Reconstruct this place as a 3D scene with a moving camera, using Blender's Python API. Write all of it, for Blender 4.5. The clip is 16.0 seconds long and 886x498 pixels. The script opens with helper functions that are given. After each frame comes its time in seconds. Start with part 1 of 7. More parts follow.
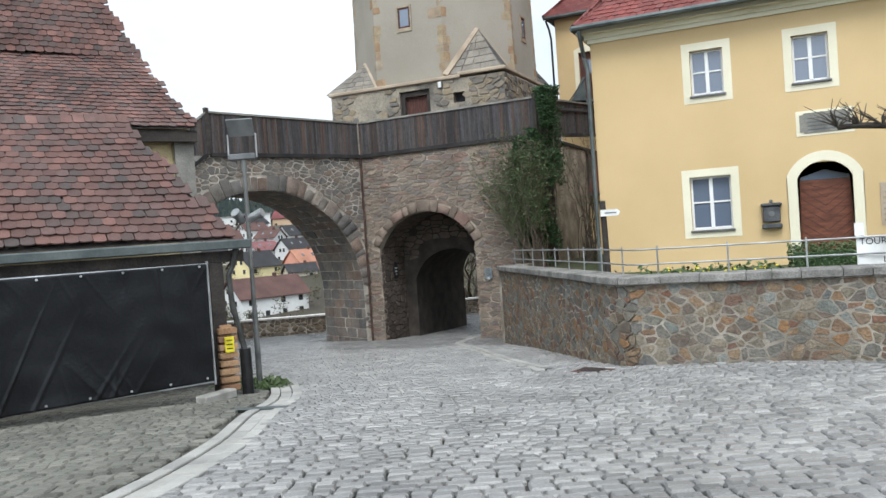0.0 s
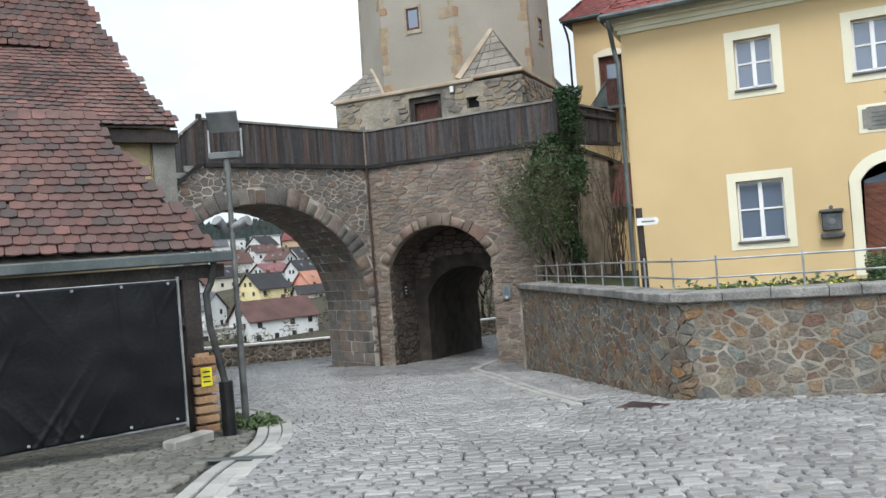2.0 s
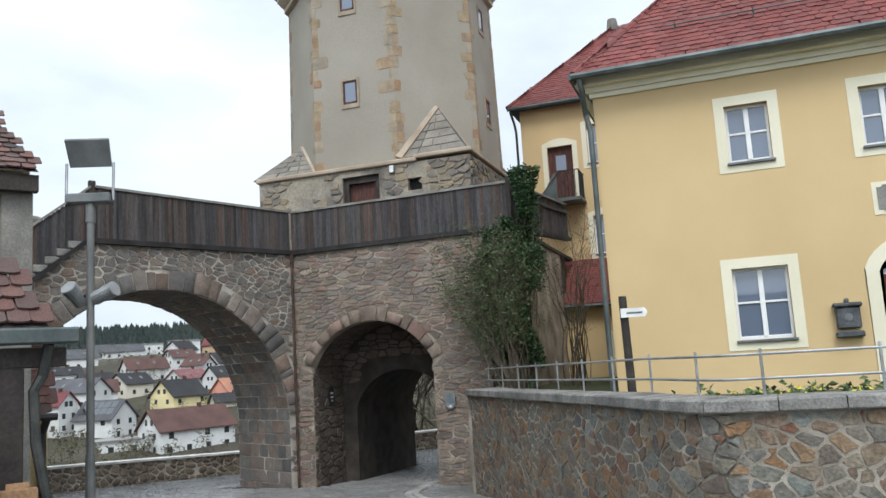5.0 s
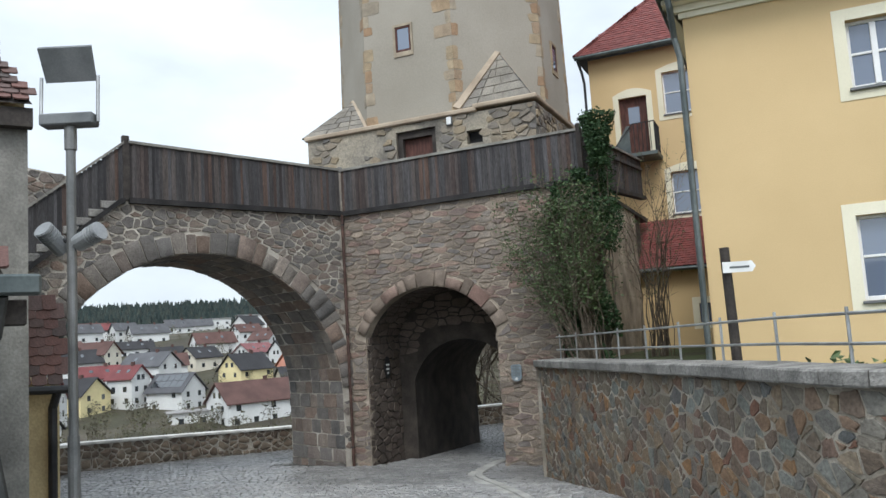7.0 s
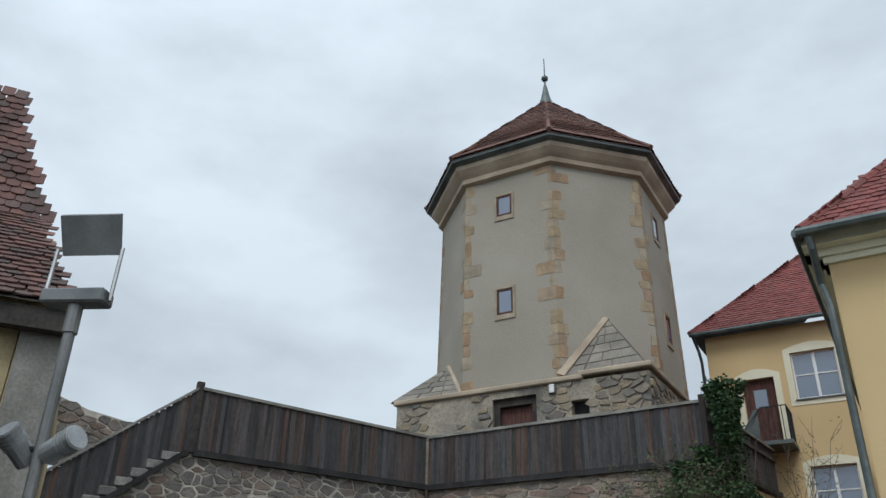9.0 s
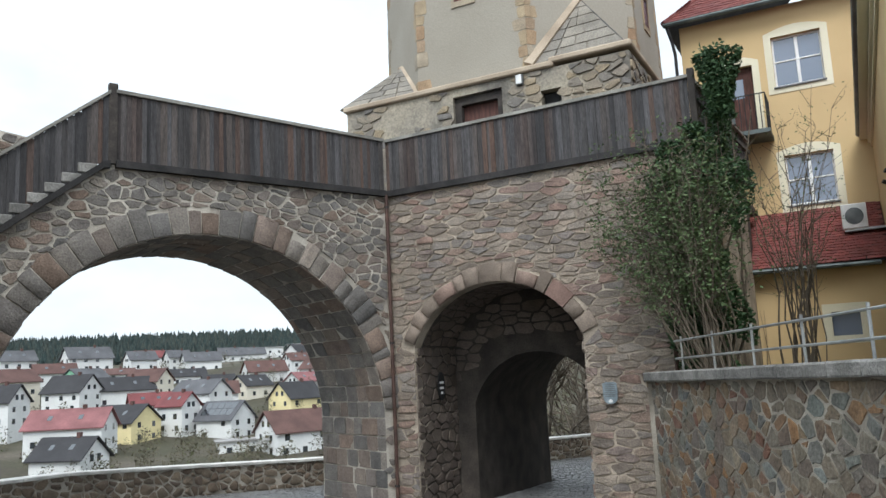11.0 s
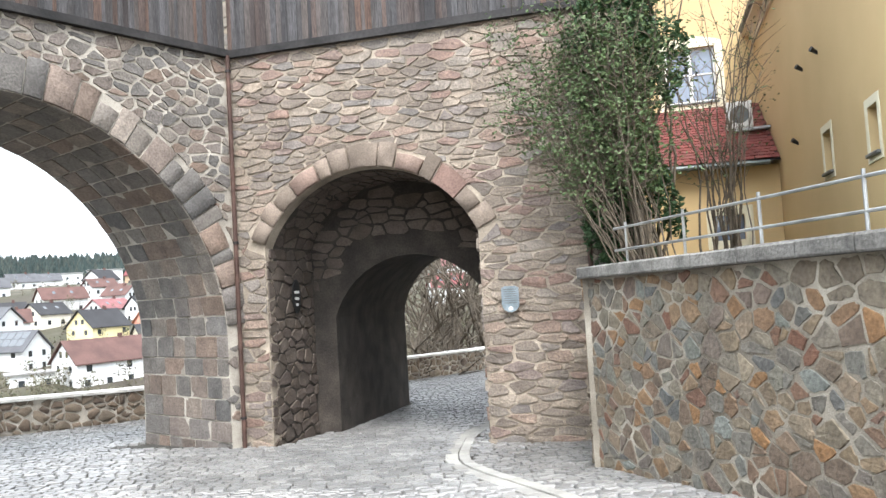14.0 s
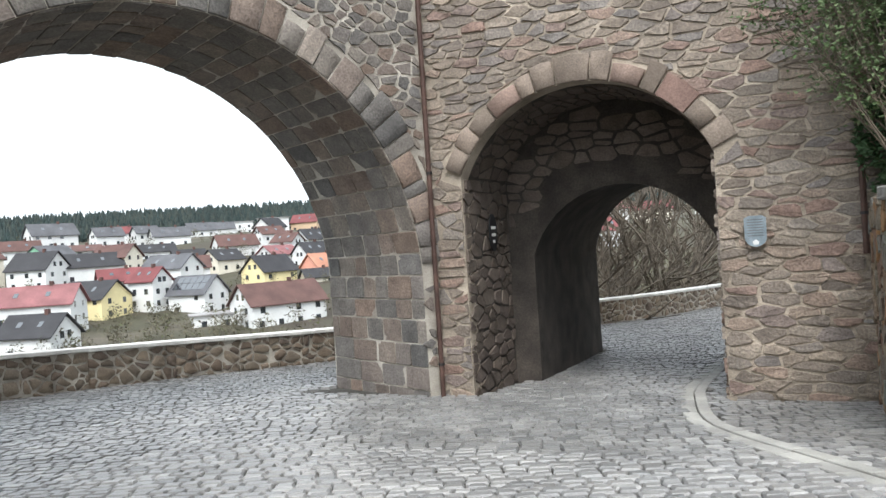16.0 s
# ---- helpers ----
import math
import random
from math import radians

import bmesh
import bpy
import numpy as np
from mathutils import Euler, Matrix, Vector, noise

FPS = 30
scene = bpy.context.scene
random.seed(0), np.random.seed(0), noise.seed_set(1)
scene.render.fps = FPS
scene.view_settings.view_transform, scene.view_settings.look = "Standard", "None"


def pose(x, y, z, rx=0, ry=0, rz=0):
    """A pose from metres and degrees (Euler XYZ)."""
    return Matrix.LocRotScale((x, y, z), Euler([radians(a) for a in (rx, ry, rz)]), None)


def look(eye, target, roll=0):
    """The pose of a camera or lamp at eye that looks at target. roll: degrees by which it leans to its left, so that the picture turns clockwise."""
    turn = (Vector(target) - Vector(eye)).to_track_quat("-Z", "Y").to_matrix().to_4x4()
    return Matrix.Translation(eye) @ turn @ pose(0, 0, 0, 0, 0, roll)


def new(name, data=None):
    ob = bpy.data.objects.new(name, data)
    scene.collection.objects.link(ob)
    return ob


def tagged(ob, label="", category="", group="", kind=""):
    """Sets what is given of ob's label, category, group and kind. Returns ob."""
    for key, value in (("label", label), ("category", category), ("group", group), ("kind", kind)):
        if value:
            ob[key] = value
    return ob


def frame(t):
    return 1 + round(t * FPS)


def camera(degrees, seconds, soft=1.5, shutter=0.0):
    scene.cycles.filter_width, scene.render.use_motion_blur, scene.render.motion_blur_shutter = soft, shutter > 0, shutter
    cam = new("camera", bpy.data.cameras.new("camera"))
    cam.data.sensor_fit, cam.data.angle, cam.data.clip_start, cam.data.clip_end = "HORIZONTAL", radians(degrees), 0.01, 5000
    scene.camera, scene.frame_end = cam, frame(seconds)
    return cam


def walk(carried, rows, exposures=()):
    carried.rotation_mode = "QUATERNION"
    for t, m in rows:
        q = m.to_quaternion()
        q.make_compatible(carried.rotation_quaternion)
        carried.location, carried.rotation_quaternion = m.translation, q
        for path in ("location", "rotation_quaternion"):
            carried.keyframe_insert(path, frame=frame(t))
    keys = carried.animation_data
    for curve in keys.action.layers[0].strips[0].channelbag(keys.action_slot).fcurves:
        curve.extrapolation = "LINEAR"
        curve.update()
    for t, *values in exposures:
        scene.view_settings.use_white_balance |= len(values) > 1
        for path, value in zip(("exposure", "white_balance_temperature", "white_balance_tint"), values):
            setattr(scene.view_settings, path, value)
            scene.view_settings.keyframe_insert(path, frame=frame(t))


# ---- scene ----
cam = camera(57.8, 16.0)
PATH = [
    (0, (0.426, 1.62, 1.232), (-0.386, 3.447, 1.198), -4.0),
    (0.5, (0.193, 2.009, 1.143), (-0.7, 3.799, 1.143), -3.6),
    (1, (-0.145, 2.625, 1.109), (-1.142, 4.358, 1.11), -3.7),
    (1.5, (-0.338, 3.192, 1.094), (-1.231, 4.982, 1.079), -4.6),
    (2, (-0.607, 3.64, 1.07), (-1.439, 5.459, 1.09), -4.4),
    (2.5, (-0.889, 4.142, 1.045), (-1.671, 5.981, 1.142), -4.8),
    (3, (-1.213, 4.733, 1.024), (-1.989, 6.566, 1.216), -4.7),
    (3.5, (-1.465, 5.178, 0.953), (-2.2, 7.024, 1.183), -4.8),
    (4, (-1.684, 5.711, 0.907), (-2.353, 7.581, 1.144), -4.1),
    (4.2, (-1.81, 5.901, 0.888), (-2.449, 7.778, 1.154), -3.5),
    (6.3, (-2.784, 8.075, 0.807), (-3.475, 9.931, 1.094), -4.1),
    (6.5, (-2.852, 8.273, 0.791), (-3.598, 10.111, 1.051), -4.0),
    (7, (-3.028, 8.685, 0.711), (-3.819, 10.508, 0.935), -3.6),
    (7.5, (-3.212, 9.186, 0.67), (-4.038, 10.983, 0.968), -3.2),
    (8, (-3.449, 9.658, 0.649), (-4.292, 11.38, 1.218), -1.9),
    (8.5, (-3.751, 10.231, 0.628), (-4.626, 11.747, 1.597), 2.1),
    (9, (-3.871, 10.639, 0.583), (-4.775, 12.171, 1.497), 1.3),
    (9.5, (-4.168, 11.096, 0.481), (-5.057, 12.756, 1.154), -1.8),
    (10, (-4.519, 11.611, 0.423), (-5.434, 13.325, 0.897), -2.7),
    (10.2, (-4.687, 11.857, 0.399), (-5.608, 13.585, 0.806), -2.8),
    (12.3, (-6.084, 13.841, 0.138), (-6.872, 15.659, 0.408), -2.7),
    (12.5, (-6.255, 14.029, 0.143), (-7.004, 15.864, 0.414), -2.8),
    (13, (-6.627, 14.558, 0.052), (-7.292, 16.423, 0.33), -2.9),
    (13.5, (-7.049, 14.859, -0.009), (-7.644, 16.753, 0.226), -3.1),
    (14, (-7.437, 15.273, -0.029), (-7.931, 17.208, 0.074), -3.4),
    (14.5, (-7.818, 15.656, -0.044), (-8.279, 17.601, 0.006), -2.9),
    (15, (-8.186, 15.999, -0.053), (-8.792, 17.904, -0.025), -5.1),
    (15.5, (-8.536, 16.389, -0.108), (-9.357, 18.212, -0.069), -4.8),
    (16, (-8.808, 16.482, -0.142), (-9.665, 18.289, -0.151), -3.8),
]
EXPOSURES = [(0.0, 0.8, 6320, 9), (2.0, 0.75, 6320, 9), (3.5, 0.6, 6270, 9), (6.5, 0.65, 6270, 9), (7.5, 0.6, 6270, 9), (8.1, 0.2, 6220, 8), (8.5, 0.03, 6170, 7), (9.0, 0.03, 6170, 7), (9.5, 0.05, 6370, 8), (10.0, 0.17, 6270, 8), (10.2, 0.3, 6270, 8), (12.3, 1.35, 6320, 9), (12.5, 1.35, 6320, 9), (13.0, 1.62, 6320, 9), (13.5, 1.6, 6370, 10), (14.0, 2.05, 6470, 11), (14.5, 2.02, 6520, 11), (15.0, 1.95, 6420, 10), (15.5, 1.5, 6470, 10), (16.0, 1.4, 6470, 10)]
walk(cam, [(t, look(eye, target, roll)) for t, eye, target, roll in PATH], EXPOSURES)

# ---- light ----
world = bpy.data.worlds.new("overcast_sky")
scene.world = world
world.use_nodes = True
wn, wl = world.node_tree.nodes, world.node_tree.links
wn.clear()
w_out, w_bg = wn.new("ShaderNodeOutputWorld"), wn.new("ShaderNodeBackground")
w_sky = wn.new("ShaderNodeTexSky")
w_sky.sky_type, w_sky.sun_disc = "NISHITA", False
w_sky.sun_elevation, w_sky.sun_rotation = radians(52), radians(160)
w_co, w_noise, w_ramp, w_mix = wn.new("ShaderNodeTexCoord"), wn.new("ShaderNodeTexNoise"), wn.new("ShaderNodeValToRGB"), wn.new("ShaderNodeMix")
w_map = wn.new("ShaderNodeMapping")
w_map.inputs["Scale"].default_value = (1.0, 1.0, 2.2)
w_map.inputs["Location"].default_value = (0.35, 0.0, 0.1)
w_noise.inputs["Scale"].default_value, w_noise.inputs["Detail"].default_value = 1.9, 6.0
w_noise.inputs["Roughness"].default_value = 0.52
w_ramp.color_ramp.elements[0].position, w_ramp.color_ramp.elements[0].color = 0.33, (6.3, 6.9, 7.6, 1)
w_ramp.color_ramp.elements[1].position, w_ramp.color_ramp.elements[1].color = 0.62, (10.4, 11.3, 12.1, 1)
w_mix.data_type = "RGBA"
w_mix.inputs["Factor"].default_value = 0.93
wl.new(w_co.outputs["Generated"], w_map.inputs["Vector"])
wl.new(w_map.outputs["Vector"], w_noise.inputs["Vector"])
wl.new(w_noise.outputs["Fac"], w_ramp.inputs["Fac"])
wl.new(w_sky.outputs["Color"], w_mix.inputs["A"])
wl.new(w_ramp.outputs["Color"], w_mix.inputs["B"])
w_dot, w_side, w_mul = wn.new("ShaderNodeVectorMath"), wn.new("ShaderNodeMapRange"), wn.new("ShaderNodeVectorMath")
w_dot.operation, w_mul.operation = "DOT_PRODUCT", "SCALE"
w_dot.inputs[1].default_value = (0.21, -0.58, 0.79)
w_side.inputs["From Min"].default_value, w_side.inputs["From Max"].default_value = -0.5, 1.0
w_side.inputs["To Min"].default_value, w_side.inputs["To Max"].default_value = 0.82, 1.6
wl.new(w_co.outputs["Generated"], w_dot.inputs[0])
wl.new(w_dot.outputs["Value"], w_side.inputs["Value"])
wl.new(w_mix.outputs["Result"], w_mul.inputs[0])
wl.new(w_side.outputs["Result"], w_mul.inputs["Scale"])
wl.new(w_mul.outputs["Vector"], w_bg.inputs["Color"])
wl.new(w_bg.outputs["Background"], w_out.inputs["Surface"])
w_bg.inputs["Strength"].default_value = 0.075
sun_data = bpy.data.lights.new("sun", "SUN")
sun_data.energy, sun_data.angle, sun_data.color = 1.35, radians(25), (1.0, 0.985, 0.96)
sun = new("sun", sun_data)
sun.matrix_world = look((0, 0, 30), (-8, 22, 0))

# ---- materials ----


def material(name, colours, scale=2.0, rough=0.85, bump=0.25, fine=45.0, vary=0.25, pick="object", metal=0.0, spec=0.35, stain=0.35, stretch=(1, 1, 1), sat=0.0):
    """Procedural surface: colours picked by piece, stained at a broad scale, grained at a fine one."""
    m = bpy.data.materials.new(name)
    m.use_nodes = True
    nt = m.node_tree
    n, l = nt.nodes, nt.links
    bsdf = n["Principled BSDF"]
    co, mp = n.new("ShaderNodeTexCoord"), n.new("ShaderNodeMapping")
    mp.inputs["Scale"].default_value = stretch
    l.new(co.outputs["Object"], mp.inputs["Vector"])
    broad, grain = n.new("ShaderNodeTexNoise"), n.new("ShaderNodeTexNoise")
    broad.inputs["Scale"].default_value, broad.inputs["Detail"].default_value = scale, 5
    grain.inputs["Scale"].default_value, grain.inputs["Detail"].default_value = fine, 4
    l.new(mp.outputs["Vector"], broad.inputs["Vector"])
    l.new(mp.outputs["Vector"], grain.inputs["Vector"])
    ramp = n.new("ShaderNodeValToRGB")
    els = ramp.color_ramp.elements
    while len(els) < len(colours):
        els.new(0.5)
    for i, c in enumerate(colours):
        els[i].position = i / max(1, len(colours) - 1)
        els[i].color = (*c, 1)
    if pick == "object":
        src = n.new("ShaderNodeObjectInfo").outputs["Random"]
    elif pick == "island":
        src = n.new("ShaderNodeNewGeometry").outputs["Random Per Island"]
    else:
        st = n.new("ShaderNodeMapRange")
        st.inputs["From Min"].default_value, st.inputs["From Max"].default_value = 0.3, 0.7
        l.new(broad.outputs["Fac"], st.inputs["Value"])
        src = st.outputs["Result"]
    l.new(src, ramp.inputs["Fac"])
    dark = n.new("ShaderNodeMapRange")
    dark.inputs["From Min"].default_value, dark.inputs["From Max"].default_value = 0.25, 0.75
    dark.inputs["To Min"].default_value, dark.inputs["To Max"].default_value = 1 - stain, 1 + stain * 0.5
    l.new(broad.outputs["Fac"], dark.inputs["Value"])
    gr = n.new("ShaderNodeMapRange")
    gr.inputs["From Min"].default_value, gr.inputs["From Max"].default_value = 0.25, 0.75
    gr.inputs["To Min"].default_value, gr.inputs["To Max"].default_value = 1 - vary, 1 + vary
    l.new(grain.outputs["Fac"], gr.inputs["Value"])
    mul = n.new("ShaderNodeMath")
    mul.operation = "MULTIPLY"
    l.new(dark.outputs["Result"], mul.inputs[0])
    l.new(gr.outputs["Result"], mul.inputs[1])
    hsv = n.new("ShaderNodeHueSaturation")
    hsv.inputs["Saturation"].default_value = 1 + sat
    l.new(ramp.outputs["Color"], hsv.inputs["Color"])
    l.new(mul.outputs["Value"], hsv.inputs["Value"])
    l.new(hsv.outputs["Color"], bsdf.inputs["Base Color"])
    bsdf.inputs["Roughness"].default_value, bsdf.inputs["Metallic"].default_value = rough, metal
    bsdf.inputs["Specular IOR Level"].default_value = spec
    if bump:
        add = n.new("ShaderNodeMath")
        add.operation = "MULTIPLY_ADD"
        add.inputs[1].default_value = 0.5
        l.new(broad.outputs["Fac"], add.inputs[0])
        l.new(grain.outputs["Fac"], add.inputs[2])
        b = n.new("ShaderNodeBump")
        b.inputs["Strength"].default_value, b.inputs["Distance"].default_value = bump, 0.02
        l.new(add.outputs["Value"], b.inputs["Height"])
        l.new(b.outputs["Normal"], bsdf.inputs["Normal"])
    return m


M_GATE = [(0.15, 0.125, 0.105), (0.24, 0.195, 0.155), (0.19, 0.16, 0.135), (0.31, 0.255, 0.2), (0.23, 0.155, 0.125), (0.19, 0.17, 0.155), (0.27, 0.225, 0.18)]
M_BRIDGE = [(0.105, 0.1, 0.095), (0.18, 0.16, 0.14), (0.135, 0.125, 0.115), (0.23, 0.2, 0.17), (0.18, 0.13, 0.1), (0.16, 0.15, 0.14), (0.22, 0.16, 0.125)]
M_RETAIN = [(0.16, 0.16, 0.144), (0.208, 0.152, 0.096), (0.16, 0.172, 0.152), (0.16, 0.08, 0.052), (0.24, 0.2, 0.144), (0.112, 0.116, 0.112), (0.256, 0.14, 0.064), (0.184, 0.16, 0.12), (0.128, 0.092, 0.068), (0.2, 0.212, 0.192)]
m_gate = material("gate_stone", M_GATE, 3.5, 0.9, 0.85, 30, 0.42)
m_gate_stuff = material("gate_stone_rest", M_GATE, 3.5, 0.9, 0.85, 30, 0.42, "island")
m_gate_mortar = material("gate_mortar", [(0.24, 0.2, 0.155), (0.44, 0.375, 0.3)], 1.5, 0.95, 0.6, 50, 0.2, "noise")
m_bridge = material("bridge_stone", M_BRIDGE, 3.5, 0.9, 0.85, 30, 0.42)
m_bridge_stuff = material("bridge_stone_rest", M_BRIDGE, 3.5, 0.9, 0.85, 30, 0.42, "island")
m_bridge_mortar = material("bridge_mortar", [(0.27, 0.24, 0.2), (0.5, 0.46, 0.395)], 1.5, 0.95, 0.6, 50, 0.2, "noise")
m_retain = material("retaining_stone", M_RETAIN, 4.5, 0.85, 0.7, 26, 0.38)
m_retain_stuff = material("retaining_stone_rest", M_RETAIN, 4.5, 0.85, 0.7, 26, 0.38, "island")
m_retain_mortar = material("retaining_mortar", [(0.2, 0.17, 0.132), (0.27, 0.24, 0.195), (0.4, 0.365, 0.305)], 1.2, 0.95, 0.5, 60, 0.2, "noise")
m_vous = material("arch_stone", [(0.17, 0.135, 0.108), (0.22, 0.175, 0.14), (0.25, 0.2, 0.16), (0.22, 0.14, 0.115)], 3.0, 0.9, 0.45, 40, 0.3)
# near-black base puts the shade of vault and passage into the colour
m_tunnel = material("tunnel_stone_shade_dark", [(0.04, 0.034, 0.029), (0.066, 0.055, 0.046)], 2.0, 0.92, 0.6, 30, 0.3, "noise")
# darker copy of the gate stone: the passage's shade is in its colour
m_tunnel_stone = material("shade_painted_gate_stone", [(0.09, 0.07, 0.056), (0.13, 0.105, 0.086), (0.105, 0.082, 0.07), (0.155, 0.122, 0.098)], 3.0, 0.9, 0.5, 38, 0.3, "island")
m_parapet = material("parapet_stone", [(0.16, 0.13, 0.1), (0.24, 0.19, 0.14), (0.2, 0.15, 0.11), (0.13, 0.1, 0.08)], 3, 0.9, 0.5, 35, 0.3, "island")
m_coping = material("coping_slab", [(0.19, 0.182, 0.168), (0.25, 0.24, 0.22), (0.16, 0.154, 0.143)], 3.5, 0.88, 0.6, 35, 0.35, stain=0.55)
m_pcap = material("parapet_coping", [(0.62, 0.6, 0.56), (0.7, 0.68, 0.64)], 2.5, 0.8, 0.25, 60, 0.12)
m_ground = material("joint_grit", [(0.045, 0.043, 0.037), (0.075, 0.07, 0.058)], 0.6, 0.97, 0.7, 70, 0.3, "noise")
M_COB = [(0.157, 0.157, 0.153), (0.258, 0.255, 0.249), (0.202, 0.199, 0.193), (0.336, 0.328, 0.314), (0.185, 0.181, 0.174), (0.28, 0.272, 0.26)]
m_cob = material("granite_sett", M_COB, 0.8, 0.4, 0.3, 70, 0.28, "object", spec=0.5, stain=0.35)
m_cob_stuff = material("granite_sett_rest", M_COB, 0.8, 0.4, 0.3, 70, 0.28, "island", spec=0.5, stain=0.35)
M_COBY = [(0.1, 0.098, 0.082), (0.17, 0.165, 0.14), (0.13, 0.127, 0.106), (0.21, 0.2, 0.17)]
m_coby = material("mossy_sett", M_COBY, 0.7, 0.65, 0.35, 80, 0.25, "object", spec=0.4)
m_coby_stuff = material("mossy_sett_rest", M_COBY, 0.7, 0.65, 0.35, 80, 0.25, "island", spec=0.4)
m_gutter = material("gutter_slab", [(0.34, 0.33, 0.3), (0.4, 0.39, 0.36), (0.3, 0.29, 0.27)], 1.5, 0.6, 0.3, 80, 0.2)
m_grass = material("bank_grass", [(0.07, 0.055, 0.041), (0.055, 0.052, 0.03), (0.09, 0.075, 0.058)], 0.05, 0.95, 0.6, 1.5, 0.3, "noise")
m_soil = material("garden_soil", [(0.07, 0.06, 0.04), (0.06, 0.09, 0.03)], 1.2, 0.95, 0.8, 20, 0.3, "noise")
m_board = material("weathered_board", [(0.041, 0.039, 0.04), (0.082, 0.077, 0.078), (0.049, 0.045, 0.044), (0.098, 0.08, 0.071), (0.061, 0.059, 0.061), (0.107, 0.065, 0.048), (0.033, 0.031, 0.032), (0.098, 0.094, 0.097)], 1.5, 0.8, 0.5, 14, 0.6, "object", stretch=(9, 9, 0.6), stain=0.5)
m_beam = material("dark_beam", [(0.018, 0.017, 0.017), (0.035, 0.032, 0.031)], 2, 0.8, 0.4, 20, 0.3, "noise")
m_render = material("tower_render", [(0.29, 0.26, 0.21), (0.33, 0.3, 0.25)], 0.35, 0.95, 0.35, 25, 0.08, "noise", stain=0.12)
m_quoin = material("sandstone_quoin", [(0.32, 0.245, 0.155), (0.37, 0.29, 0.19), (0.31, 0.2, 0.12), (0.36, 0.3, 0.22), (0.3, 0.255, 0.195)], 3.0, 0.9, 0.4, 40, 0.22)
m_plinth = material("plinth_stone", [(0.13, 0.12, 0.105), (0.25, 0.225, 0.185), (0.31, 0.27, 0.205)], 0.9, 0.92, 0.6, 18, 0.3, "noise")
m_plinth_stone = material("plinth_rubble", [(0.15, 0.14, 0.13), (0.24, 0.21, 0.17), (0.3, 0.24, 0.16), (0.19, 0.17, 0.15)], 2, 0.92, 0.5, 30, 0.3, "island")
m_broach = material("broach_slab", [(0.085, 0.082, 0.076), (0.12, 0.113, 0.102), (0.07, 0.07, 0.07)], 2, 0.9, 0.4, 40, 0.3)
m_plinth_slab = material("pale_broach_slab", [(0.2, 0.18, 0.15), (0.26, 0.235, 0.195), (0.17, 0.155, 0.135)], 2, 0.9, 0.5, 30, 0.3)
m_cornice = material("sandstone_cornice", [(0.38, 0.3, 0.22), (0.45, 0.37, 0.28)], 1.0, 0.9, 0.3, 40, 0.15, "noise")
M_RED = [(0.19, 0.052, 0.045), (0.235, 0.068, 0.058), (0.165, 0.046, 0.042), (0.22, 0.08, 0.07)]
m_tile = material("red_clay_tile", M_RED, 2.0, 0.75, 0.25, 60, 0.18)
m_tile_stuff = material("red_clay_tile_rest", M_RED, 2.0, 0.75, 0.25, 60, 0.18, "island")
M_OLD = [(0.115, 0.064, 0.055), (0.161, 0.083, 0.069), (0.086, 0.06, 0.054), (0.207, 0.106, 0.087), (0.075, 0.061, 0.056), (0.149, 0.092, 0.081), (0.127, 0.071, 0.061)]
m_old = material("weathered_clay_tile", M_OLD, 1.2, 0.85, 0.4, 40, 0.3, "object", stain=0.5)
m_old_stuff = material("weathered_clay_tile_rest", M_OLD, 1.2, 0.85, 0.4, 40, 0.3, "island", stain=0.5)
M_TWR = [(0.14, 0.07, 0.055), (0.17, 0.085, 0.065), (0.12, 0.065, 0.055)]
m_twr_tile = material("tower_clay_tile", M_TWR, 1.0, 0.85, 0.3, 40, 0.2, "island")
m_yellow = material("ochre_plaster", [(0.59, 0.43, 0.225), (0.63, 0.465, 0.25)], 0.4, 0.92, 0.2, 60, 0.05, "noise", stain=0.07)
m_cream = material("cream_plaster", [(0.74, 0.69, 0.52), (0.78, 0.73, 0.57)], 0.6, 0.9, 0.15, 60, 0.05, "noise", stain=0.06)
m_barn = material("barn_plaster", [(0.45, 0.35, 0.19), (0.56, 0.46, 0.27)], 1.0, 0.93, 0.4, 30, 0.15, "noise")
m_corner = material("cement_corner", [(0.2, 0.19, 0.17), (0.27, 0.26, 0.23)], 1.5, 0.93, 0.4, 30, 0.2, "noise")
m_white = material("white_frame_paint", [(0.78, 0.78, 0.76), (0.82, 0.82, 0.8)], 2, 0.4, 0.05, 50, 0.03, "noise", stain=0.04)
m_sill = material("grey_sill_metal", [(0.16, 0.17, 0.17), (0.2, 0.2, 0.2)], 2, 0.5, 0.1, 50, 0.1, "noise", metal=0.5)
m_zinc = material("zinc_gutter", [(0.1, 0.12, 0.12), (0.14, 0.155, 0.15)], 2, 0.5, 0.1, 30, 0.12, "noise", metal=0.6)
m_olddp = material("aged_zinc_pipe", [(0.05, 0.052, 0.05), (0.08, 0.08, 0.076)], 3, 0.6, 0.15, 30, 0.2, "noise", metal=0.4)
m_steel = material("galvanised_steel", [(0.36, 0.37, 0.37), (0.45, 0.46, 0.46)], 3, 0.45, 0.1, 60, 0.1, "noise", metal=0.7)
m_lampgrey = material("lamp_grey_paint", [(0.13, 0.14, 0.14), (0.16, 0.165, 0.165)], 3, 0.5, 0.1, 60, 0.1, "noise", metal=0.3)
m_pole = material("grey_pole", [(0.15, 0.155, 0.15), (0.2, 0.2, 0.195)], 3, 0.5, 0.1, 60, 0.12, "noise", metal=0.5)
m_rust = material("rusty_pipe", [(0.06, 0.032, 0.025), (0.09, 0.05, 0.038)], 3, 0.7, 0.2, 40, 0.2, "noise")
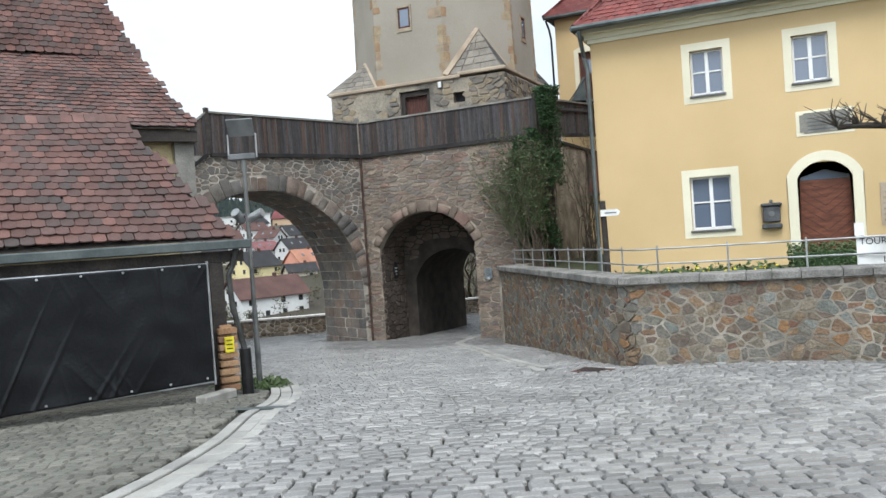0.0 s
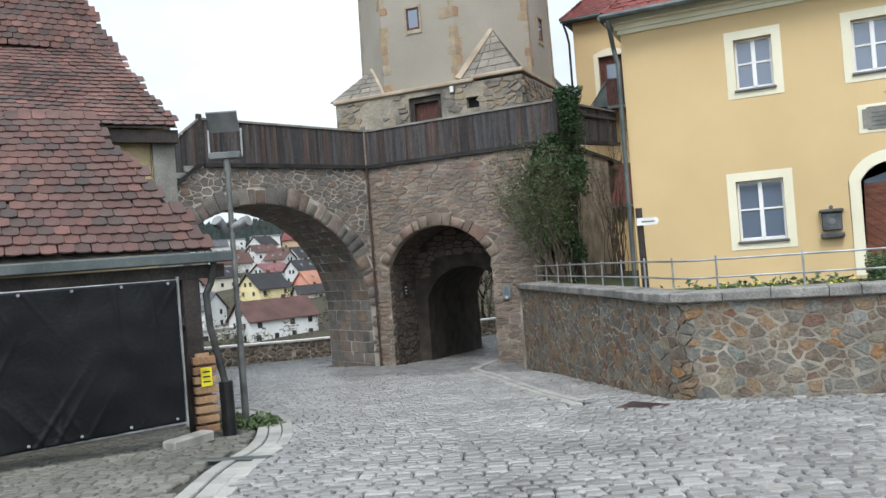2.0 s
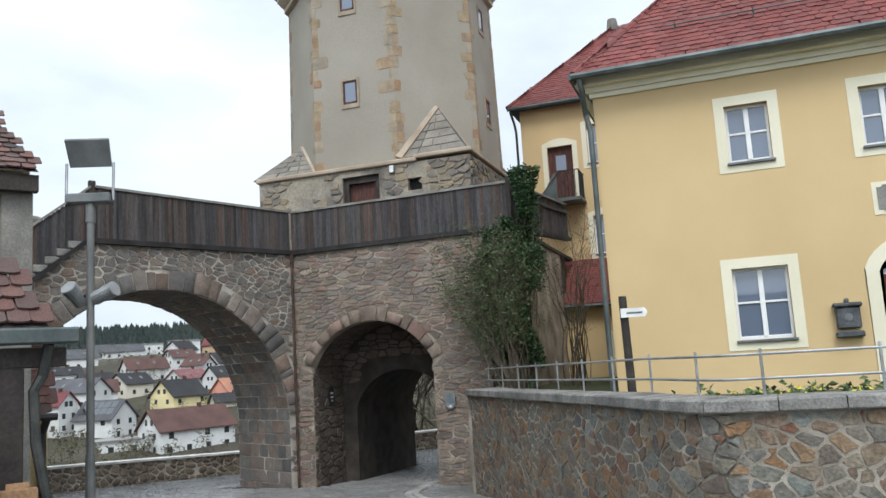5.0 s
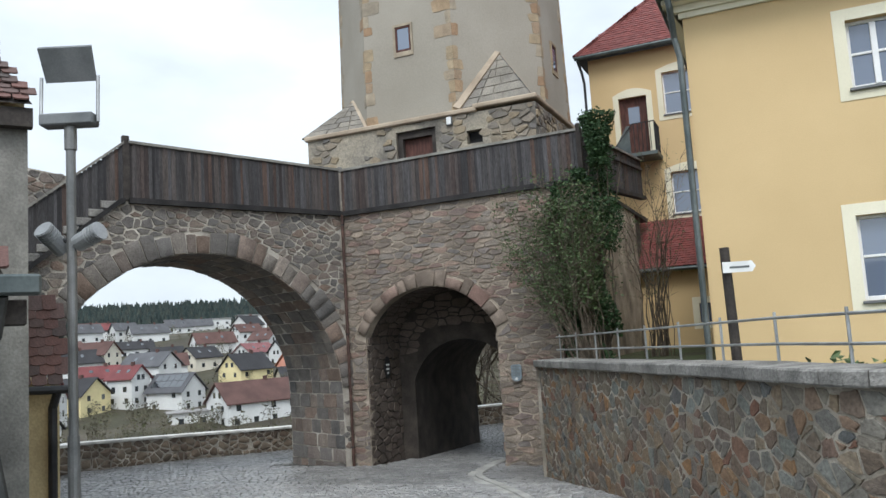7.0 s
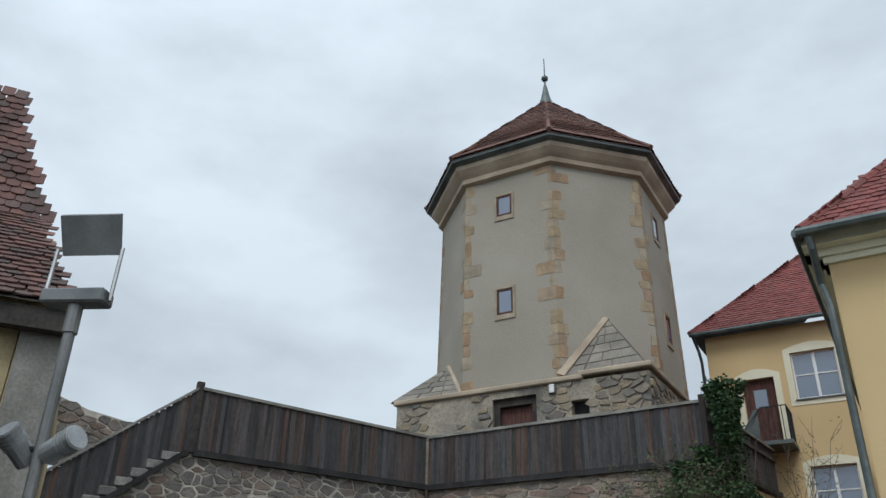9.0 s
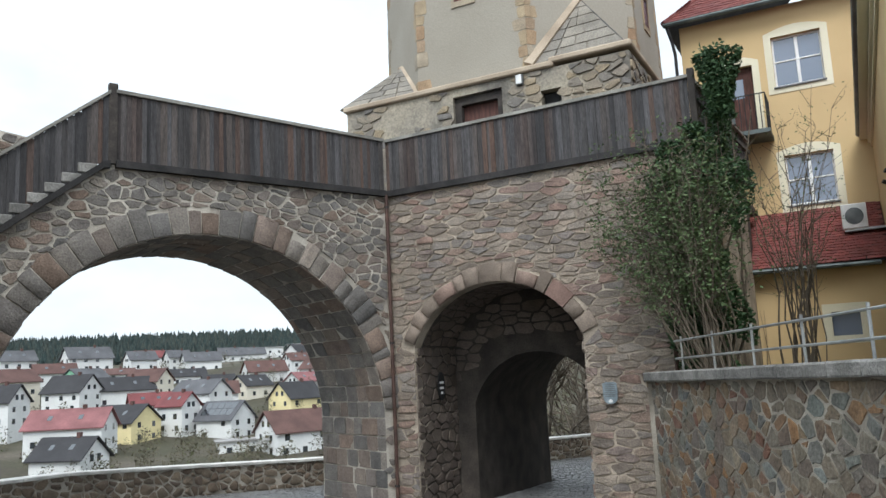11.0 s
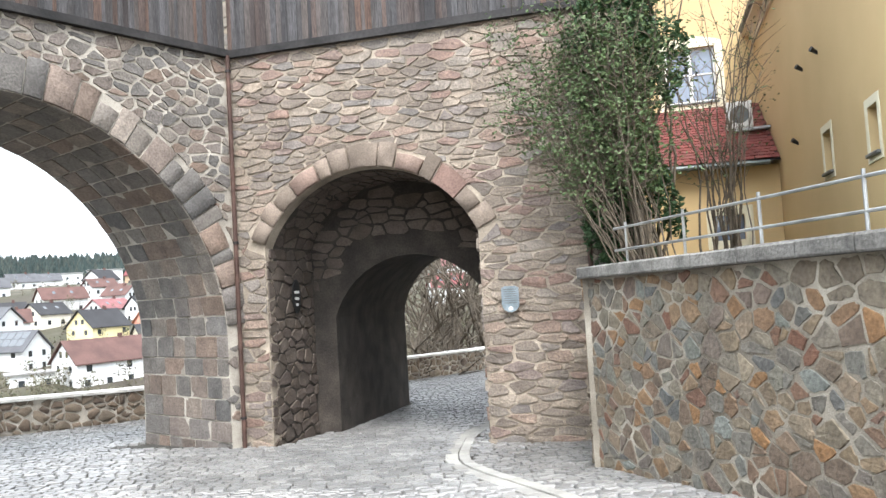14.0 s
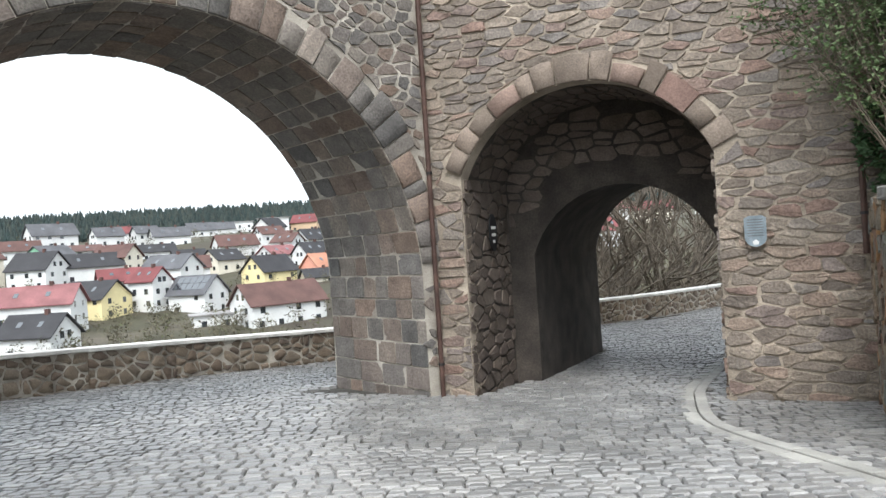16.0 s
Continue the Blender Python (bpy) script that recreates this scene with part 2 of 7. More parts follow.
m_sheet = material("black_tarpaulin", [(0.005, 0.0055, 0.0065), (0.01, 0.0105, 0.012)], 1.2, 0.34, 0.25, 22, 0.2, "noise", spec=0.25)
m_door = material("brown_door_wood", [(0.13, 0.045, 0.025), (0.17, 0.06, 0.032)], 3, 0.5, 0.2, 40, 0.2, "noise", stretch=(1, 1, 4))
m_olddoor = material("old_door_wood", [(0.07, 0.028, 0.02), (0.1, 0.04, 0.03)], 3, 0.7, 0.3, 30, 0.25, "noise", stretch=(6, 6, 1))
# near-black that paints the shade of insides and under the barn roof
m_dark = material("shade_black_interior", [(0.012, 0.012, 0.013), (0.02, 0.02, 0.021)], 2, 0.9, 0, 30, 0.1, "noise")
m_black = material("black_iron", [(0.02, 0.02, 0.021), (0.035, 0.035, 0.036)], 4, 0.5, 0.1, 50, 0.1, "noise", metal=0.4)
m_lbox = material("cast_letterbox_metal", [(0.09, 0.095, 0.1), (0.14, 0.145, 0.15)], 5, 0.45, 0.2, 50, 0.2, "noise", metal=0.5)
m_concrete = material("concrete_foot", [(0.3, 0.29, 0.26), (0.38, 0.37, 0.34)], 3, 0.9, 0.3, 60, 0.2, "noise")
m_pallet = material("pallet_wood", [(0.3, 0.17, 0.09), (0.4, 0.25, 0.14), (0.26, 0.14, 0.08)], 4, 0.8, 0.3, 30, 0.25)
m_oak = material("dark_timber", [(0.035, 0.03, 0.027), (0.06, 0.05, 0.043)], 3, 0.85, 0.4, 25, 0.3, "noise")
m_leaf = material("shrub_leaf", [(0.06, 0.1, 0.035), (0.095, 0.14, 0.055), (0.075, 0.12, 0.045), (0.12, 0.155, 0.07)], 3, 0.6, 0, 30, 0.2, "island")
m_ivy = material("ivy_leaf", [(0.022, 0.05, 0.022), (0.045, 0.09, 0.036), (0.03, 0.066, 0.027), (0.06, 0.11, 0.045)], 3, 0.6, 0, 30, 0.2, "island", spec=0.25)
m_twig = material("bare_twig", [(0.085, 0.068, 0.05), (0.13, 0.105, 0.078)], 5, 0.9, 0.2, 40, 0.25, "noise")
m_bark = material("tree_bark", [(0.05, 0.042, 0.035), (0.09, 0.075, 0.06)], 5, 0.95, 0.5, 30, 0.3, "noise")
m_signwhite = material("sign_white", [(0.72, 0.72, 0.7), (0.78, 0.78, 0.76)], 2, 0.4, 0, 50, 0.03, "noise")
m_plaque = material("blue_grey_plaque", [(0.22, 0.27, 0.3), (0.28, 0.33, 0.36)], 6, 0.4, 0.1, 60, 0.15, "noise", metal=0.3)
m_green = material("green_container", [(0.02, 0.1, 0.035), (0.03, 0.12, 0.045)], 2, 0.45, 0.1, 40, 0.15, "noise")
m_lime = material("lime_edge_paint", [(0.5, 0.58, 0.2), (0.56, 0.62, 0.26)], 3, 0.6, 0.1, 40, 0.15, "noise")
m_ply = material("brown_plywood", [(0.22, 0.1, 0.05), (0.28, 0.14, 0.07)], 2, 0.7, 0.2, 30, 0.2, "noise", stretch=(1, 1, 3))
m_tag = material("yellow_tag", [(0.75, 0.62, 0.02), (0.8, 0.68, 0.04)], 5, 0.5, 0, 30, 0.05, "noise")
m_forest = material("conifer_forest", [(0.022, 0.036, 0.034), (0.032, 0.046, 0.042), (0.048, 0.055, 0.046)], 0.02, 0.95, 0, 0.3, 0.4, "island")
m_bush = material("bare_woodland", [(0.07, 0.06, 0.045), (0.1, 0.09, 0.055), (0.13, 0.115, 0.08), (0.09, 0.1, 0.045)], 0.2, 0.95, 0, 2, 0.4, "island")


def glass_material(name, tint=(0.6, 0.66, 0.72), rough=0.03):
    """Window pane seen by day: a glossy sheet, its tint painting the dark room or mirrored sky behind the gloss."""
    m = bpy.data.materials.new(name)
    m.use_nodes = True
    b = m.node_tree.nodes["Principled BSDF"]
    b.inputs["Base Color"].default_value = (*tint, 1)
    b.inputs["Roughness"].default_value = rough
    b.inputs["Specular IOR Level"].default_value = 0.9
    b.inputs["Coat Weight"].default_value = 0.6
    b.inputs["Coat Roughness"].default_value = 0.02
    return m


# bluish base colour paints in the sky's reflection; the town pane stays dark
m_glass = glass_material("sky_tinted_pane", (0.12, 0.15, 0.21))
m_glass_town = glass_material("town_pane", (0.03, 0.035, 0.04), 0.1)

# ---- building helpers ----


def mesh_from(name, verts, faces, mat, smooth=False):
    me = bpy.data.meshes.new(name)
    me.from_pydata([tuple(v) for v in verts], [], faces)
    me.materials.append(mat)
    if smooth:
        me.polygons.foreach_set("use_smooth", [True] * len(me.polygons))
    me.update()
    return me


def piece(name, me, parent=None, m=None, label="", kind=""):
    ob = new(name, me)
    if m is not None:
        ob.matrix_world = m
    if parent is not None:
        ob.parent = parent
        ob.matrix_parent_inverse = parent.matrix_world.inverted()
    if label or kind:
        tagged(ob, label, kind=kind)
    return ob


def part(name, bm, mat, parent=None, label="", smooth=False):
    me = bpy.data.meshes.new(name)
    bmesh.ops.recalc_face_normals(bm, faces=bm.faces[:])
    bm.to_mesh(me)
    bm.free()
    me.materials.append(mat)
    if smooth:
        me.polygons.foreach_set("use_smooth", [True] * len(me.polygons))
    return piece(name, me, parent, None, label)


def thing(name, at, label, category, group="", kind=""):
    ob = new(name)
    ob.empty_display_size = 0.2
    ob.matrix_world = Matrix.Translation(at)
    bpy.context.view_layer.update()
    return tagged(ob, label, category, group, kind)


def add_box(bm, lo, hi, bevel=0.0, m=None):
    r = bmesh.ops.create_cube(bm, size=1.0)
    vs = r["verts"]
    for v in vs:
        v.co = Vector([lo[i] + (v.co[i] + 0.5) * (hi[i] - lo[i]) for i in range(3)])
    if bevel > 0:
        es = list({e for v in vs for e in v.link_edges})
        rb = bmesh.ops.bevel(bm, geom=es, offset=bevel, segments=1, affect="EDGES")
        vs = list({v for f in rb["faces"] for v in f.verts} | {v for v in vs if v.is_valid})
    if m is not None:
        for v in vs:
            v.co = m @ v.co
    return bm


def box(lo, hi, bevel=0.0, m=None):
    return add_box(bmesh.new(), lo, hi, bevel, m)


def add_tube(bm, pts, r, sides=8, r2=None, cap=True):
    """A round bar along a line of points, tapering from r to r2."""
    pts = [Vector(p) for p in pts]
    rings = []
    for i, p in enumerate(pts):
        d = (pts[min(i + 1, len(pts) - 1)] - pts[max(i - 1, 0)]).normalized()
        a = d.orthogonal().normalized() if i == 0 else (last - d * last.dot(d)).normalized()
        last = a
        b = d.cross(a)
        k = i / max(1, len(pts) - 1)
        rr = r if r2 is None else r + (r2 - r) * k
        rings.append([bm.verts.new(p + (a * math.cos(6.28319 * j / sides) + b * math.sin(6.28319 * j / sides)) * rr) for j in range(sides)])
    for a, b in zip(rings, rings[1:]):
        for j in range(sides):
            bm.faces.new((a[j], a[(j + 1) % sides], b[(j + 1) % sides], b[j]))
    if cap and sides > 2:
        bm.faces.new(rings[0][::-1])
        bm.faces.new(rings[-1])
    return bm


def tube(pts, r, sides=8, r2=None):
    return add_tube(bmesh.new(), pts, r, sides, r2)


class Wall:
    """A flat frame: u along the wall, v up, n into it."""

    def __init__(self, o, u):
        self.o, self.u = Vector(o), Vector((u[0], u[1], 0)).normalized()
        self.n = Vector((-self.u.y, self.u.x, 0))

    def at(self, u, v, n=0.0):
        return self.o + self.u * u + Vector((0, 0, v)) + self.n * n

    def m(self):
        r = Matrix.Identity(4)
        for i in range(3):
            r[i][0], r[i][1], r[i][2], r[i][3] = self.u[i], self.n[i], (0, 0, 1)[i], self.o[i]
        return r

    def box(self, u0, u1, v0, v1, n0, n1, bevel=0.0):
        return box((u0, n0, v0), (u1, n1, v1), bevel, self.m())


def prism(wall, pts, n0, n1):
    """A flat outline in u, v pulled through the wall's thickness."""
    bm = bmesh.new()
    a = [bm.verts.new(wall.at(u, v, n0)) for u, v in pts]
    b = [bm.verts.new(wall.at(u, v, n1)) for u, v in pts]
    fs = [bm.faces.new(a), bm.faces.new(b[::-1])]
    k = len(pts)
    for i in range(k):
        bm.faces.new((a[i], b[i], b[(i + 1) % k], a[(i + 1) % k]))
    bmesh.ops.triangulate(bm, faces=fs)
    return bm


def arc(cu, cv, r, a0, a1, k):
    return [(cu + r * math.cos(radians(a0 + (a1 - a0) * i / k)), cv + r * math.sin(radians(a0 + (a1 - a0) * i / k))) for i in range(k + 1)]


def clip_poly(poly, px, py, nx, ny):
    """Keep the side of a polygon where (p - point) . n <= 0."""
    out = []
    for i in range(len(poly)):
        a, b = poly[i], poly[(i + 1) % len(poly)]
        da, db = (a[0] - px) * nx + (a[1] - py) * ny, (b[0] - px) * nx + (b[1] - py) * ny
        if da <= 0:
            out.append(a)
        if (da < 0 < db) or (db < 0 < da):
            t = da / (da - db)
            out.append((a[0] + (b[0] - a[0]) * t, a[1] + (b[1] - a[1]) * t))
    return out


def rubble(rng, u0, u1, v0, v1, su, sv, jitter, keep, joint=0.02, warp=None, mixed=0.0, spread=0.45):
    """Outlines of irregular stones that fill a stretch of wall: cells about scattered seeds in rough courses."""
    seeds = []
    v, row = v0 - sv, 0
    while v < v1 + sv:
        h = sv * rng.uniform(0.75, 1.3)
        u = u0 - su * rng.uniform(0.5, 1.5)
        while u < u1 + su:
            w = su * rng.uniform(0.6, 1.5)
            big = rng.random() < mixed
            if big and rng.random() < 0.5:
                seeds.append((u + w * 0.3, v + h * 0.25))
                seeds.append((u + w * 0.6, v + h * 0.8))
            else:
                seeds.append((u + w / 2 + rng.uniform(-1, 1) * jitter * su * 0.3, v + h / 2 + rng.uniform(-1, 1) * jitter * sv * 0.5))
            u += w
        v += h
        row += 1
    asp = su / sv
    grid = {}
    wts = [rng.random() ** 2 * spread * su * su for _ in seeds]
    for i, (a, b) in enumerate(seeds):
        grid.setdefault((int(a // su), int(b // sv)), []).append(i)
    out = []
    for i, (a, b) in enumerate(seeds):
        if not (u0 - 0.05 <= a <= u1 + 0.05 and v0 - 0.05 <= b <= v1 + 0.05) or not keep(a, b):
            continue
        poly = [(max(u0, a - 2 * su), max(v0, b - 2 * sv)), (min(u1, a + 2 * su), max(v0, b - 2 * sv)), (min(u1, a + 2 * su), min(v1, b + 2 * sv)), (max(u0, a - 2 * su), min(v1, b + 2 * sv))]
        gi, gj = int(a // su), int(b // sv)
        for di in (-3, -2, -1, 0, 1, 2, 3):
            for dj in (-3, -2, -1, 0, 1, 2, 3):
                for j in grid.get((gi + di, gj + dj), ()):
                    if j == i:
                        continue
                    c, d = seeds[j]
                    nx, ny = (c - a), (d - b) * asp * asp
                    ln = math.hypot(nx, ny) or 1
                    nx, ny = nx / ln, ny / ln
                    t = 0.5 + (wts[i] - wts[j]) / (2 * ((c - a) ** 2 + ((d - b) * asp) ** 2) + 1e-9)
                    poly = clip_poly(poly, a + (c - a) * t - nx * joint, b + (d - b) * t - ny * joint, nx, ny)
                    if len(poly) < 3:
                        break
        if len(poly) < 3:
            continue
        sh = rng.uniform(0.9, 1.0)
        mu, mv = sum(p[0] for p in poly) / len(poly), sum(p[1] for p in poly) / len(poly)
        poly = [(mu + (p[0] - mu) * sh, mv + (p[1] - mv) * sh) for p in poly]
        if warp:
            poly = [warp(p) for p in poly]
        cu, cv = sum(p[0] for p in poly) / len(poly), sum(p[1] for p in poly) / len(poly)
        area = abs(sum(poly[k][0] * poly[(k + 1) % len(poly)][1] - poly[(k + 1) % len(poly)][0] * poly[k][1] for k in range(len(poly)))) / 2
        if area < 0.08 * su * sv:
            continue
        rnd = []
        for k in range(len(poly)):
            p, q = poly[k], poly[(k + 1) % len(poly)]
            if math.hypot(p[0] - q[0], p[1] - q[1]) < 0.035:
                rnd.append(((p[0] + q[0]) / 2, (p[1] + q[1]) / 2))
                continue
            f, g, j = rng.uniform(0.06, 0.2), rng.uniform(0.06, 0.2), min(0.016, 0.07 * su)
            rnd += [(p[0] + (q[0] - p[0]) * f + rng.uniform(-j, j), p[1] + (q[1] - p[1]) * f + rng.uniform(-j, j)), (q[0] + (p[0] - q[0]) * g + rng.uniform(-j, j), q[1] + (p[1] - q[1]) * g + rng.uniform(-j, j))]
        out.append((cu, cv, rnd))
    return out


def stone_verts(rng, mapper, cu, cv, poly, depth):
    """One stone: an outline with a rounded shoulder and an uneven face."""
    k = len(poly)
    d = depth * rng.uniform(0.55, 1.35)
    tu, tv = rng.uniform(-0.09, 0.09), rng.uniform(-0.09, 0.09)
    vs = [mapper(p[0], p[1], 0.02) for p in poly]
    for s, dd in ((0.99, 0.75), (0.94, 1.0)):
        for p in poly:
            a, b = (p[0] - cu) * s, (p[1] - cv) * s
            vs.append(mapper(cu + a, cv + b, -d * dd - (a * tu + b * tv) * 0.55 - rng.uniform(-0.25, 0.25) * d))
    vs.append(mapper(cu + rng.uniform(-0.02, 0.02), cv, -d * rng.uniform(0.85, 1.2)))
    fs = []
    for r in (0, k):
        for i in range(k):
            fs.append((r + i, r + (i + 1) % k, r + k + (i + 1) % k, r + k + i))
    for i in range(k):
        fs.append((2 * k + i, 2 * k + (i + 1) % k, 3 * k))
    return vs, fs


def lay_stones(rng, cells, mapper, depth, parent, mat, mat_rest, focus, count=300, name="stone", rest_label="rubble stones in lime mortar"):
    """The stones nearest to the focus as pieces of their own, the others as one mesh."""
    cells = sorted(cells, key=lambda c: (c[0] - focus[0]) ** 2 + (c[1] - focus[1]) ** 2)
    for cu, cv, poly in cells[:count]:
        vs, fs = stone_verts(rng, mapper, cu, cv, poly, depth)
        piece(name, mesh_from(name, vs, fs, mat), parent)
    vv, ff = [], []
    for cu, cv, poly in cells[count:]:
        vs, fs = stone_verts(rng, mapper, cu, cv, poly, depth)
        o = len(vv)
        vv += vs
        ff += [tuple(i + o for i in f) for f in fs]
    if vv:
        piece("stonework", mesh_from("stonework", vv, ff, mat_rest), parent, None, rest_label, "stuff")


def tile_mesh(w, h, t, rise, seg=5):
    """A plain clay tile with a rounded tail: x across, y up the slope, z off the roof."""
    pts = [(-w / 2, h)] + [(-w / 2 * math.cos(math.pi * i / seg), w * 0.2 * (1 - math.sin(math.pi * i / seg)) ) for i in range(seg + 1)] + [(w / 2, h)]
    k = len(pts)
    z = lambda y: rise * (1 - y / h)
    vs = [(x, y, z(y)) for x, y in pts] + [(x, y, z(y) + t) for x, y in pts]
    fs = [tuple(range(k, 2 * k)), tuple(range(k - 1, -1, -1))] + [(i, (i + 1) % k, k + (i + 1) % k, k + i) for i in range(k)]
    return vs, fs


def lay_tiles(rng, o, u, v, inside, u1, v1, w, gauge, parent, mat, mat_rest, focus, count=300, length=1.9, sag=None, thick=0.016, label="courses of clay tiles"):
    """Overlapping tiles on a slope with origin o, across u, up v."""
    o, u, v = Vector(o), Vector(u).normalized(), Vector(v).normalized()
    n = u.cross(v).normalized()
    base_v, base_f = tile_mesh(w * 0.96, gauge * length, thick, thick * 1.9)
    base = mesh_from("tile", base_v, base_f, mat)
    spots = []
    j = 0
    while j * gauge < v1:
        i = 0
        while i * w < u1 + w:
            a, b = (i + (0.5 if j % 2 else 0)) * w, j * gauge
            if inside(a, b + gauge * 0.5):
                spots.append((a, b))
            i += 1
        j += 1
    spots.sort(key=lambda s: (s[0] - focus[0]) ** 2 + (s[1] - focus[1]) ** 2)
    vv, ff = [], []
    for idx, (a, b) in enumerate(spots):
        p = o + u * (a + rng.gauss(0, 0.005)) + v * (b + rng.gauss(0, 0.006)) + n * rng.uniform(0, 0.012)
        if sag:
            p = p + n * sag(a, b)
        ang = rng.gauss(0, 0.02)
        uu, v2 = u * math.cos(ang) + v * math.sin(ang), v * math.cos(ang) - u * math.sin(ang)
        if idx < count:
            m = Matrix.Identity(4)
            for q in range(3):
                m[q][0], m[q][1], m[q][2], m[q][3] = uu[q], v2[q], n[q], p[q]
            piece("tile", base, parent, m)
        else:
            off = len(vv)
            vv += [p + uu * x + v2 * y + n * z for x, y, z in base_v]
            ff += [tuple(q + off for q in f) for f in base_f]
    if vv:
        piece("tiling", mesh_from("tiling", vv, ff, mat_rest), parent, None, label, "stuff")


def lerp_table(table, x):
    for (a, p), (b, q) in zip(table, table[1:]):
        if x <= b:
            return p + (q - p) * max(0.0, (x - a) / (b - a))
    return table[-1][1]


FALL = [(-25, 0.9), (-6, 0.2), (1.7, -0.24), (8.8, -0.77), (14.1, -1.34), (16.6, -1.6), (22, -2.08), (25, -2.32), (28, -2.55), (35, -2.98), (45, -3.2), (60, -3.4)]
LINE = [(-25, 12), (1.7, 0.3), (8.8, -3), (16.6, -8.5), (28, -13), (60, -15)]


def ground_z(x, y):
    """The paved slope that falls towards the gate."""
    g = sum(lerp_table(FALL, y + d) for d in (-1.5, -0.75, 0, 0.75, 1.5)) / 5
    return g + (0.035 if y < 22 else 0.035 * max(0.15, 1 - (y - 22) / 5)) * max(-8, min(8, x - lerp_table(LINE, y)))


def window_unit(wall, parent, u0, u1, v0, v1, deep=0.16, surround=0.0, sill=True, bars=(1, 1), frame_mat=None, sur_v=None, arched=0.0, glass=None):
    """A casement window set into a wall: frame, glazing bars, panes, sill and plaster surround."""
    frame_mat = frame_mat or m_white
    win = new("window")
    win.matrix_world = Matrix.Translation(wall.at((u0 + u1) / 2, v0, 0))
    bpy.context.view_layer.update()
    win.parent = parent
    win.matrix_parent_inverse = parent.matrix_world.inverted()
    f = 0.055
    bm = bmesh.new()
    for a in ((u0, u0 + f, v0, v1), (u1 - f, u1, v0, v1), (u0 + f, u1 - f, v1 - f, v1), (u0 + f, u1 - f, v0, v0 + f * 1.3)):
        add_box(bm, (a[0], deep - 0.03, a[2]), (a[1], deep + 0.05, a[3]), 0.008, wall.m())
    part("window_frame", bm, frame_mat, win)
    um, vm = (u0 + u1) / 2, v0 + (v1 - v0) * 0.52
    bm = bmesh.new()
    add_box(bm, (um - 0.045, deep - 0.045, v0 + f), (um + 0.045, deep + 0.03, v1 - f), 0.006, wall.m())
    for a, b in ((u0 + f, um - 0.045), (um + 0.045, u1 - f)):
        add_box(bm, (a, deep - 0.025, vm - 0.02), (b, deep + 0.02, vm + 0.02), 0.004, wall.m())
    part("glazing_bar", bm, frame_mat, win)
    for a, b in ((u0 + f, um - 0.045), (um + 0.045, u1 - f)):
        for c, d in ((v0 + f * 1.3, vm - 0.02), (vm + 0.02, v1 - f)):
            part("pane", wall.box(a, b, c, d, deep + 0.005, deep + 0.015), glass or m_glass, win)
    if sill:
        part("window_sill", wall.box(u0 - 0.04, u1 + 0.04, v0 - 0.05, v0, -0.07, deep - 0.03, 0.01), m_sill, win)
    return win


def panel_wall(wall, u0, u1, v0, v1, thick, holes):
    """A wall with square-cut openings through its whole thickness."""
    us = sorted({u0, u1, *[h[0] for h in holes], *[h[1] for h in holes]})
    vs = sorted({v0, v1, *[h[2] for h in holes], *[h[3] for h in holes]})
    bm = bmesh.new()
    solid = lambda i, j: 0 <= i < len(us) - 1 and 0 <= j < len(vs) - 1 and not any(h[0] < (us[i] + us[i + 1]) / 2 < h[1] and h[2] < (vs[j] + vs[j + 1]) / 2 < h[3] for h in holes)
    cache = {}

    def vert(i, j, k):
        if (i, j, k) not in cache:
            cache[i, j, k] = bm.verts.new(wall.at(us[i], vs[j], thick * k))
        return cache[i, j, k]
    for i in range(len(us) - 1):
        for j in range(len(vs) - 1):
            if not solid(i, j):
                continue
            for k in (0, 1):
                bm.faces.new([vert(i, j, k), vert(i + 1, j, k), vert(i + 1, j + 1, k), vert(i, j + 1, k)])
            for di, dj, e in ((-1, 0, ((i, j), (i, j + 1))), (1, 0, ((i + 1, j), (i + 1, j + 1))), (0, -1, ((i, j), (i + 1, j))), (0, 1, ((i, j + 1), (i + 1, j + 1)))):
                if not solid(i + di, j + dj):
                    (a, b), (c, d) = e
                    bm.faces.new([vert(a, b, 0), vert(c, d, 0), vert(c, d, 1), vert(a, b, 1)])
    return bm


def surround_ring(wall, u0, u1, v0, v1, wd, proud=0.004, top=None, bottom=None):
    """The flat cream border painted and raised round an opening."""
    top, bottom = wd if top is None else top, wd if bottom is None else bottom
    return panel_wall(Wall(wall.at(0, 0, -proud), (wall.u.x, wall.u.y)), u0 - wd, u1 + wd, v0 - bottom, v1 + top, proud, [(u0, u1, v0, v1)])

# ---- ground ----
rng = random.Random(7)
EDGE = [(-30, -22.6), (20, -22.7), (26.2, -22.75), (28.1, -22.65), (30.1, -22.2), (34.6, -20.5), (39, -18.4), (43.4, -15.9), (46, -14.4), (51.5, -12.0), (60, -6)]


def road_z(x, y):
    """The paving, dropping away outside the parapet."""
    return ground_z(x, y) - (9 if x < lerp_table(EDGE, y) - 0.8 else 0)


xs = [-26 + 1.0 * i for i in range(43)]
ys = [-12 + 1.0 * i for i in range(66)]
road = mesh_from("road", [(x, y, road_z(x, y) - 0.03) for y in ys for x in xs], [(j * 43 + i, j * 43 + i + 1, (j + 1) * 43 + i + 1, (j + 1) * 43 + i) for j in range(65) for i in range(42)], m_ground, True)
road = tagged(piece("road", road), "grey granite sett paving sloping down to the gate", "road", kind="structure")

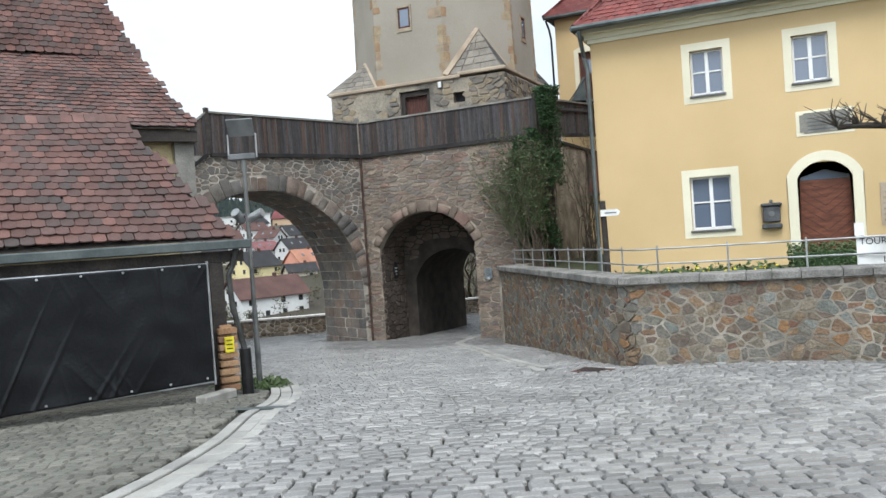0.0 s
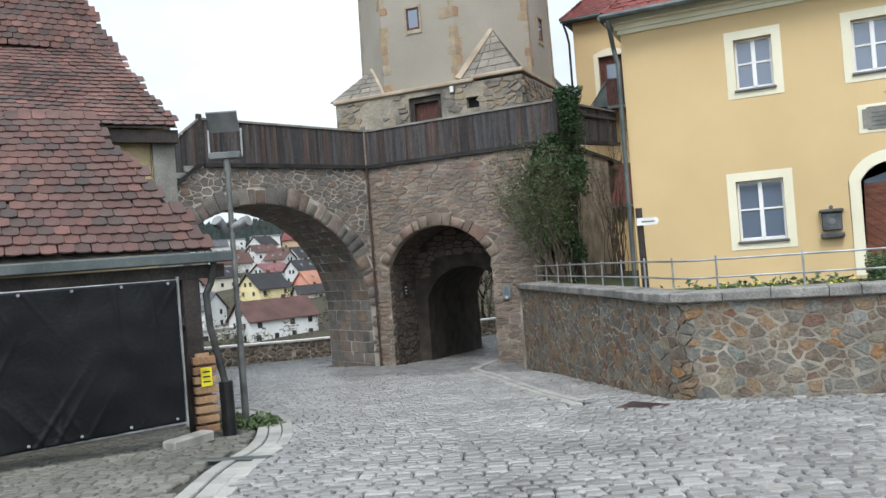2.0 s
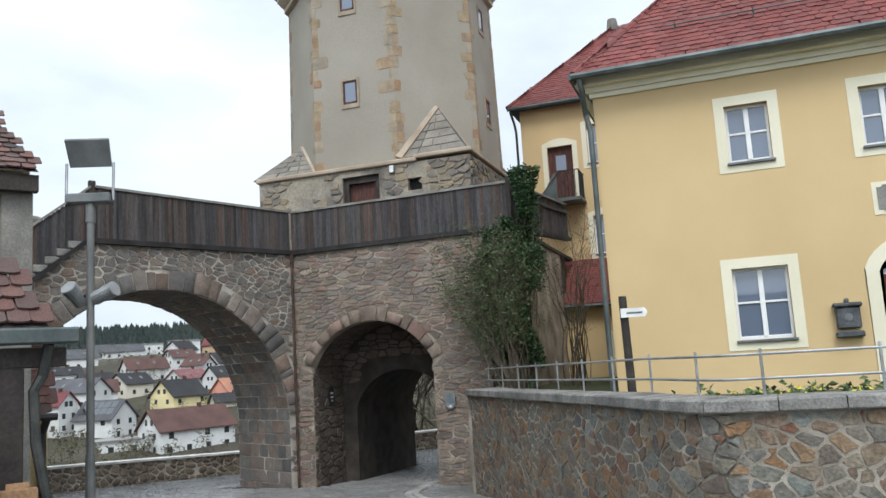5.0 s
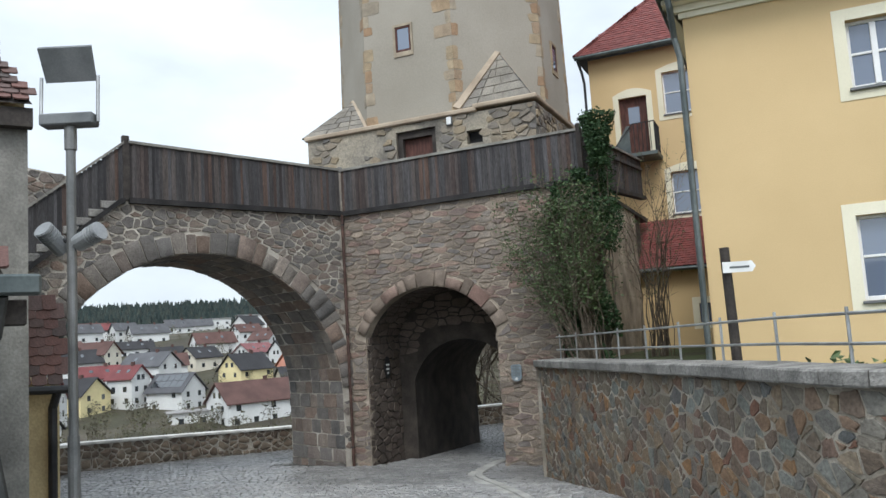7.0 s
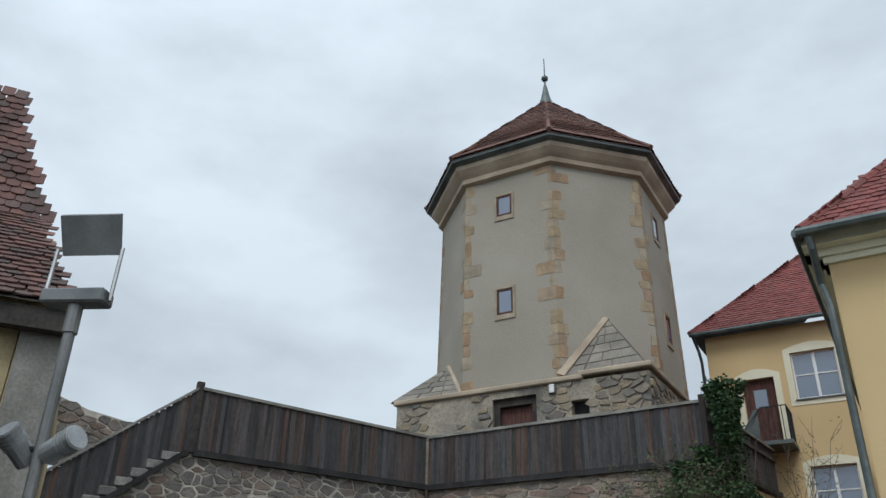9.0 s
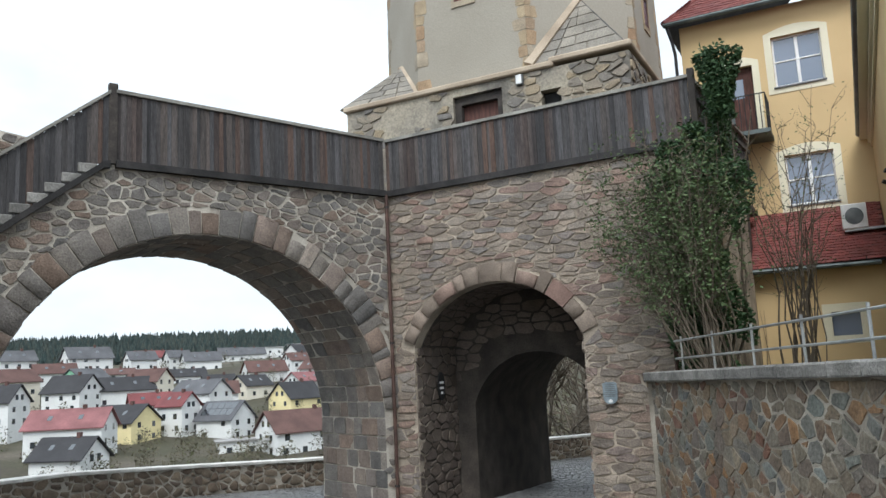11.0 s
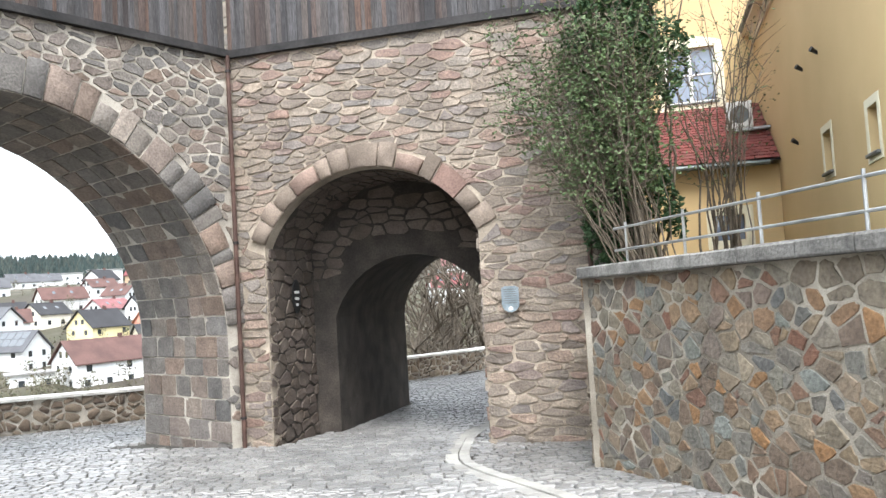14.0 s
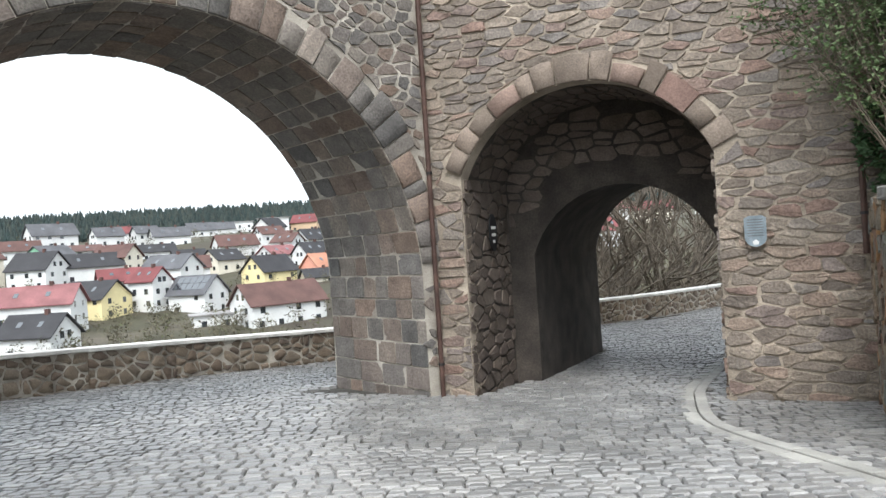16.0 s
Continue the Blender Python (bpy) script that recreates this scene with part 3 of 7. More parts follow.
# the valley: falls below the parapet, rises to the far hill
VALLEY = [(0, -4.6), (13, -5.2), (20, -8), (40, -11.5), (75, -14.5), (120, -16), (155, -15), (170, -13.2), (195, -11.6), (225, -7.5), (250, -4.5), (280, 0.0), (330, 5.5), (380, 9), (450, 12), (550, 18), (700, 30), (1000, 56), (2500, 75)]


def valley_z(x, y):
    d = math.hypot(x + 9, y - 16)
    a = math.atan2(y - 16, x + 9)
    return lerp_table(VALLEY, d) - (0 if d < 300 else 2.5 * math.sin(a * 5.0)) * min(1, d / 300)


rads = [0, 12, 24, 30, 36, 45, 60, 75, 100, 120, 135, 150, 167, 185, 207, 230, 260, 290, 330, 370, 420, 480, 580, 700, 850, 1000, 1500, 2500]
tv = [(-9 + r * math.cos(6.28319 * k / 96), 16 + r * math.sin(6.28319 * k / 96)) for r in rads for k in range(96)]
tv = [(x, y, valley_z(x, y)) for x, y in tv]
tf = [(i * 96 + k, i * 96 + (k + 1) % 96, (i + 1) * 96 + (k + 1) % 96, (i + 1) * 96 + k) for i in range(len(rads) - 1) for k in range(96)]
ground = tagged(piece("ground", mesh_from("ground", tv, tf, m_grass, True)), "grassy valley and hillside in early spring", "ground", kind="structure")

# ---- gate and bridge ----
GATE = Wall((-14.5, 28.15, 0), (1, 0))
BRIDGE = Wall((-14.5, 28.05, 0), (0.44, 0.898))


def arch_block(wall, u0, u1, base, top, cu, cv, r, half, n0, n1, k=36, mark=()):
    """A wall pierced by an arch, in upright slices; top is a line of (u, v)."""
    under = lambda u: cv + math.sqrt(max(0.0, r * r - (u - cu) ** 2))
    cuts = sorted({u0, u1, cu - half, cu + half, *[cu - half * math.cos(math.pi * i / k) for i in range(k + 1)], *[u for u, _ in top if u0 < u < u1]})
    bm = bmesh.new()
    for a, b in zip(cuts, cuts[1:]):
        if b - a < 1e-4:
            continue
        hole = cu - half < (a + b) / 2 < cu + half
        lo = [(under(u) if hole else base) for u in (a, b)]
        hi = [lerp_table(top, u) for u in (a, b)]
        q = [bm.verts.new(wall.at(u, v, n)) for n in (n0, n1) for u, v in ((a, lo[0]), (b, lo[1]), (b, hi[1]), (a, hi[0]))]
        for f in ((0, 1, 2, 3), (7, 6, 5, 4), (0, 4, 5, 1), (3, 2, 6, 7), (0, 3, 7, 4), (1, 5, 6, 2)):
            bm.faces.new([q[t] for t in f])
    bmesh.ops.remove_doubles(bm, verts=bm.verts[:], dist=0.0005)
    return bm


def passage_outline(cu, cv, r, half, k=20):
    """The opening of the passage from its left foot over the arch to its right foot."""
    return [(cu - half, -3.6)] + [(cu - half * math.cos(math.pi * i / k), cv + math.sqrt(max(0.0, r * r - (half * math.cos(math.pi * i / k)) ** 2))) for i in range(k + 1)] + [(cu + half, -3.6)]


gate = thing("wall_gate", (-11, 28.2, -2.6), "brown rubble stone gate wall with a round-arched passage", "gate wall", kind="structure")
part("wall_core", arch_block(GATE, 0.0, 6.9, -3.2, [(0, 4.4), (6.9, 4.4)], 2.47, 0.05, 2.1, 1.92, 0.0, 0.3), m_gate_mortar, gate, "lime mortar core")
# behind the first 0.3 m the stone turns dark as painted shade
part("outer_vault", arch_block(GATE, 0.0, 6.9, -3.2, [(0, 4.4), (6.9, 4.4)], 2.47, 0.05, 2.1, 1.92, 0.302, 1.95), m_tunnel, gate, "stone vault behind the outer arch, painted dark for its shade")
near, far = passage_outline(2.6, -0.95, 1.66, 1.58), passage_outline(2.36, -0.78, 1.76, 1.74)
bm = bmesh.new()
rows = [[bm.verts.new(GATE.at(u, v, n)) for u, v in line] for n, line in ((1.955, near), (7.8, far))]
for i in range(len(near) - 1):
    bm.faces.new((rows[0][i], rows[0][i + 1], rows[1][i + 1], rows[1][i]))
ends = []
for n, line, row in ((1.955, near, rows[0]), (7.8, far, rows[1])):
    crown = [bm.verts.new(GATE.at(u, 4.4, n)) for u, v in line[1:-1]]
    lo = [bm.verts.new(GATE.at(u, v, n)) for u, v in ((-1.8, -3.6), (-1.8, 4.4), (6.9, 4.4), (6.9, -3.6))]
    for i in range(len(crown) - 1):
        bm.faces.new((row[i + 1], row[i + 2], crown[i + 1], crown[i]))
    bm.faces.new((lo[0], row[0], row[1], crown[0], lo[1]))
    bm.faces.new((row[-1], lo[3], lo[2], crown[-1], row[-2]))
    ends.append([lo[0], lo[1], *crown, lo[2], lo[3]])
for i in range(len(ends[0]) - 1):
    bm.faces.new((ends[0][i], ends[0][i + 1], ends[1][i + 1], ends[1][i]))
part("passage", bm, m_tunnel, gate, "rendered stone passage darkened to carry its shade")

bridge = thing("wall_bridge", (-16, 25, -2.6), "grey rubble stone bridge wall with a wide round arch", "bridge", kind="structure")
STAIR = [(-14.5, 0.6), (-10.6, 0.9), (-6.15, 4.35), (-6.0, 4.4), (0, 4.4)]
part("wall_core", arch_block(BRIDGE, -14.5, 0.0, -3.4, STAIR, -4.1, -0.7, 3.9, 3.9, 0.0, 2.9, 44), m_bridge_mortar, bridge, "lime mortar core")
deck = tagged(part("bridge_deck", BRIDGE.box(-6.0, 0.4, 4.402, 4.46, 0.05, 2.85), m_coping), "worn stone walkway on top of the bridge", "walkway", kind="structure")
deck2 = tagged(part("gate_deck", GATE.box(-1.0, 6.8, 4.403, 4.47, 0.05, 1.1), m_coping), "worn stone walkway over the gate", "walkway", kind="structure")
stairs = thing("bridge_stairs", BRIDGE.at(-8, 2.8, 1), "weathered stone steps climbing to the bridge walkway", "stairs")
for i in range(16):
    u = -6.25 - 0.27 * i
    z = lerp_table(STAIR, u) - 0.04
    part("step", BRIDGE.box(u - 0.27, u + 0.06, z - 0.05, z + 0.13, -0.06, 2.8, 0.015), m_coping, stairs)
RUIN_TOP = [(-16, 5.9), (-13, 6.2), (-11.5, 5.85), (-10.2, 6.1), (-9.3, 5.85), (-8.6, 6.0), (-7.6, 5.7), (-6.2, 5.5), (-5.6, 4.9)]
ruin = thing("wall_ruin", BRIDGE.at(-10, 1.2, 3), "dark broken rubble town wall beyond the stairs", "wall", kind="structure")
part("wall_core", arch_block(BRIDGE, -16, -8.3, 1.2, RUIN_TOP, -30, 0, 1, 0.5, 2.95, 3.4), m_bridge_mortar, ruin)
part("wall_core", arch_block(BRIDGE, -8.298, -5.6, 4.42, RUIN_TOP, -30, 0, 1, 0.5, 2.95, 3.4), m_bridge_mortar, ruin)

# ---- tower ----
TC, TA = Vector((-12.75, 32.85, 0)), 3.5
tower = thing("tower", (TC.x, TC.y, 4.4), "octagonal grey-rendered stone tower with sandstone quoins and a tiled roof", "tower")
PL = Wall((-16.28, 29.3, 0), (1, 0))
part("plinth", panel_wall(PL, 0, 7.3, 4.3, 7.0, 0.5, [(3.03, 4.3, 4.3, 6.8), (5.25, 5.72, 6.12, 6.5)]), m_plinth, tower, "rough square stone base with patchy render")
for w, ln in ((Wall((-8.98, 29.8, 0), (0, 1)), 6.7), (Wall((-16.28, 36.5, 0), (0, -1)), 6.7)):
    part("plinth_side", w.box(0, ln, 4.3, 7.0, 0, 0.5), m_plinth, tower)
part("plinth_core", box((-15.7, 30.1, 3.4), (-9.6, 36.3, 7.05)), m_dark, tower)
bm = bmesh.new()
for u0, u1 in ((-0.08, 5.6), (5.5, 7.38)):
    z = 7.0 if u0 < 1 else 7.08
    add_box(bm, (u0, -0.1, z), (u1, 0.35, z + 0.14), 0.03, PL.m())
add_box(bm, (7.2, 0.3, 7.08), (7.38, 7.2, 7.22), 0.03, PL.m())
add_box(bm, (-0.08, 0.3, 7.0), (0.1, 7.2, 7.14), 0.03, PL.m())
part("plinth_cornice", bm, m_cornice, tower, "worn sandstone ledge")


def octagon(a, z, turn=0.0):
    r = a / math.cos(math.pi / 8)
    return [Vector((TC.x + r * math.sin(radians(-22.5 + 45 * k + turn)), TC.y - r * math.cos(radians(-22.5 + 45 * k + turn)), z)) for k in range(8)]


def oct_band(levels):
    bm = bmesh.new()
    rings = [[bm.verts.new(p) for p in octagon(a, z)] for a, z in levels]
    for p, q in zip(rings, rings[1:]):
        for k in range(8):
            bm.faces.new((p[k], p[(k + 1) % 8], q[(k + 1) % 8], q[k]))
    bm.faces.new(rings[0][::-1])
    bm.faces.new(rings[-1])
    return bm


part("shaft", oct_band([(TA, 7.0), (TA - 0.1, 13.9)]), m_render, tower, "smooth grey lime render")
part("cornice", oct_band([(TA - 0.08, 13.75), (TA + 0.05, 13.8), (TA + 0.06, 13.95), (TA + 0.16, 14.05), (TA + 0.28, 14.2), (TA + 0.3, 14.34)]), m_cornice, tower, "moulded sandstone cornice")
part("eaves_board", oct_band([(TA + 0.31, 14.345), (TA + 0.46, 14.42), (TA + 0.48, 14.52), (TA + 0.3, 14.53)]), m_zinc, tower, "dark metal gutter")
apex = Vector((TC.x, TC.y, 18.9))
eave = octagon(TA + 0.5, 14.5)
bm = bmesh.new()
ring = [bm.verts.new(p) for p in eave]
mid = [bm.verts.new(p + (apex - p) * 0.16 + Vector((0, 0, -0.12))) for p in eave]
top = bm.verts.new(apex)
for k in range(8):
    bm.faces.new((ring[k], ring[(k + 1) % 8], mid[(k + 1) % 8], mid[k]))
    bm.faces.new((mid[k], mid[(k + 1) % 8], top))
bm.faces.new(ring[::-1])
roof_t = part("roof", bm, m_twr_tile, tower, "dark red-brown tiled pyramid roof")
bm = bmesh.new()
add_tube(bm, [apex + Vector((0, 0, -0.25)), apex + Vector((0, 0, 0.12)), apex + Vector((0, 0, 0.75))], 0.3, 10, 0.05)
add_tube(bm, [apex + Vector((0, 0, 0.7)), apex + Vector((0, 0, 2.0))], 0.035, 6, 0.015)
bmesh.ops.create_uvsphere(bm, u_segments=10, v_segments=8, radius=0.13, matrix=Matrix.Translation(apex + Vector((0, 0, 1.05))))
part("finial", bm, m_zinc, tower, "grey metal spike with a ball")


def slab_on(q, nrm, thick):
    """A flat stone with four given corners, standing off a face."""
    bm = bmesh.new()
    v = [bm.verts.new(p + nrm * o) for o in (-0.02, thick) for p in q]
    for f in ((3, 2, 1, 0), (4, 5, 6, 7), (0, 1, 5, 4), (1, 2, 6, 5), (2, 3, 7, 6), (3, 0, 4, 7)):
        bm.faces.new([v[i] for i in f])
    return bm


# sloping stone broaches on the four corners of the base
for sx, sy, zt in ((1, -1, 8.95), (-1, -1, 8.35), (1, 1, 8.9), (-1, 1, 8.9)):
    c = Vector((TC.x + 3.72 * sx, TC.y - 3.62 if sy < 0 else TC.y + 3.62, 7.16 if sx > 0 else 7.1))
    o8 = octagon(TA - 0.02, c.z)
    near = sorted(o8, key=lambda p: (p - c).length)[:2]
    tip = (near[0] + near[1]) / 2
    tip.z = zt
    bm = bmesh.new()
    vs = [bm.verts.new(p) for p in (c, near[0], near[1], tip)]
    for t3 in ((0, 1, 3), (0, 3, 2), (0, 2, 1), (1, 2, 3)):
        bm.faces.new([vs[q] for q in t3])
    part("broach", bm, m_plinth, tower, "sloping stone corner broach")
    for side, nb in enumerate(sorted(near, key=lambda p: p.x)):
        nrm = (nb - c).cross(tip - c).normalized()
        nrm = nrm if nrm.z > 0 else -nrm
        for j in range(6):
            t0, t1 = j / 6 + 0.008, (j + 1) / 6 - 0.008
            cuts = [0.0, 0.36 + 0.14 * (j % 2), 0.72, 1.0] if j < 4 else [0.0, 0.5, 1.0]
            for k0, k1 in zip(cuts, cuts[1:]):
                q = [c.lerp(tip, t).lerp(nb.lerp(tip, t), k) for t, k in ((t0, k0 + 0.015), (t0, k1 - 0.015), (t1, k1 - 0.015), (t1, k0 + 0.015))]
                part("slab", slab_on(q, nrm, 0.03), m_broach if (side == 1) == (sx > 0) else m_plinth_slab, tower)
    for k, nb in enumerate(sorted(near, key=lambda p: p.x)):
        wide = 0.17 if k == 0 else 0.08
        part("broach_rib", tube([nb + (c - nb).normalized() * 0.02, tip], wide, 4, wide * 0.7), m_cornice, tower, "pale sandstone edging")

# ---- house ----
FRONT = Wall((-4.55, 22.85, 0), (1, 0))
SIDE = Wall((-4.35, 37.7, 0), (0, -1))
house = thing("house", (0, 26, -0.1), "ochre-plastered house with cream window surrounds and a red tiled roof", "house")
WINS = [(2.69, 3.48, 4.29, 5.42), (5.05, 5.85, 4.29, 5.42), (2.51, 3.5, 0.9, 2.25)]
DOOR = (5.0, 6.2, 0.0, 2.35)
part("wall_front", panel_wall(FRONT, 0.2, 14, -0.6, 6.05, 0.4, [*WINS, DOOR]), m_yellow, house, "ochre plaster wall")
SWINS = [(10.2, 10.7, 1.5, 2.15), (7.3, 7.9, 1.6, 2.3), (12.2, 13.2, 4.3, 5.5)]
part("wall_side", panel_wall(SIDE, 0, 14.845, -0.6, 6.05, 0.4, SWINS), m_yellow, house, "pale ochre plaster side wall")
for h in WINS:
    window_unit(FRONT, house, *h)
    part("surround", surround_ring(FRONT, *h, 0.19, 0.012), m_cream, house, "cream plaster surround")
for h in SWINS:
    window_unit(SIDE, house, *h)
    part("surround", surround_ring(SIDE, *h, 0.12, 0.012), m_cream, house, "cream plaster surround")
bm = bmesh.new()
for k, (n0, z0, z1) in enumerate(((-0.06, 6.0, 6.1), (-0.12, 6.1, 6.22), (-0.3, 6.22, 6.4))):
    add_box(bm, (0.2 + n0, n0, z0), (14.0, 0.4, z1), 0.0, FRONT.m())
    add_box(bm, (0, n0, z0), (14.84, 0.4, z1), 0.0, SIDE.m())
part("eaves_moulding", bm, m_cream, house, "cream eaves moulding")
HP = math.tan(radians(48))
e = 0.5
C0 = Vector((-4.62, 22.85 - e, 6.35))
run = 6.5
bm = bmesh.new()
v = [bm.verts.new(p) for p in (C0, (14, C0.y, C0.z), (14, C0.y + run, C0.z + run * HP), (C0.x + run, C0.y + run, C0.z + run * HP), (C0.x, 37.7, C0.z), (C0.x + run, 37.7, C0.z + run * HP))]
bm.faces.new((v[0], v[1], v[2], v[3]))
bm.faces.new((v[0], v[3], v[5], v[4]))
part("roof_deck", bm, m_beam, house, "roof boarding under the tiles")
bm = bmesh.new()
add_tube(bm, [(C0.x - 0.05, C0.y - 0.05, C0.z), (14, C0.y - 0.05, C0.z)], 0.075, 8)
add_tube(bm, [(C0.x - 0.05, C0.y - 0.05, C0.z), (C0.x - 0.05, 37.5, C0.z)], 0.075, 8)
part("gutter", bm, m_zinc, house, "grey metal gutter")
part("downpipe", tube([(C0.x + 0.1, C0.y, 6.28), (C0.x + 0.12, C0.y + 0.05, 6.1), (-4.5, 22.72, 5.65), (-4.44, 22.77, 5.3), (-4.44, 22.77, -0.1)], 0.055, 8), m_zinc, house, "grey metal downpipe")
dr = thing("door_house", FRONT.at(5.6, 0.0, 0.2), "brown wooden arched house door with chevron boards", "door", kind="structure")
part("fanlight", prism(FRONT, [(5.0, 1.95), (6.2, 1.95), (6.2, 2.36), (5.0, 2.36)], 0.2, 0.22), m_glass, dr)
part("leaf", FRONT.box(5.0, 6.2, 0.0, 1.94, 0.2, 0.26), m_door, dr)
bm = bmesh.new()
for i in range(10):
    z = -0.1 + 0.2 * i
    for s in (-1, 1):
        q = [(5.6, z), (5.6 + s * 0.56, z + 0.42), (5.6 + s * 0.56, z + 0.44), (5.6, z + 0.02)]
        q = [(u, min(max(w, 0.06), 1.9)) for u, w in q]
        if max(w for _, w in q) - min(w for _, w in q) < 0.05:
            continue
        vs = [bm.verts.new(FRONT.at(u, w, 0.192)) for u, w in q]
        bm.faces.new(vs)
part("chevron_groove", bm, m_olddoor, dr, "dark chevron grooves")
ring = arc(5.6, 1.72, 0.66, 25, 155, 12)
so = [(4.78, 0.0), (5.0, 0.0), (5.0, 1.99)] + ring[::-1] + [(6.2, 1.99), (6.2, 0.0), (6.42, 0.0), (6.42, 2.03)] + arc(5.6, 1.72, 0.9, 22, 158, 12) + [(4.78, 2.03)]
part("surround", prism(FRONT, so, -0.015, 0.0), m_cream, dr, "cream arched surround")
top_fill = [(5.0, 1.99)] + ring[::-1] + [(6.2, 1.99), (6.2, 2.36), (5.0, 2.36)]
part("lintel", prism(FRONT, top_fill, 0.001, 0.19), m_yellow, dr, "ochre plaster over the arch")

# second house wing behind
WING = Wall((-9.55, 37.7, 0), (1, 0))
wing = thing("rear_house", (-7, 39, -0.1), "tall ochre-plastered rear house with arched windows and a red roof", "house")
RW = [(2.9, 4.25, 8.2, 9.75), (2.9, 4.2, 4.6, 6.1), (1.3, 2.3, 6.75, 9.05)]
part("wall_front", panel_wall(WING, 0.3, 5.4, -0.6, 10.7, 0.4, RW), m_yellow, wing, "ochre plaster wall")
part("wall_side", box((-9.25, 38.1, -0.6), (-8.85, 46, 10.7)), m_yellow, wing, "ochre plaster wall")
for h in RW[:2]:
    window_unit(WING, wing, *h)
    so = [(h[0] - 0.2, h[2] - 0.2), (h[1] + 0.2, h[2] - 0.2), (h[1] + 0.2, h[3] + 0.1)] + [(h[1] + 0.2 - (h[1] - h[0] + 0.4) * k / 8, h[3] + 0.1 + 0.2 * math.sin(math.pi * k / 8)) for k in range(1, 8)] + [(h[0] - 0.2, h[3] + 0.1)]
    part("surround", panel_wall(Wall(WING.at(0, 0, -0.02), (1, 0)), h[0] - 0.2, h[1] + 0.2, h[2] - 0.2, h[3] + 0.12, 0.019, [h]), m_cream, wing, "cream plaster surround")
    part("surround_arch", prism(WING, [(h[0] - 0.2, h[3] + 0.121)] + [(h[1] + 0.2, h[3] + 0.121)] + [(h[1] + 0.2 - (h[1] - h[0] + 0.4) * k / 8, h[3] + 0.121 + 0.18 * math.sin(math.pi * k / 8)) for k in range(1, 8)], -0.02, -0.001), m_cream, wing, "cream plaster arch")
h = RW[2]
part("surround", panel_wall(Wall(WING.at(0, 0, -0.02), (1, 0)), h[0] - 0.2, h[1] + 0.2, h[2], h[3] + 0.12, 0.019, [h]), m_cream, wing, "cream plaster surround")
part("surround_arch", prism(WING, [(h[0] - 0.2, h[3] + 0.121), (h[1] + 0.2, h[3] + 0.121)] + [(h[1] + 0.2 - (h[1] - h[0] + 0.4) * k / 8, h[3] + 0.121 + 0.2 * math.sin(math.pi * k / 8)) for k in range(1, 8)], -0.02, -0.001), m_cream, wing, "cream plaster arch")
d2 = thing("door_upper", WING.at(1.8, 6.75, 0.2), "narrow dark red-brown upper door with a small pane", "door", kind="structure")
part("leaf", WING.box(1.3, 2.3, 6.75, 9.05, 0.15, 0.22), m_olddoor, d2)
part("pane", WING.box(1.6, 2.0, 8.1, 8.7, 0.14, 0.149), m_glass, d2)
WE = Vector((-9.65, 37.3, 10.75))
apx = Vector((-5.6, 41.3, 14.9))
bm = bmesh.new()
v = [bm.verts.new(p) for p in (WE, (-3.0, 37.3, 10.75), apx, (-3.0, 41.3, 14.9), (WE.x, 46, 10.75), (-5.6, 46, 14.9))]
bm.faces.new((v[0], v[1], v[3], v[2]))
bm.faces.new((v[0], v[2], v[5], v[4]))
part("roof_deck", bm, m_beam, wing, "roof boarding under the tiles")
part("gutter", tube([(WE.x, 37.25, 10.72), (-4.2, 37.25, 10.72)], 0.075, 8), m_zinc, wing, "grey metal gutter")
part("downpipe", tube([(WE.x + 0.1, 37.3, 10.65), (-9.45, 37.45, 10.2), (-9.4, 37.5, 9.8), (-9.4, 37.55, 0.0)], 0.05, 8), m_black, wing, "dark downpipe")
# lean-to in front of the rear house
LT = Wall((-8.3, 35.2, 0), (1, 0))
leanto = thing("annex", (-6.4, 36, -0.1), "low ochre annex with a red tiled lean-to roof", "annex")
part("wall_front", panel_wall(LT, 0, 3.94, -0.6, 2.45, 0.3, [(2.45, 3.1, 0.75, 1.35)]), m_yellow, leanto, "ochre plaster wall")
part("wall_side", box((-8.3, 35.5, -0.6), (-8.0, 37.69, 3.2)), m_yellow, leanto, "ochre plaster wall")
part("surround", surround_ring(LT, 2.45, 3.1, 0.75, 1.35, 0.2, 0.012), m_cream, leanto, "cream plaster surround")
part("pane", LT.box(2.45, 3.1, 0.75, 1.35, 0.15, 0.17), m_glass, leanto)
bm = bmesh.new()
v = [bm.verts.new(p) for p in ((-8.6, 34.85, 2.5), (-4.36, 34.85, 2.5), (-4.36, 37.69, 4.35), (-8.6, 37.69, 4.35))]
bm.faces.new(v)
part("roof_deck", bm, m_beam, leanto, "roof boarding under the tiles")
part("gutter", tube([(-8.65, 34.8, 2.5), (-4.6, 34.8, 2.46)], 0.06, 8), m_zinc, leanto, "grey metal gutter")

# ---- garden terrace behind the retaining wall ----
RET_A, RET_B, RET_C, RET_D = Vector((-8.2, 25.35, 0)), Vector((-3.15, 16.75, 0)), Vector((-2.35, 15.9, 0)), Vector((9.0, 16.3, 0))


def ret_line():
    """The retaining wall's foot in plan, with its rounded corner."""
    pts = [RET_A + (RET_B - RET_A) * (i / 12) for i in range(12)]
    for i in range(9):
        t = i / 8
        c = Vector((-2.72, 16.02, 0))
        pts.append(RET_B * (1 - t) ** 2 + c * 2 * t * (1 - t) + RET_C * t * t)
    pts += [RET_C + (RET_D - RET_C) * (i / 12) for i in range(1, 13)]
    return pts


RET = ret_line()
RETS = [0.0]
for a, b in zip(RET, RET[1:]):
    RETS.append(RETS[-1] + (b - a).length)


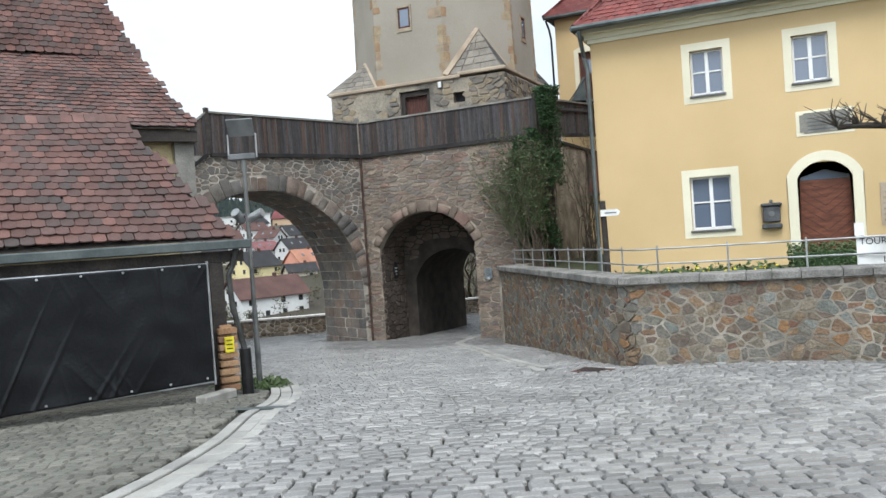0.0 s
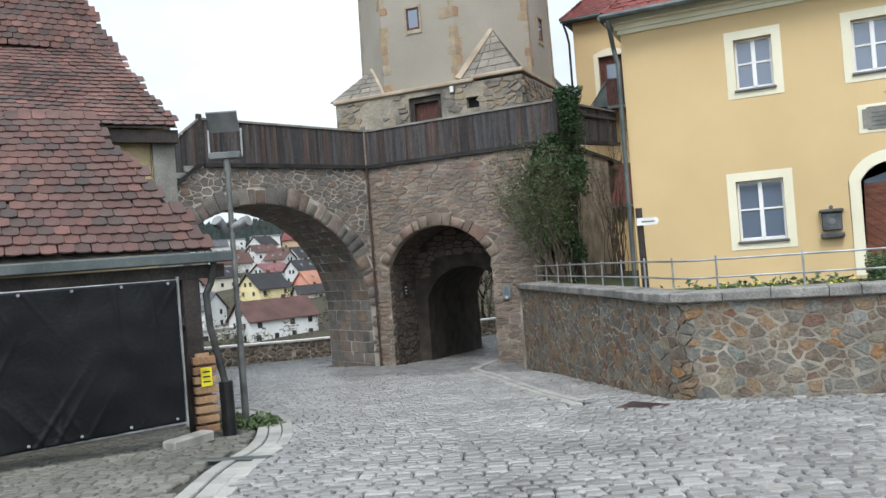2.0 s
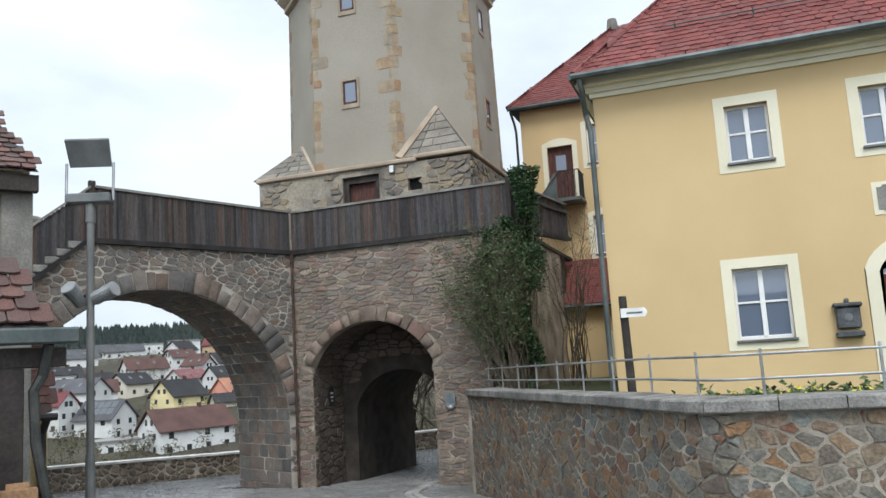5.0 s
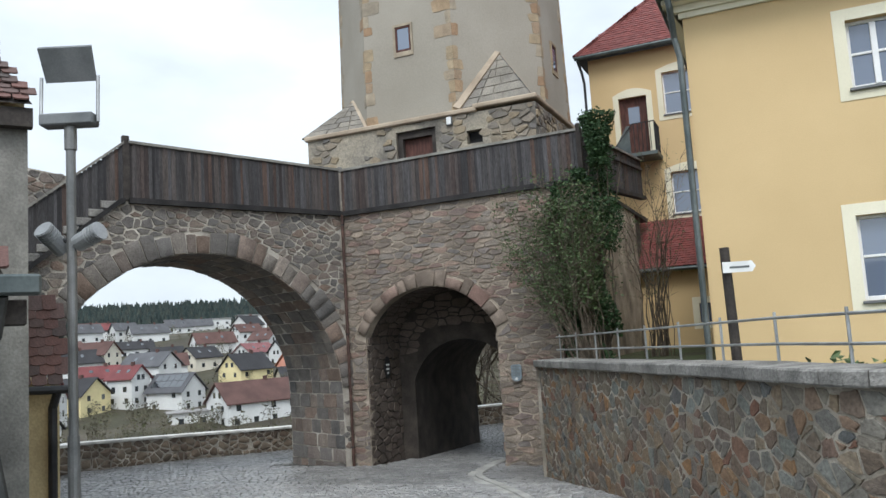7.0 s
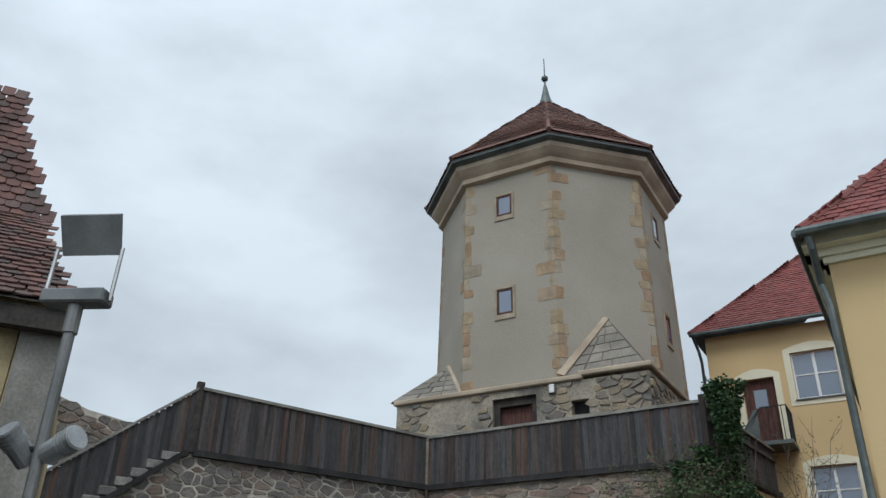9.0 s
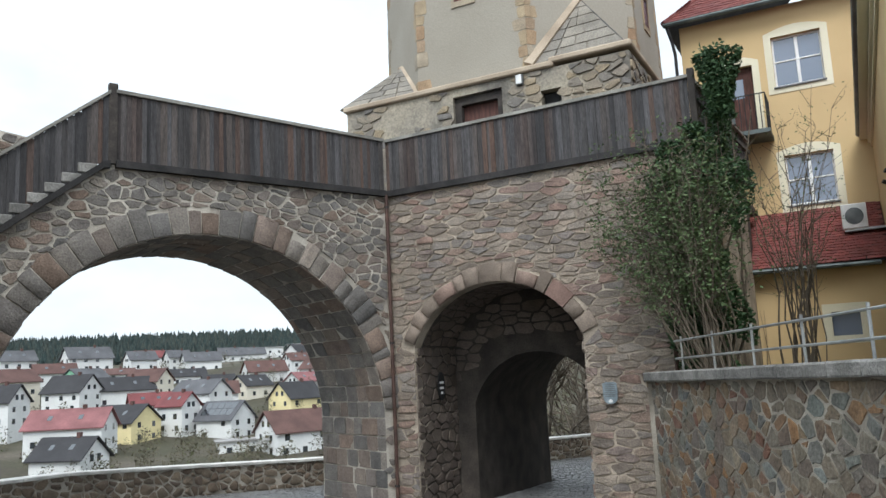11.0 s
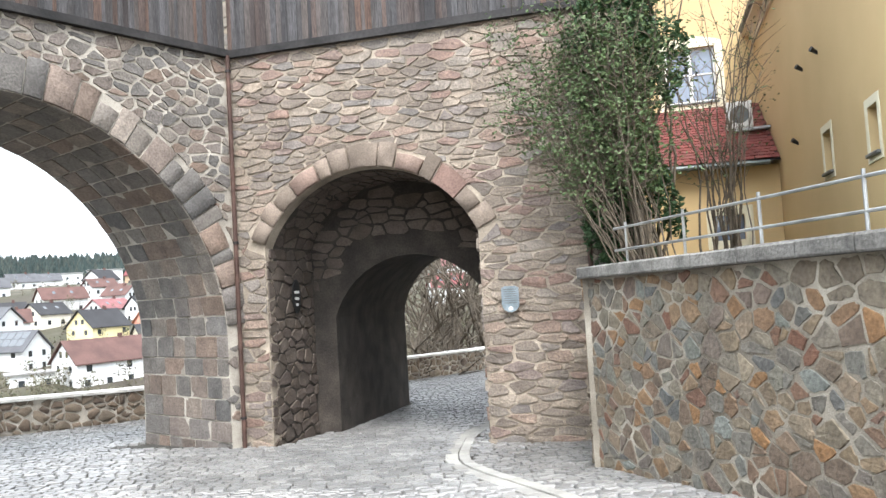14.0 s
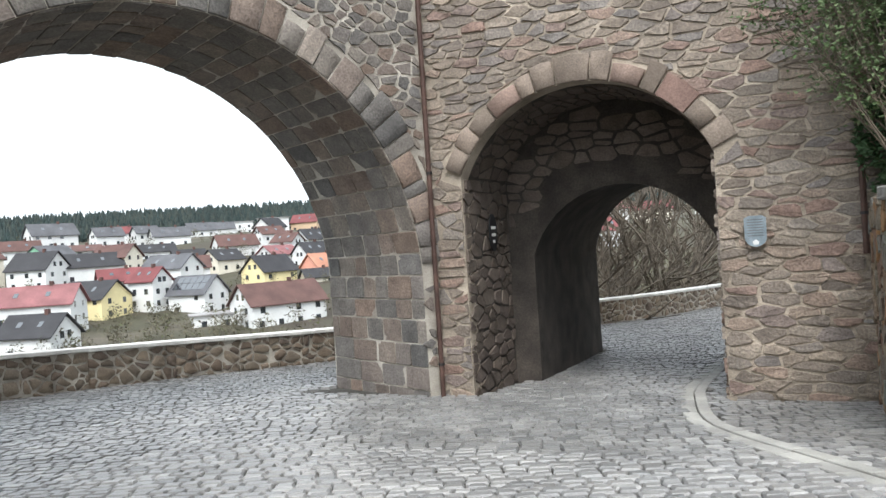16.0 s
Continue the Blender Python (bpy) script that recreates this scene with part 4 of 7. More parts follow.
def ret_at(s, v, n=0.0):
    """A place on the retaining wall: s along it, v up, n into it."""
    i = 0
    while i < len(RETS) - 2 and RETS[i + 1] < s:
        i += 1
    a, b = RET[i], RET[i + 1]
    d = (b - a).normalized()
    k = (s - RETS[i]) / (RETS[i + 1] - RETS[i])
    d0 = (RET[i] - RET[i - 1]).normalized() if i else d
    d1 = (RET[i + 2] - RET[i + 1]).normalized() if i + 2 < len(RET) else d
    t = ((d0 + d) * (1 - k) + (d + d1) * k).normalized()
    p = a + (b - a) * k
    return p + Vector((-t.y, t.x, 0)) * n + Vector((0, 0, v - 0.11 * max(0.0, 1 - s / 9)))


def sweep(s_list, section):
    """A section (n, v) drawn along the retaining wall."""
    bm = bmesh.new()
    rings = [[bm.verts.new(ret_at(s, v, n)) for n, v in section] for s in s_list]
    k = len(section)
    for a, b in zip(rings, rings[1:]):
        for j in range(k):
            bm.faces.new((a[j], a[(j + 1) % k], b[(j + 1) % k], b[j]))
    bm.faces.new(rings[0][::-1])
    bm.faces.new(rings[-1])
    return bm


retain = thing("wall_retaining", (-4, 19, -1.8), "retaining wall of mixed ochre, red and grey rubble stone", "retaining wall", kind="structure")
part("wall_core", sweep([RETS[-1] * i / 60 for i in range(61)], [(0, -3.2), (0.0, 0.12), (0.5, 0.12), (0.5, -3.2)]), m_retain_mortar, retain, "pale mortar core")
bm = bmesh.new()
poly = [ret_at(s, -0.02, 0.45) for s in [RETS[-1] * i / 40 for i in range(41)]] + [Vector((14, 16.6, -0.02)), Vector((14, 23.0, -0.02)), Vector((-4.2, 23.0, -0.02)), Vector((-4.2, 37.8, -0.02)), Vector((-10, 37.8, -0.02)), Vector((-9.6, 30.0, -0.02)), Vector((-7.7, 29.9, -0.02)), Vector((-7.7, 26.0, -0.02))]
bm.faces.new([bm.verts.new(p) for p in poly])
bmesh.ops.triangulate(bm, faces=bm.faces[:])
garden = tagged(part("garden_bed", bm, m_soil), "planted garden terrace behind the retaining wall", "garden", kind="structure")
part("wall_end", box((-8.25, 25.3, -3.2), (-7.65, 28.1, 0.1)), m_retain_mortar, retain)

# ---- barn ----
BARN = Wall((-8.46, 13.23, 0), (0.58, 0.81))
barn = thing("barn", (-13, 11, -1), "old barn with a patched weathered clay tile roof and ochre plaster", "barn")
BEAVE, BTOP, BW = 1.45, 3.95, 3.75
part("wall_end", BARN.box(-0.3, 0.1, -1.9, 4.1, 4.15, 10.5), m_barn, barn, "flaking ochre plaster wall")
part("wall_front", BARN.box(-14, -0.31, -1.6, 4.1, 4.15, 4.5), m_barn, barn, "flaking ochre plaster wall")
part("corner_strip", BARN.box(-0.28, 0.13, -1.9, 3.72, 4.04, 4.149), m_corner, barn, "grey cement corner")
part("eaves_timber", BARN.box(-14, 0.18, 3.66, 3.9, 3.86, 4.03), m_oak, barn, "dark timber under the eaves")
SL = (BARN.n * 3.75 + Vector((0, 0, 2.75))).normalized()
UP1 = (BARN.n * 0.77 + Vector((0, 0, 0.645))).normalized()
UP2 = (BARN.n * 0.36 + Vector((0, 0, 0.87))).normalized()
L0 = BARN.at(-14, BEAVE - 0.03, -0.02)
bm = bmesh.new()
v = [bm.verts.new(p) for p in (L0, L0 + BARN.u * 13.72, L0 + BARN.u * 12.52 + SL * 4.4, L0 + SL * 4.4)]
bm.faces.new(v)
part("lower_roof_deck", bm, m_oak, barn, "roof boarding")
U0 = BARN.at(0.17, 3.93, 3.8)
K0 = U0 + UP1 * 3.02
bm = bmesh.new()
v = [bm.verts.new(p) for p in (U0 - BARN.u * 14, U0, K0 - BARN.u * 0.72, K0 - BARN.u * 14, K0 + UP2 * 2.7 - BARN.u * 1.65, K0 + UP2 * 2.7 - BARN.u * 14)]
bm.faces.new((v[0], v[1], v[2], v[3]))
bm.faces.new((v[3], v[2], v[4], v[5]))
part("upper_roof_deck", bm, m_oak, barn, "roof boarding")
bm = bmesh.new()
TOPR = K0 + UP2 * 2.7
v = [bm.verts.new(p) for p in (TOPR - BARN.u * 1.65, TOPR - BARN.u * 14, TOPR - BARN.u * 14 + BARN.n * 5 - Vector((0, 0, 6)), TOPR - BARN.u * 1.65 + BARN.n * 5 - Vector((0, 0, 6)))]
bm.faces.new(v)
part("rear_roof", bm, m_old, barn, "rear roof slope")
part("gable_wall", prism(Wall(BARN.at(-0.05, 0, 0), (BARN.n.x, BARN.n.y)), [(4.2, 3.6), (10.0, 3.6), (6.2, 5.75)], 0.3, 0.5), m_barn, barn, "plaster gable")
part("gutter", BARN.box(-14, -0.03, BEAVE - 0.2, BEAVE - 0.04, -0.2, -0.06, 0.02), m_zinc, barn, "dark metal box gutter")
part("eaves_beam", BARN.box(-14, -0.12, BEAVE - 0.42, BEAVE - 0.22, 0.02, 0.22, 0.01), m_oak, barn, "dark timber beam")
for uu in (-0.62, -4.6, -8.5):
    part("post", BARN.box(uu - 0.12, uu + 0.12, -1.9, BEAVE - 0.42, 0.02, 0.26, 0.01), m_oak, barn, "dark timber post")
    part("brace", tube([BARN.at(uu - 0.1, 0.35, 0.13), BARN.at(uu - 0.85, BEAVE - 0.45, 0.13)], 0.09, 4), m_oak, barn, "dark timber brace")
# dark sheet stands in for the shade behind the posts
part("back_wall", BARN.box(-14, -0.2, -1.8, 0.6, 4.0, 4.14), m_dark, barn, "wall under the roof, near-black as painted shade")


# ---- parapet along the valley road ----
PAR = [Vector((x, y, 0)) for y, x in EDGE if y > 0]
PAR.insert(0, Vector((-22.6, 8, 0)))
para = thing("wall_parapet", (-21, 34, -3), "low rubble stone parapet wall with a pale coping", "parapet", kind="structure")
cap = []
for a, b in zip(PAR, PAR[1:]):
    k = max(1, int((b - a).length / 1.1))
    cap += [a + (b - a) * (i / k) for i in range(k)]
cap.append(PAR[-1])
rngp = random.Random(31)
bm = bmesh.new()
pv, pf = [], []
for a, b in zip(cap, cap[1:]):
    d = (b - a).normalized()
    n = Vector((-d.y, d.x, 0))
    za, zb = ground_z(a.x, a.y), ground_z(b.x, b.y)
    q = [bm.verts.new(p + n * s + Vector((0, 0, z))) for p, g in ((a, za), (b, zb)) for s, z in ((-0.2, g - 1.5), (-0.2, g + 0.76), (0.2, g + 0.76), (0.2, g - 1.5))]
    for f in ((0, 1, 5, 4), (1, 2, 6, 5), (2, 3, 7, 6)):
        bm.faces.new([q[t] for t in f])
    z0 = (za + zb) / 2
    w = Wall(a, (d.x, d.y))
    L = (b - a).length
    cellp = rubble(rngp, 0, L, -0.02, 0.76, 0.27, 0.19, 1.4, lambda u, v: True, 0.017, None, 0.3, 0.7)
    for cu, cv, poly in cellp:
        vs, fs = stone_verts(rngp, lambda u, v, nn: a + d * u - n * (0.2 - nn) + Vector((0, 0, za + (zb - za) * u / L + v)), cu, cv, poly, 0.02)
        o = len(pv)
        pv += vs
        pf += [tuple(t + o for t in f) for f in fs]
    cb = bmesh.new()
    m4 = Matrix.Identity(4)
    for t in range(3):
        m4[t][0], m4[t][1], m4[t][3] = d[t], n[t], a[t]
    m4[2][0] = (zb - za) / L
    add_box(cb, (0.004, -0.26, za + 0.765), (L - 0.004, 0.26, za + 0.85), 0.012, m4)
    part("coping_stone", cb, m_pcap, para)
part("wall_core", bm, m_bridge_mortar, para, "lime mortar core")
piece("stonework", mesh_from("stonework", pv, pf, m_parapet, True), para, None, "brown rubble stones in mortar", "stuff")

# ---- town in the valley ----
ROOFS = {"red": (0.15, 0.045, 0.045), "grey": (0.085, 0.085, 0.09), "dark": (0.032, 0.031, 0.033), "brown": (0.095, 0.05, 0.042), "pink": (0.2, 0.085, 0.085), "orange": (0.36, 0.17, 0.11), "solar": (0.08, 0.08, 0.085), "flat": (0.25, 0.24, 0.23)}
WALLS = {"white": (0.62, 0.62, 0.6), "cream": (0.66, 0.61, 0.5), "yellow": (0.7, 0.6, 0.33), "tan": (0.5, 0.36, 0.24), "green": (0.25, 0.5, 0.33), "pink": (0.7, 0.34, 0.25)}
m_roofs = {k: material("town_roof_" + k, [tuple(x * 0.9 for x in c), tuple(x * 1.1 for x in c)], 0.3, 0.8, 0.2, 3, 0.1, "noise", stain=0.2) for k, c in ROOFS.items()}
m_walls = {k: material("town_wall_" + k, [tuple(x * 0.95 for x in c), c], 0.2, 0.9, 0.1, 2, 0.05, "noise", stain=0.1) for k, c in WALLS.items()}
WORDS = {"red": "red tiled", "grey": "grey tiled", "dark": "dark tiled", "brown": "brown tiled", "pink": "faded red tiled", "orange": "orange tiled", "solar": "solar-panelled", "flat": "flat grey"}
rngt = random.Random(5)


def town_house(x, y, z, w, d, h, rise, yaw, roof, wall):
    """A dwelling with a pitched roof, windows on its sides and a chimney."""
    ob = thing("town_house", (x, y, z), "%s house with a %s roof down in the valley" % (wall, WORDS[roof]), "house", "houses of the town")
    m = Matrix.Translation((x, y, z)) @ Matrix.Rotation(yaw, 4, "Z")
    hw, hd = w / 2, d / 2
    bm = bmesh.new()
    pts = [(-hw, -hd, -4), (hw, -hd, -4), (hw, hd, -4), (-hw, hd, -4), (-hw, -hd, h), (hw, -hd, h), (hw, hd, h), (-hw, hd, h), (-hw, 0, h + rise - 0.1), (hw, 0, h + rise - 0.1)]
    vs = [bm.verts.new(m @ Vector(p)) for p in pts]
    for f in ((0, 1, 5, 4), (2, 3, 7, 6), (1, 2, 6, 9, 5), (3, 0, 4, 8, 7)):
        bm.faces.new([vs[i] for i in f])
    part("wall", bm, m_walls[wall], ob)
    o = 0.6
    sl = rise / hd
    bm = bmesh.new()
    for s in (-1, 1):
        a = [(-hw - o, s * (hd + o), h - o * sl), (hw + o, s * (hd + o), h - o * sl), (hw + o, 0, h + rise), (-hw - o, 0, h + rise)]
        q = [bm.verts.new(m @ Vector((p[0], p[1], p[2] + dz))) for dz in (0, 0.22) for p in a]
        for f in ((0, 1, 2, 3), (7, 6, 5, 4), (0, 4, 5, 1), (1, 5, 6, 2), (3, 7, 4, 0)):
            bm.faces.new([q[i] for i in f])
    part("roof", bm, m_roofs[roof], ob)
    floors = max(1, int(h / 2.7))
    for k in range(floors + 1):
        zz = 0.9 + 2.7 * k
        for s in (-1, 1):
            if zz + 1.3 < h:
                for i in range(max(2, int(w / 3.6))):
                    xx = -hw + w * (i + 0.5) / max(2, int(w / 3.6)) + rngt.uniform(-0.3, 0.3)
                    if rngt.random() < 0.15:
                        continue
                    part("window", box((xx - 0.55, s * hd - 0.04, zz), (xx + 0.55, s * hd + 0.04, zz + 1.25), 0, m), m_glass_town, ob)
            if zz + 1.2 < h + rise * 0.55:
                for i in (-1, 1):
                    yy = i * d * (0.24 if zz < h - 1 else 0.12)
                    part("window", box((s * hw - 0.04, yy - 0.5, zz), (s * hw + 0.04, yy + 0.5, zz + 1.2), 0, m), m_glass_town, ob)
    if roof == "solar":
        for i in range(5):
            for j in range(2):
                a = -hw + 0.6 + i * (w - 1.2) / 5
                t0, t1 = 0.15 + 0.38 * j, 0.5 + 0.38 * j
                q = [(a, t0), (a + (w - 1.2) / 5 - 0.15, t0), (a + (w - 1.2) / 5 - 0.15, t1), (a, t1)]
                bm = bmesh.new()
                bm.faces.new([bm.verts.new(m @ Vector((u, -hd * (1 - t), h + rise * t + 0.28))) for u, t in q])
                part("solar_panel", bm, m_glass_town, ob)
    elif roof != "flat":
        part("chimney", box((hw * 0.3, -0.35, h + rise - 0.6), (hw * 0.3 + 0.7, 0.35, h + rise + 0.9), 0, m), m_roofs["brown"], ob)
        if rngt.random() < 0.6:
            for i in range(2):
                a, t0, t1 = -hw * 0.5 + i * hw * 0.8, 0.35, 0.6
                bm = bmesh.new()
                bm.faces.new([bm.verts.new(m @ Vector((u, -hd * (1 - t), h + rise * t + 0.27))) for u, t in ((a, t0), (a + 0.9, t0), (a + 0.9, t1), (a, t1))])
                part("skylight", bm, m_glass_town, ob)
    return ob


town_house(-243.0, 204.0, 6.9, 14.5, 8.7, 5.1, 3.66, 1.24, "grey", "white")
town_house(-254.1, 237.3, 7.5, 10.7, 6.4, 4.5, 2.95, 1.27, "grey", "white")
town_house(-260.6, 252.4, 7.9, 8.3, 5.0, 5.4, 2.30, 0.64, "red", "white")
town_house(-248.3, 250.7, 6.5, 8.9, 5.4, 6.1, 2.47, 1.23, "grey", "white")
town_house(-238.4, 253.5, 6.1, 13.9, 8.3, 4.5, 3.27, 1.03, "grey", "white")
town_house(-270.5, 305.7, 8.4, 11.9, 7.1, 6.1, 3.27, 1.08, "grey", "white")
town_house(-283.8, 334.0, 11.2, 14.9, 9.0, 4.4, 3.21, 0.89, "grey", "white")
town_house(-282.7, 347.9, 12.3, 14.2, 8.5, 6.6, 0.25, 0.87, "flat", "white")
town_house(-244.5, 327.2, 7.3, 13.1, 7.8, 10.8, 0.25, 0.91, "flat", "white")
town_house(-237.3, 344.8, 11.0, 13.6, 8.2, 4.9, 3.58, 0.17, "red", "tan")
town_house(-241.1, 190.0, 3.3, 12.4, 7.4, 3.9, 2.83, 1.10, "brown", "white")
town_house(-223.8, 188.0, 1.1, 10.9, 8.5, 3.8, 2.77, 1.60, "grey", "green")
town_house(-198.3, 163.7, -5.1, 12.2, 9.5, 5.9, 4.29, 0.21, "dark", "white")
town_house(-194.0, 176.8, -4.2, 15.5, 9.3, 4.8, 3.46, 1.07, "dark", "white")
town_house(-226.2, 200.8, 3.1, 12.7, 9.9, 2.6, 1.85, 0.87, "brown", "white")
town_house(-193.0, 185.5, -1.9, 10.8, 8.5, 4.7, 3.37, 0.22, "brown", "cream")
town_house(-220.9, 228.6, 1.0, 11.9, 7.2, 3.4, 2.44, 0.96, "dark", "white")
town_house(-165.3, 178.2, -6.0, 12.5, 9.7, 4.7, 3.40, 0.11, "grey", "white")
town_house(-192.8, 214.1, -1.6, 9.6, 5.8, 3.2, 2.28, 0.92, "dark", "white")
town_house(-175.2, 209.7, -4.0, 10.1, 7.9, 4.1, 2.98, 1.41, "dark", "cream")
town_house(-194.6, 239.2, 0.0, 13.9, 8.4, 4.8, 3.49, 1.04, "brown", "white")
town_house(-213.3, 288.1, 2.8, 12.1, 7.2, 4.3, 3.15, 0.82, "brown", "white")
town_house(-179.1, 263.5, 0.5, 10.5, 8.2, 5.0, 3.61, 1.30, "dark", "white")
town_house(-171.3, 232.1, -3.3, 11.1, 8.7, 3.9, 2.85, 1.34, "pink", "white")
town_house(-146.3, 194.6, -9.5, 11.8, 9.2, 5.7, 4.10, 1.39, "dark", "yellow")
town_house(-156.8, 230.2, -4.2, 9.5, 7.4, 4.6, 3.30, 1.30, "dark", "white")
town_house(-140.1, 211.4, -8.9, 9.7, 7.6, 5.3, 3.48, 1.29, "orange", "pink")
town_house(-135.6, 202.3, -9.2, 8.7, 5.2, 2.9, 2.08, 0.95, "dark", "cream")
town_house(-167.1, 161.9, -7.3, 9.6, 5.7, 4.0, 2.64, 1.00, "red", "white")
town_house(-151.6, 156.5, -10.5, 7.7, 6.0, 6.9, 2.76, 0.01, "red", "white")
town_house(-140.5, 160.3, -12.4, 10.6, 8.2, 5.2, 3.77, 0.01, "solar", "white")
town_house(-158.3, 146.4, -11.7, 12.5, 9.8, 5.0, 3.64, 0.12, "dark", "yellow")
town_house(-151.1, 126.7, -11.1, 15.3, 9.2, 4.7, 3.42, 0.53, "pink", "white")
town_house(-127.6, 108.1, -14.8, 9.9, 7.7, 4.4, 3.17, 0.25, "dark", "white")
town_house(-111.6, 151.9, -14.8, 16.8, 10.1, 5.4, 3.92, 1.14, "brown", "white")
town_house(-122.9, 145.2, -14.4, 9.1, 5.4, 3.3, 0.25, 0.81, "flat", "white")
town_house(-256.1, 186.4, 5.8, 11.2, 6.7, 6.2, 3.08, 1.32, "grey", "white")
town_house(-183.8, 132.6, -6.9, 10.3, 8.0, 6.1, 3.68, 0.37, "dark", "white")
town_house(-215.4, 157.2, -0.2, 11.6, 9.0, 4.5, 3.25, 1.50, "brown", "cream")
town_house(-166.1, 272.0, -1.5, 11.2, 6.7, 5.0, 3.08, 0.90, "grey", "white")
town_house(-138.2, 230.4, -8.2, 9.2, 7.2, 3.9, 2.84, 0.02, "dark", "white")
town_house(-211.3, 361.4, 8.3, 18.5, 11.1, 4.5, 3.25, 0.71, "grey", "white")

# smaller houses in the gaps of the slope
for i in range(26):
    a = radians(rngt.uniform(114, 150))
    d = rngt.uniform(235, 400)
    x, y = -9 + d * math.cos(a), 16 + d * math.sin(a)
    if any(o.name.startswith("town_house") and o.parent is None and (o.matrix_world.translation.xy - Vector((x, y))).length < 13 for o in scene.objects):
        continue
    town_house(x, y, valley_z(x, y), rngt.uniform(8, 11), 7.5, rngt.uniform(3.4, 4.6), rngt.uniform(2.6, 3.4), a - 1.57 + rngt.choice((0.1, 0.5, -0.6, 0.9)), rngt.choice(("grey", "brown", "dark", "dark", "brown")), rngt.choice(("white", "white", "cream")))
for i in range(5):
    a = radians(rngt.uniform(96, 113))
    d = rngt.uniform(230, 400)
    x, y = -9 + d * math.cos(a), 16 + d * math.sin(a)
    town_house(x, y, valley_z(x, y), rngt.uniform(10, 14), 9.5, rngt.uniform(4.5, 6), rngt.uniform(3, 4), a - 1.57 + rngt.choice((0.2, 1.2)), rngt.choice(("brown", "pink", "dark", "red")), rngt.choice(("white", "white", "cream")))


def scatter_trees(name, label, spots, mat, tall, conifer, seed):
    """Far trees: pointed or ragged clumps, one uncountable mass."""
    r = random.Random(seed)
    vv, ff = [], []
    for x, y, z in spots:
        h = tall * r.uniform(0.7, 1.25)
        w = h * (0.24 if conifer else 0.32)
        if conifer:
            layers = [(0.08, 0.6), (0.3, 1.0), (0.34, 0.75), (0.6, 0.62), (0.63, 0.45), (0.85, 0.25)]
        else:
            layers = [(0.0, 0.25), (0.25, 0.8), (0.5, 1.0), (0.75, 0.8), (0.95, 0.35)]
        if not conifer:
            for _ in range(150):
                c = Vector((r.gauss(0, 1), r.gauss(0, 1), r.gauss(0, 1))).normalized() * (r.random() ** 0.4)
                p = Vector((x, y, z + h * 0.55)) + Vector((c.x * w, c.y * w, c.z * h * 0.46))
                q = h * r.uniform(0.015, 0.045)
                o = len(vv)
                vv += [tuple(p + Vector((r.gauss(0, q), r.gauss(0, q), r.gauss(0, q)))) for _ in range(3)]
                ff.append((o, o + 1, o + 2))
            o = len(vv)
            vv += [(x - 0.08, y, z), (x + 0.08, y, z), (x, y, z + h * 0.7)]
            ff.append((o, o + 1, o + 2))
            continue
        o = len(vv)
        k = 6
        for t, s in layers:
            for j in range(k):
                a = 6.283 * j / k + r.uniform(-0.3, 0.3)
                rr = w * s * r.uniform(0.7, 1.25)
                vv.append((x + rr * math.cos(a), y + rr * math.sin(a), z + h * (t + r.uniform(-0.05, 0.05))))
        vv.append((x, y, z + h * (1.06 if conifer else 1.0)))
        for L in range(len(layers) - 1):
            for j in range(k):
                ff.append((o + L * k + j, o + L * k + (j + 1) % k, o + (L + 1) * k + (j + 1) % k, o + (L + 1) * k + j))
        for j in range(k):
            ff.append((o + (len(layers) - 1) * k + j, o + (len(layers) - 1) * k + (j + 1) % k, len(vv) - 1))
    return tagged(piece(name, mesh_from(name, vv, ff, mat)), label, name.replace("_", " "), kind="stuff")


spots = []
for i in range(9500):
    a = radians(rngt.uniform(78, 172))
    d = rngt.uniform(450, 1050)
    x, y = -9 + d * math.cos(a), 16 + d * math.sin(a)
    spots.append((x, y, valley_z(x, y) - 1))
scatter_trees("forest", "dark conifer forest on the far hill", spots, m_forest, 9, True, 3)
spots = []
for i in range(1400):
    a = radians(rngt.uniform(85, 165))
    d = rngt.choice((rngt.uniform(60, 150), rngt.uniform(150, 300), rngt.uniform(250, 540)))
    x, y = -9 + d * math.cos(a), 16 + d * math.sin(a)
    spots.append((x, y, valley_z(x, y) - 0.5))
for i in range(900):
    a = radians(rngt.uniform(78, 112))
    d = rngt.choice((rngt.uniform(42, 75), rngt.uniform(60, 220)))
    x, y = -9 + d * math.cos(a), 16 + d * math.sin(a)
    spots.append((x, y, valley_z(x, y) - 0.5))
scatter_trees("garden_trees", "bare and budding garden trees between the houses", spots, m_bush, 5, False, 4)

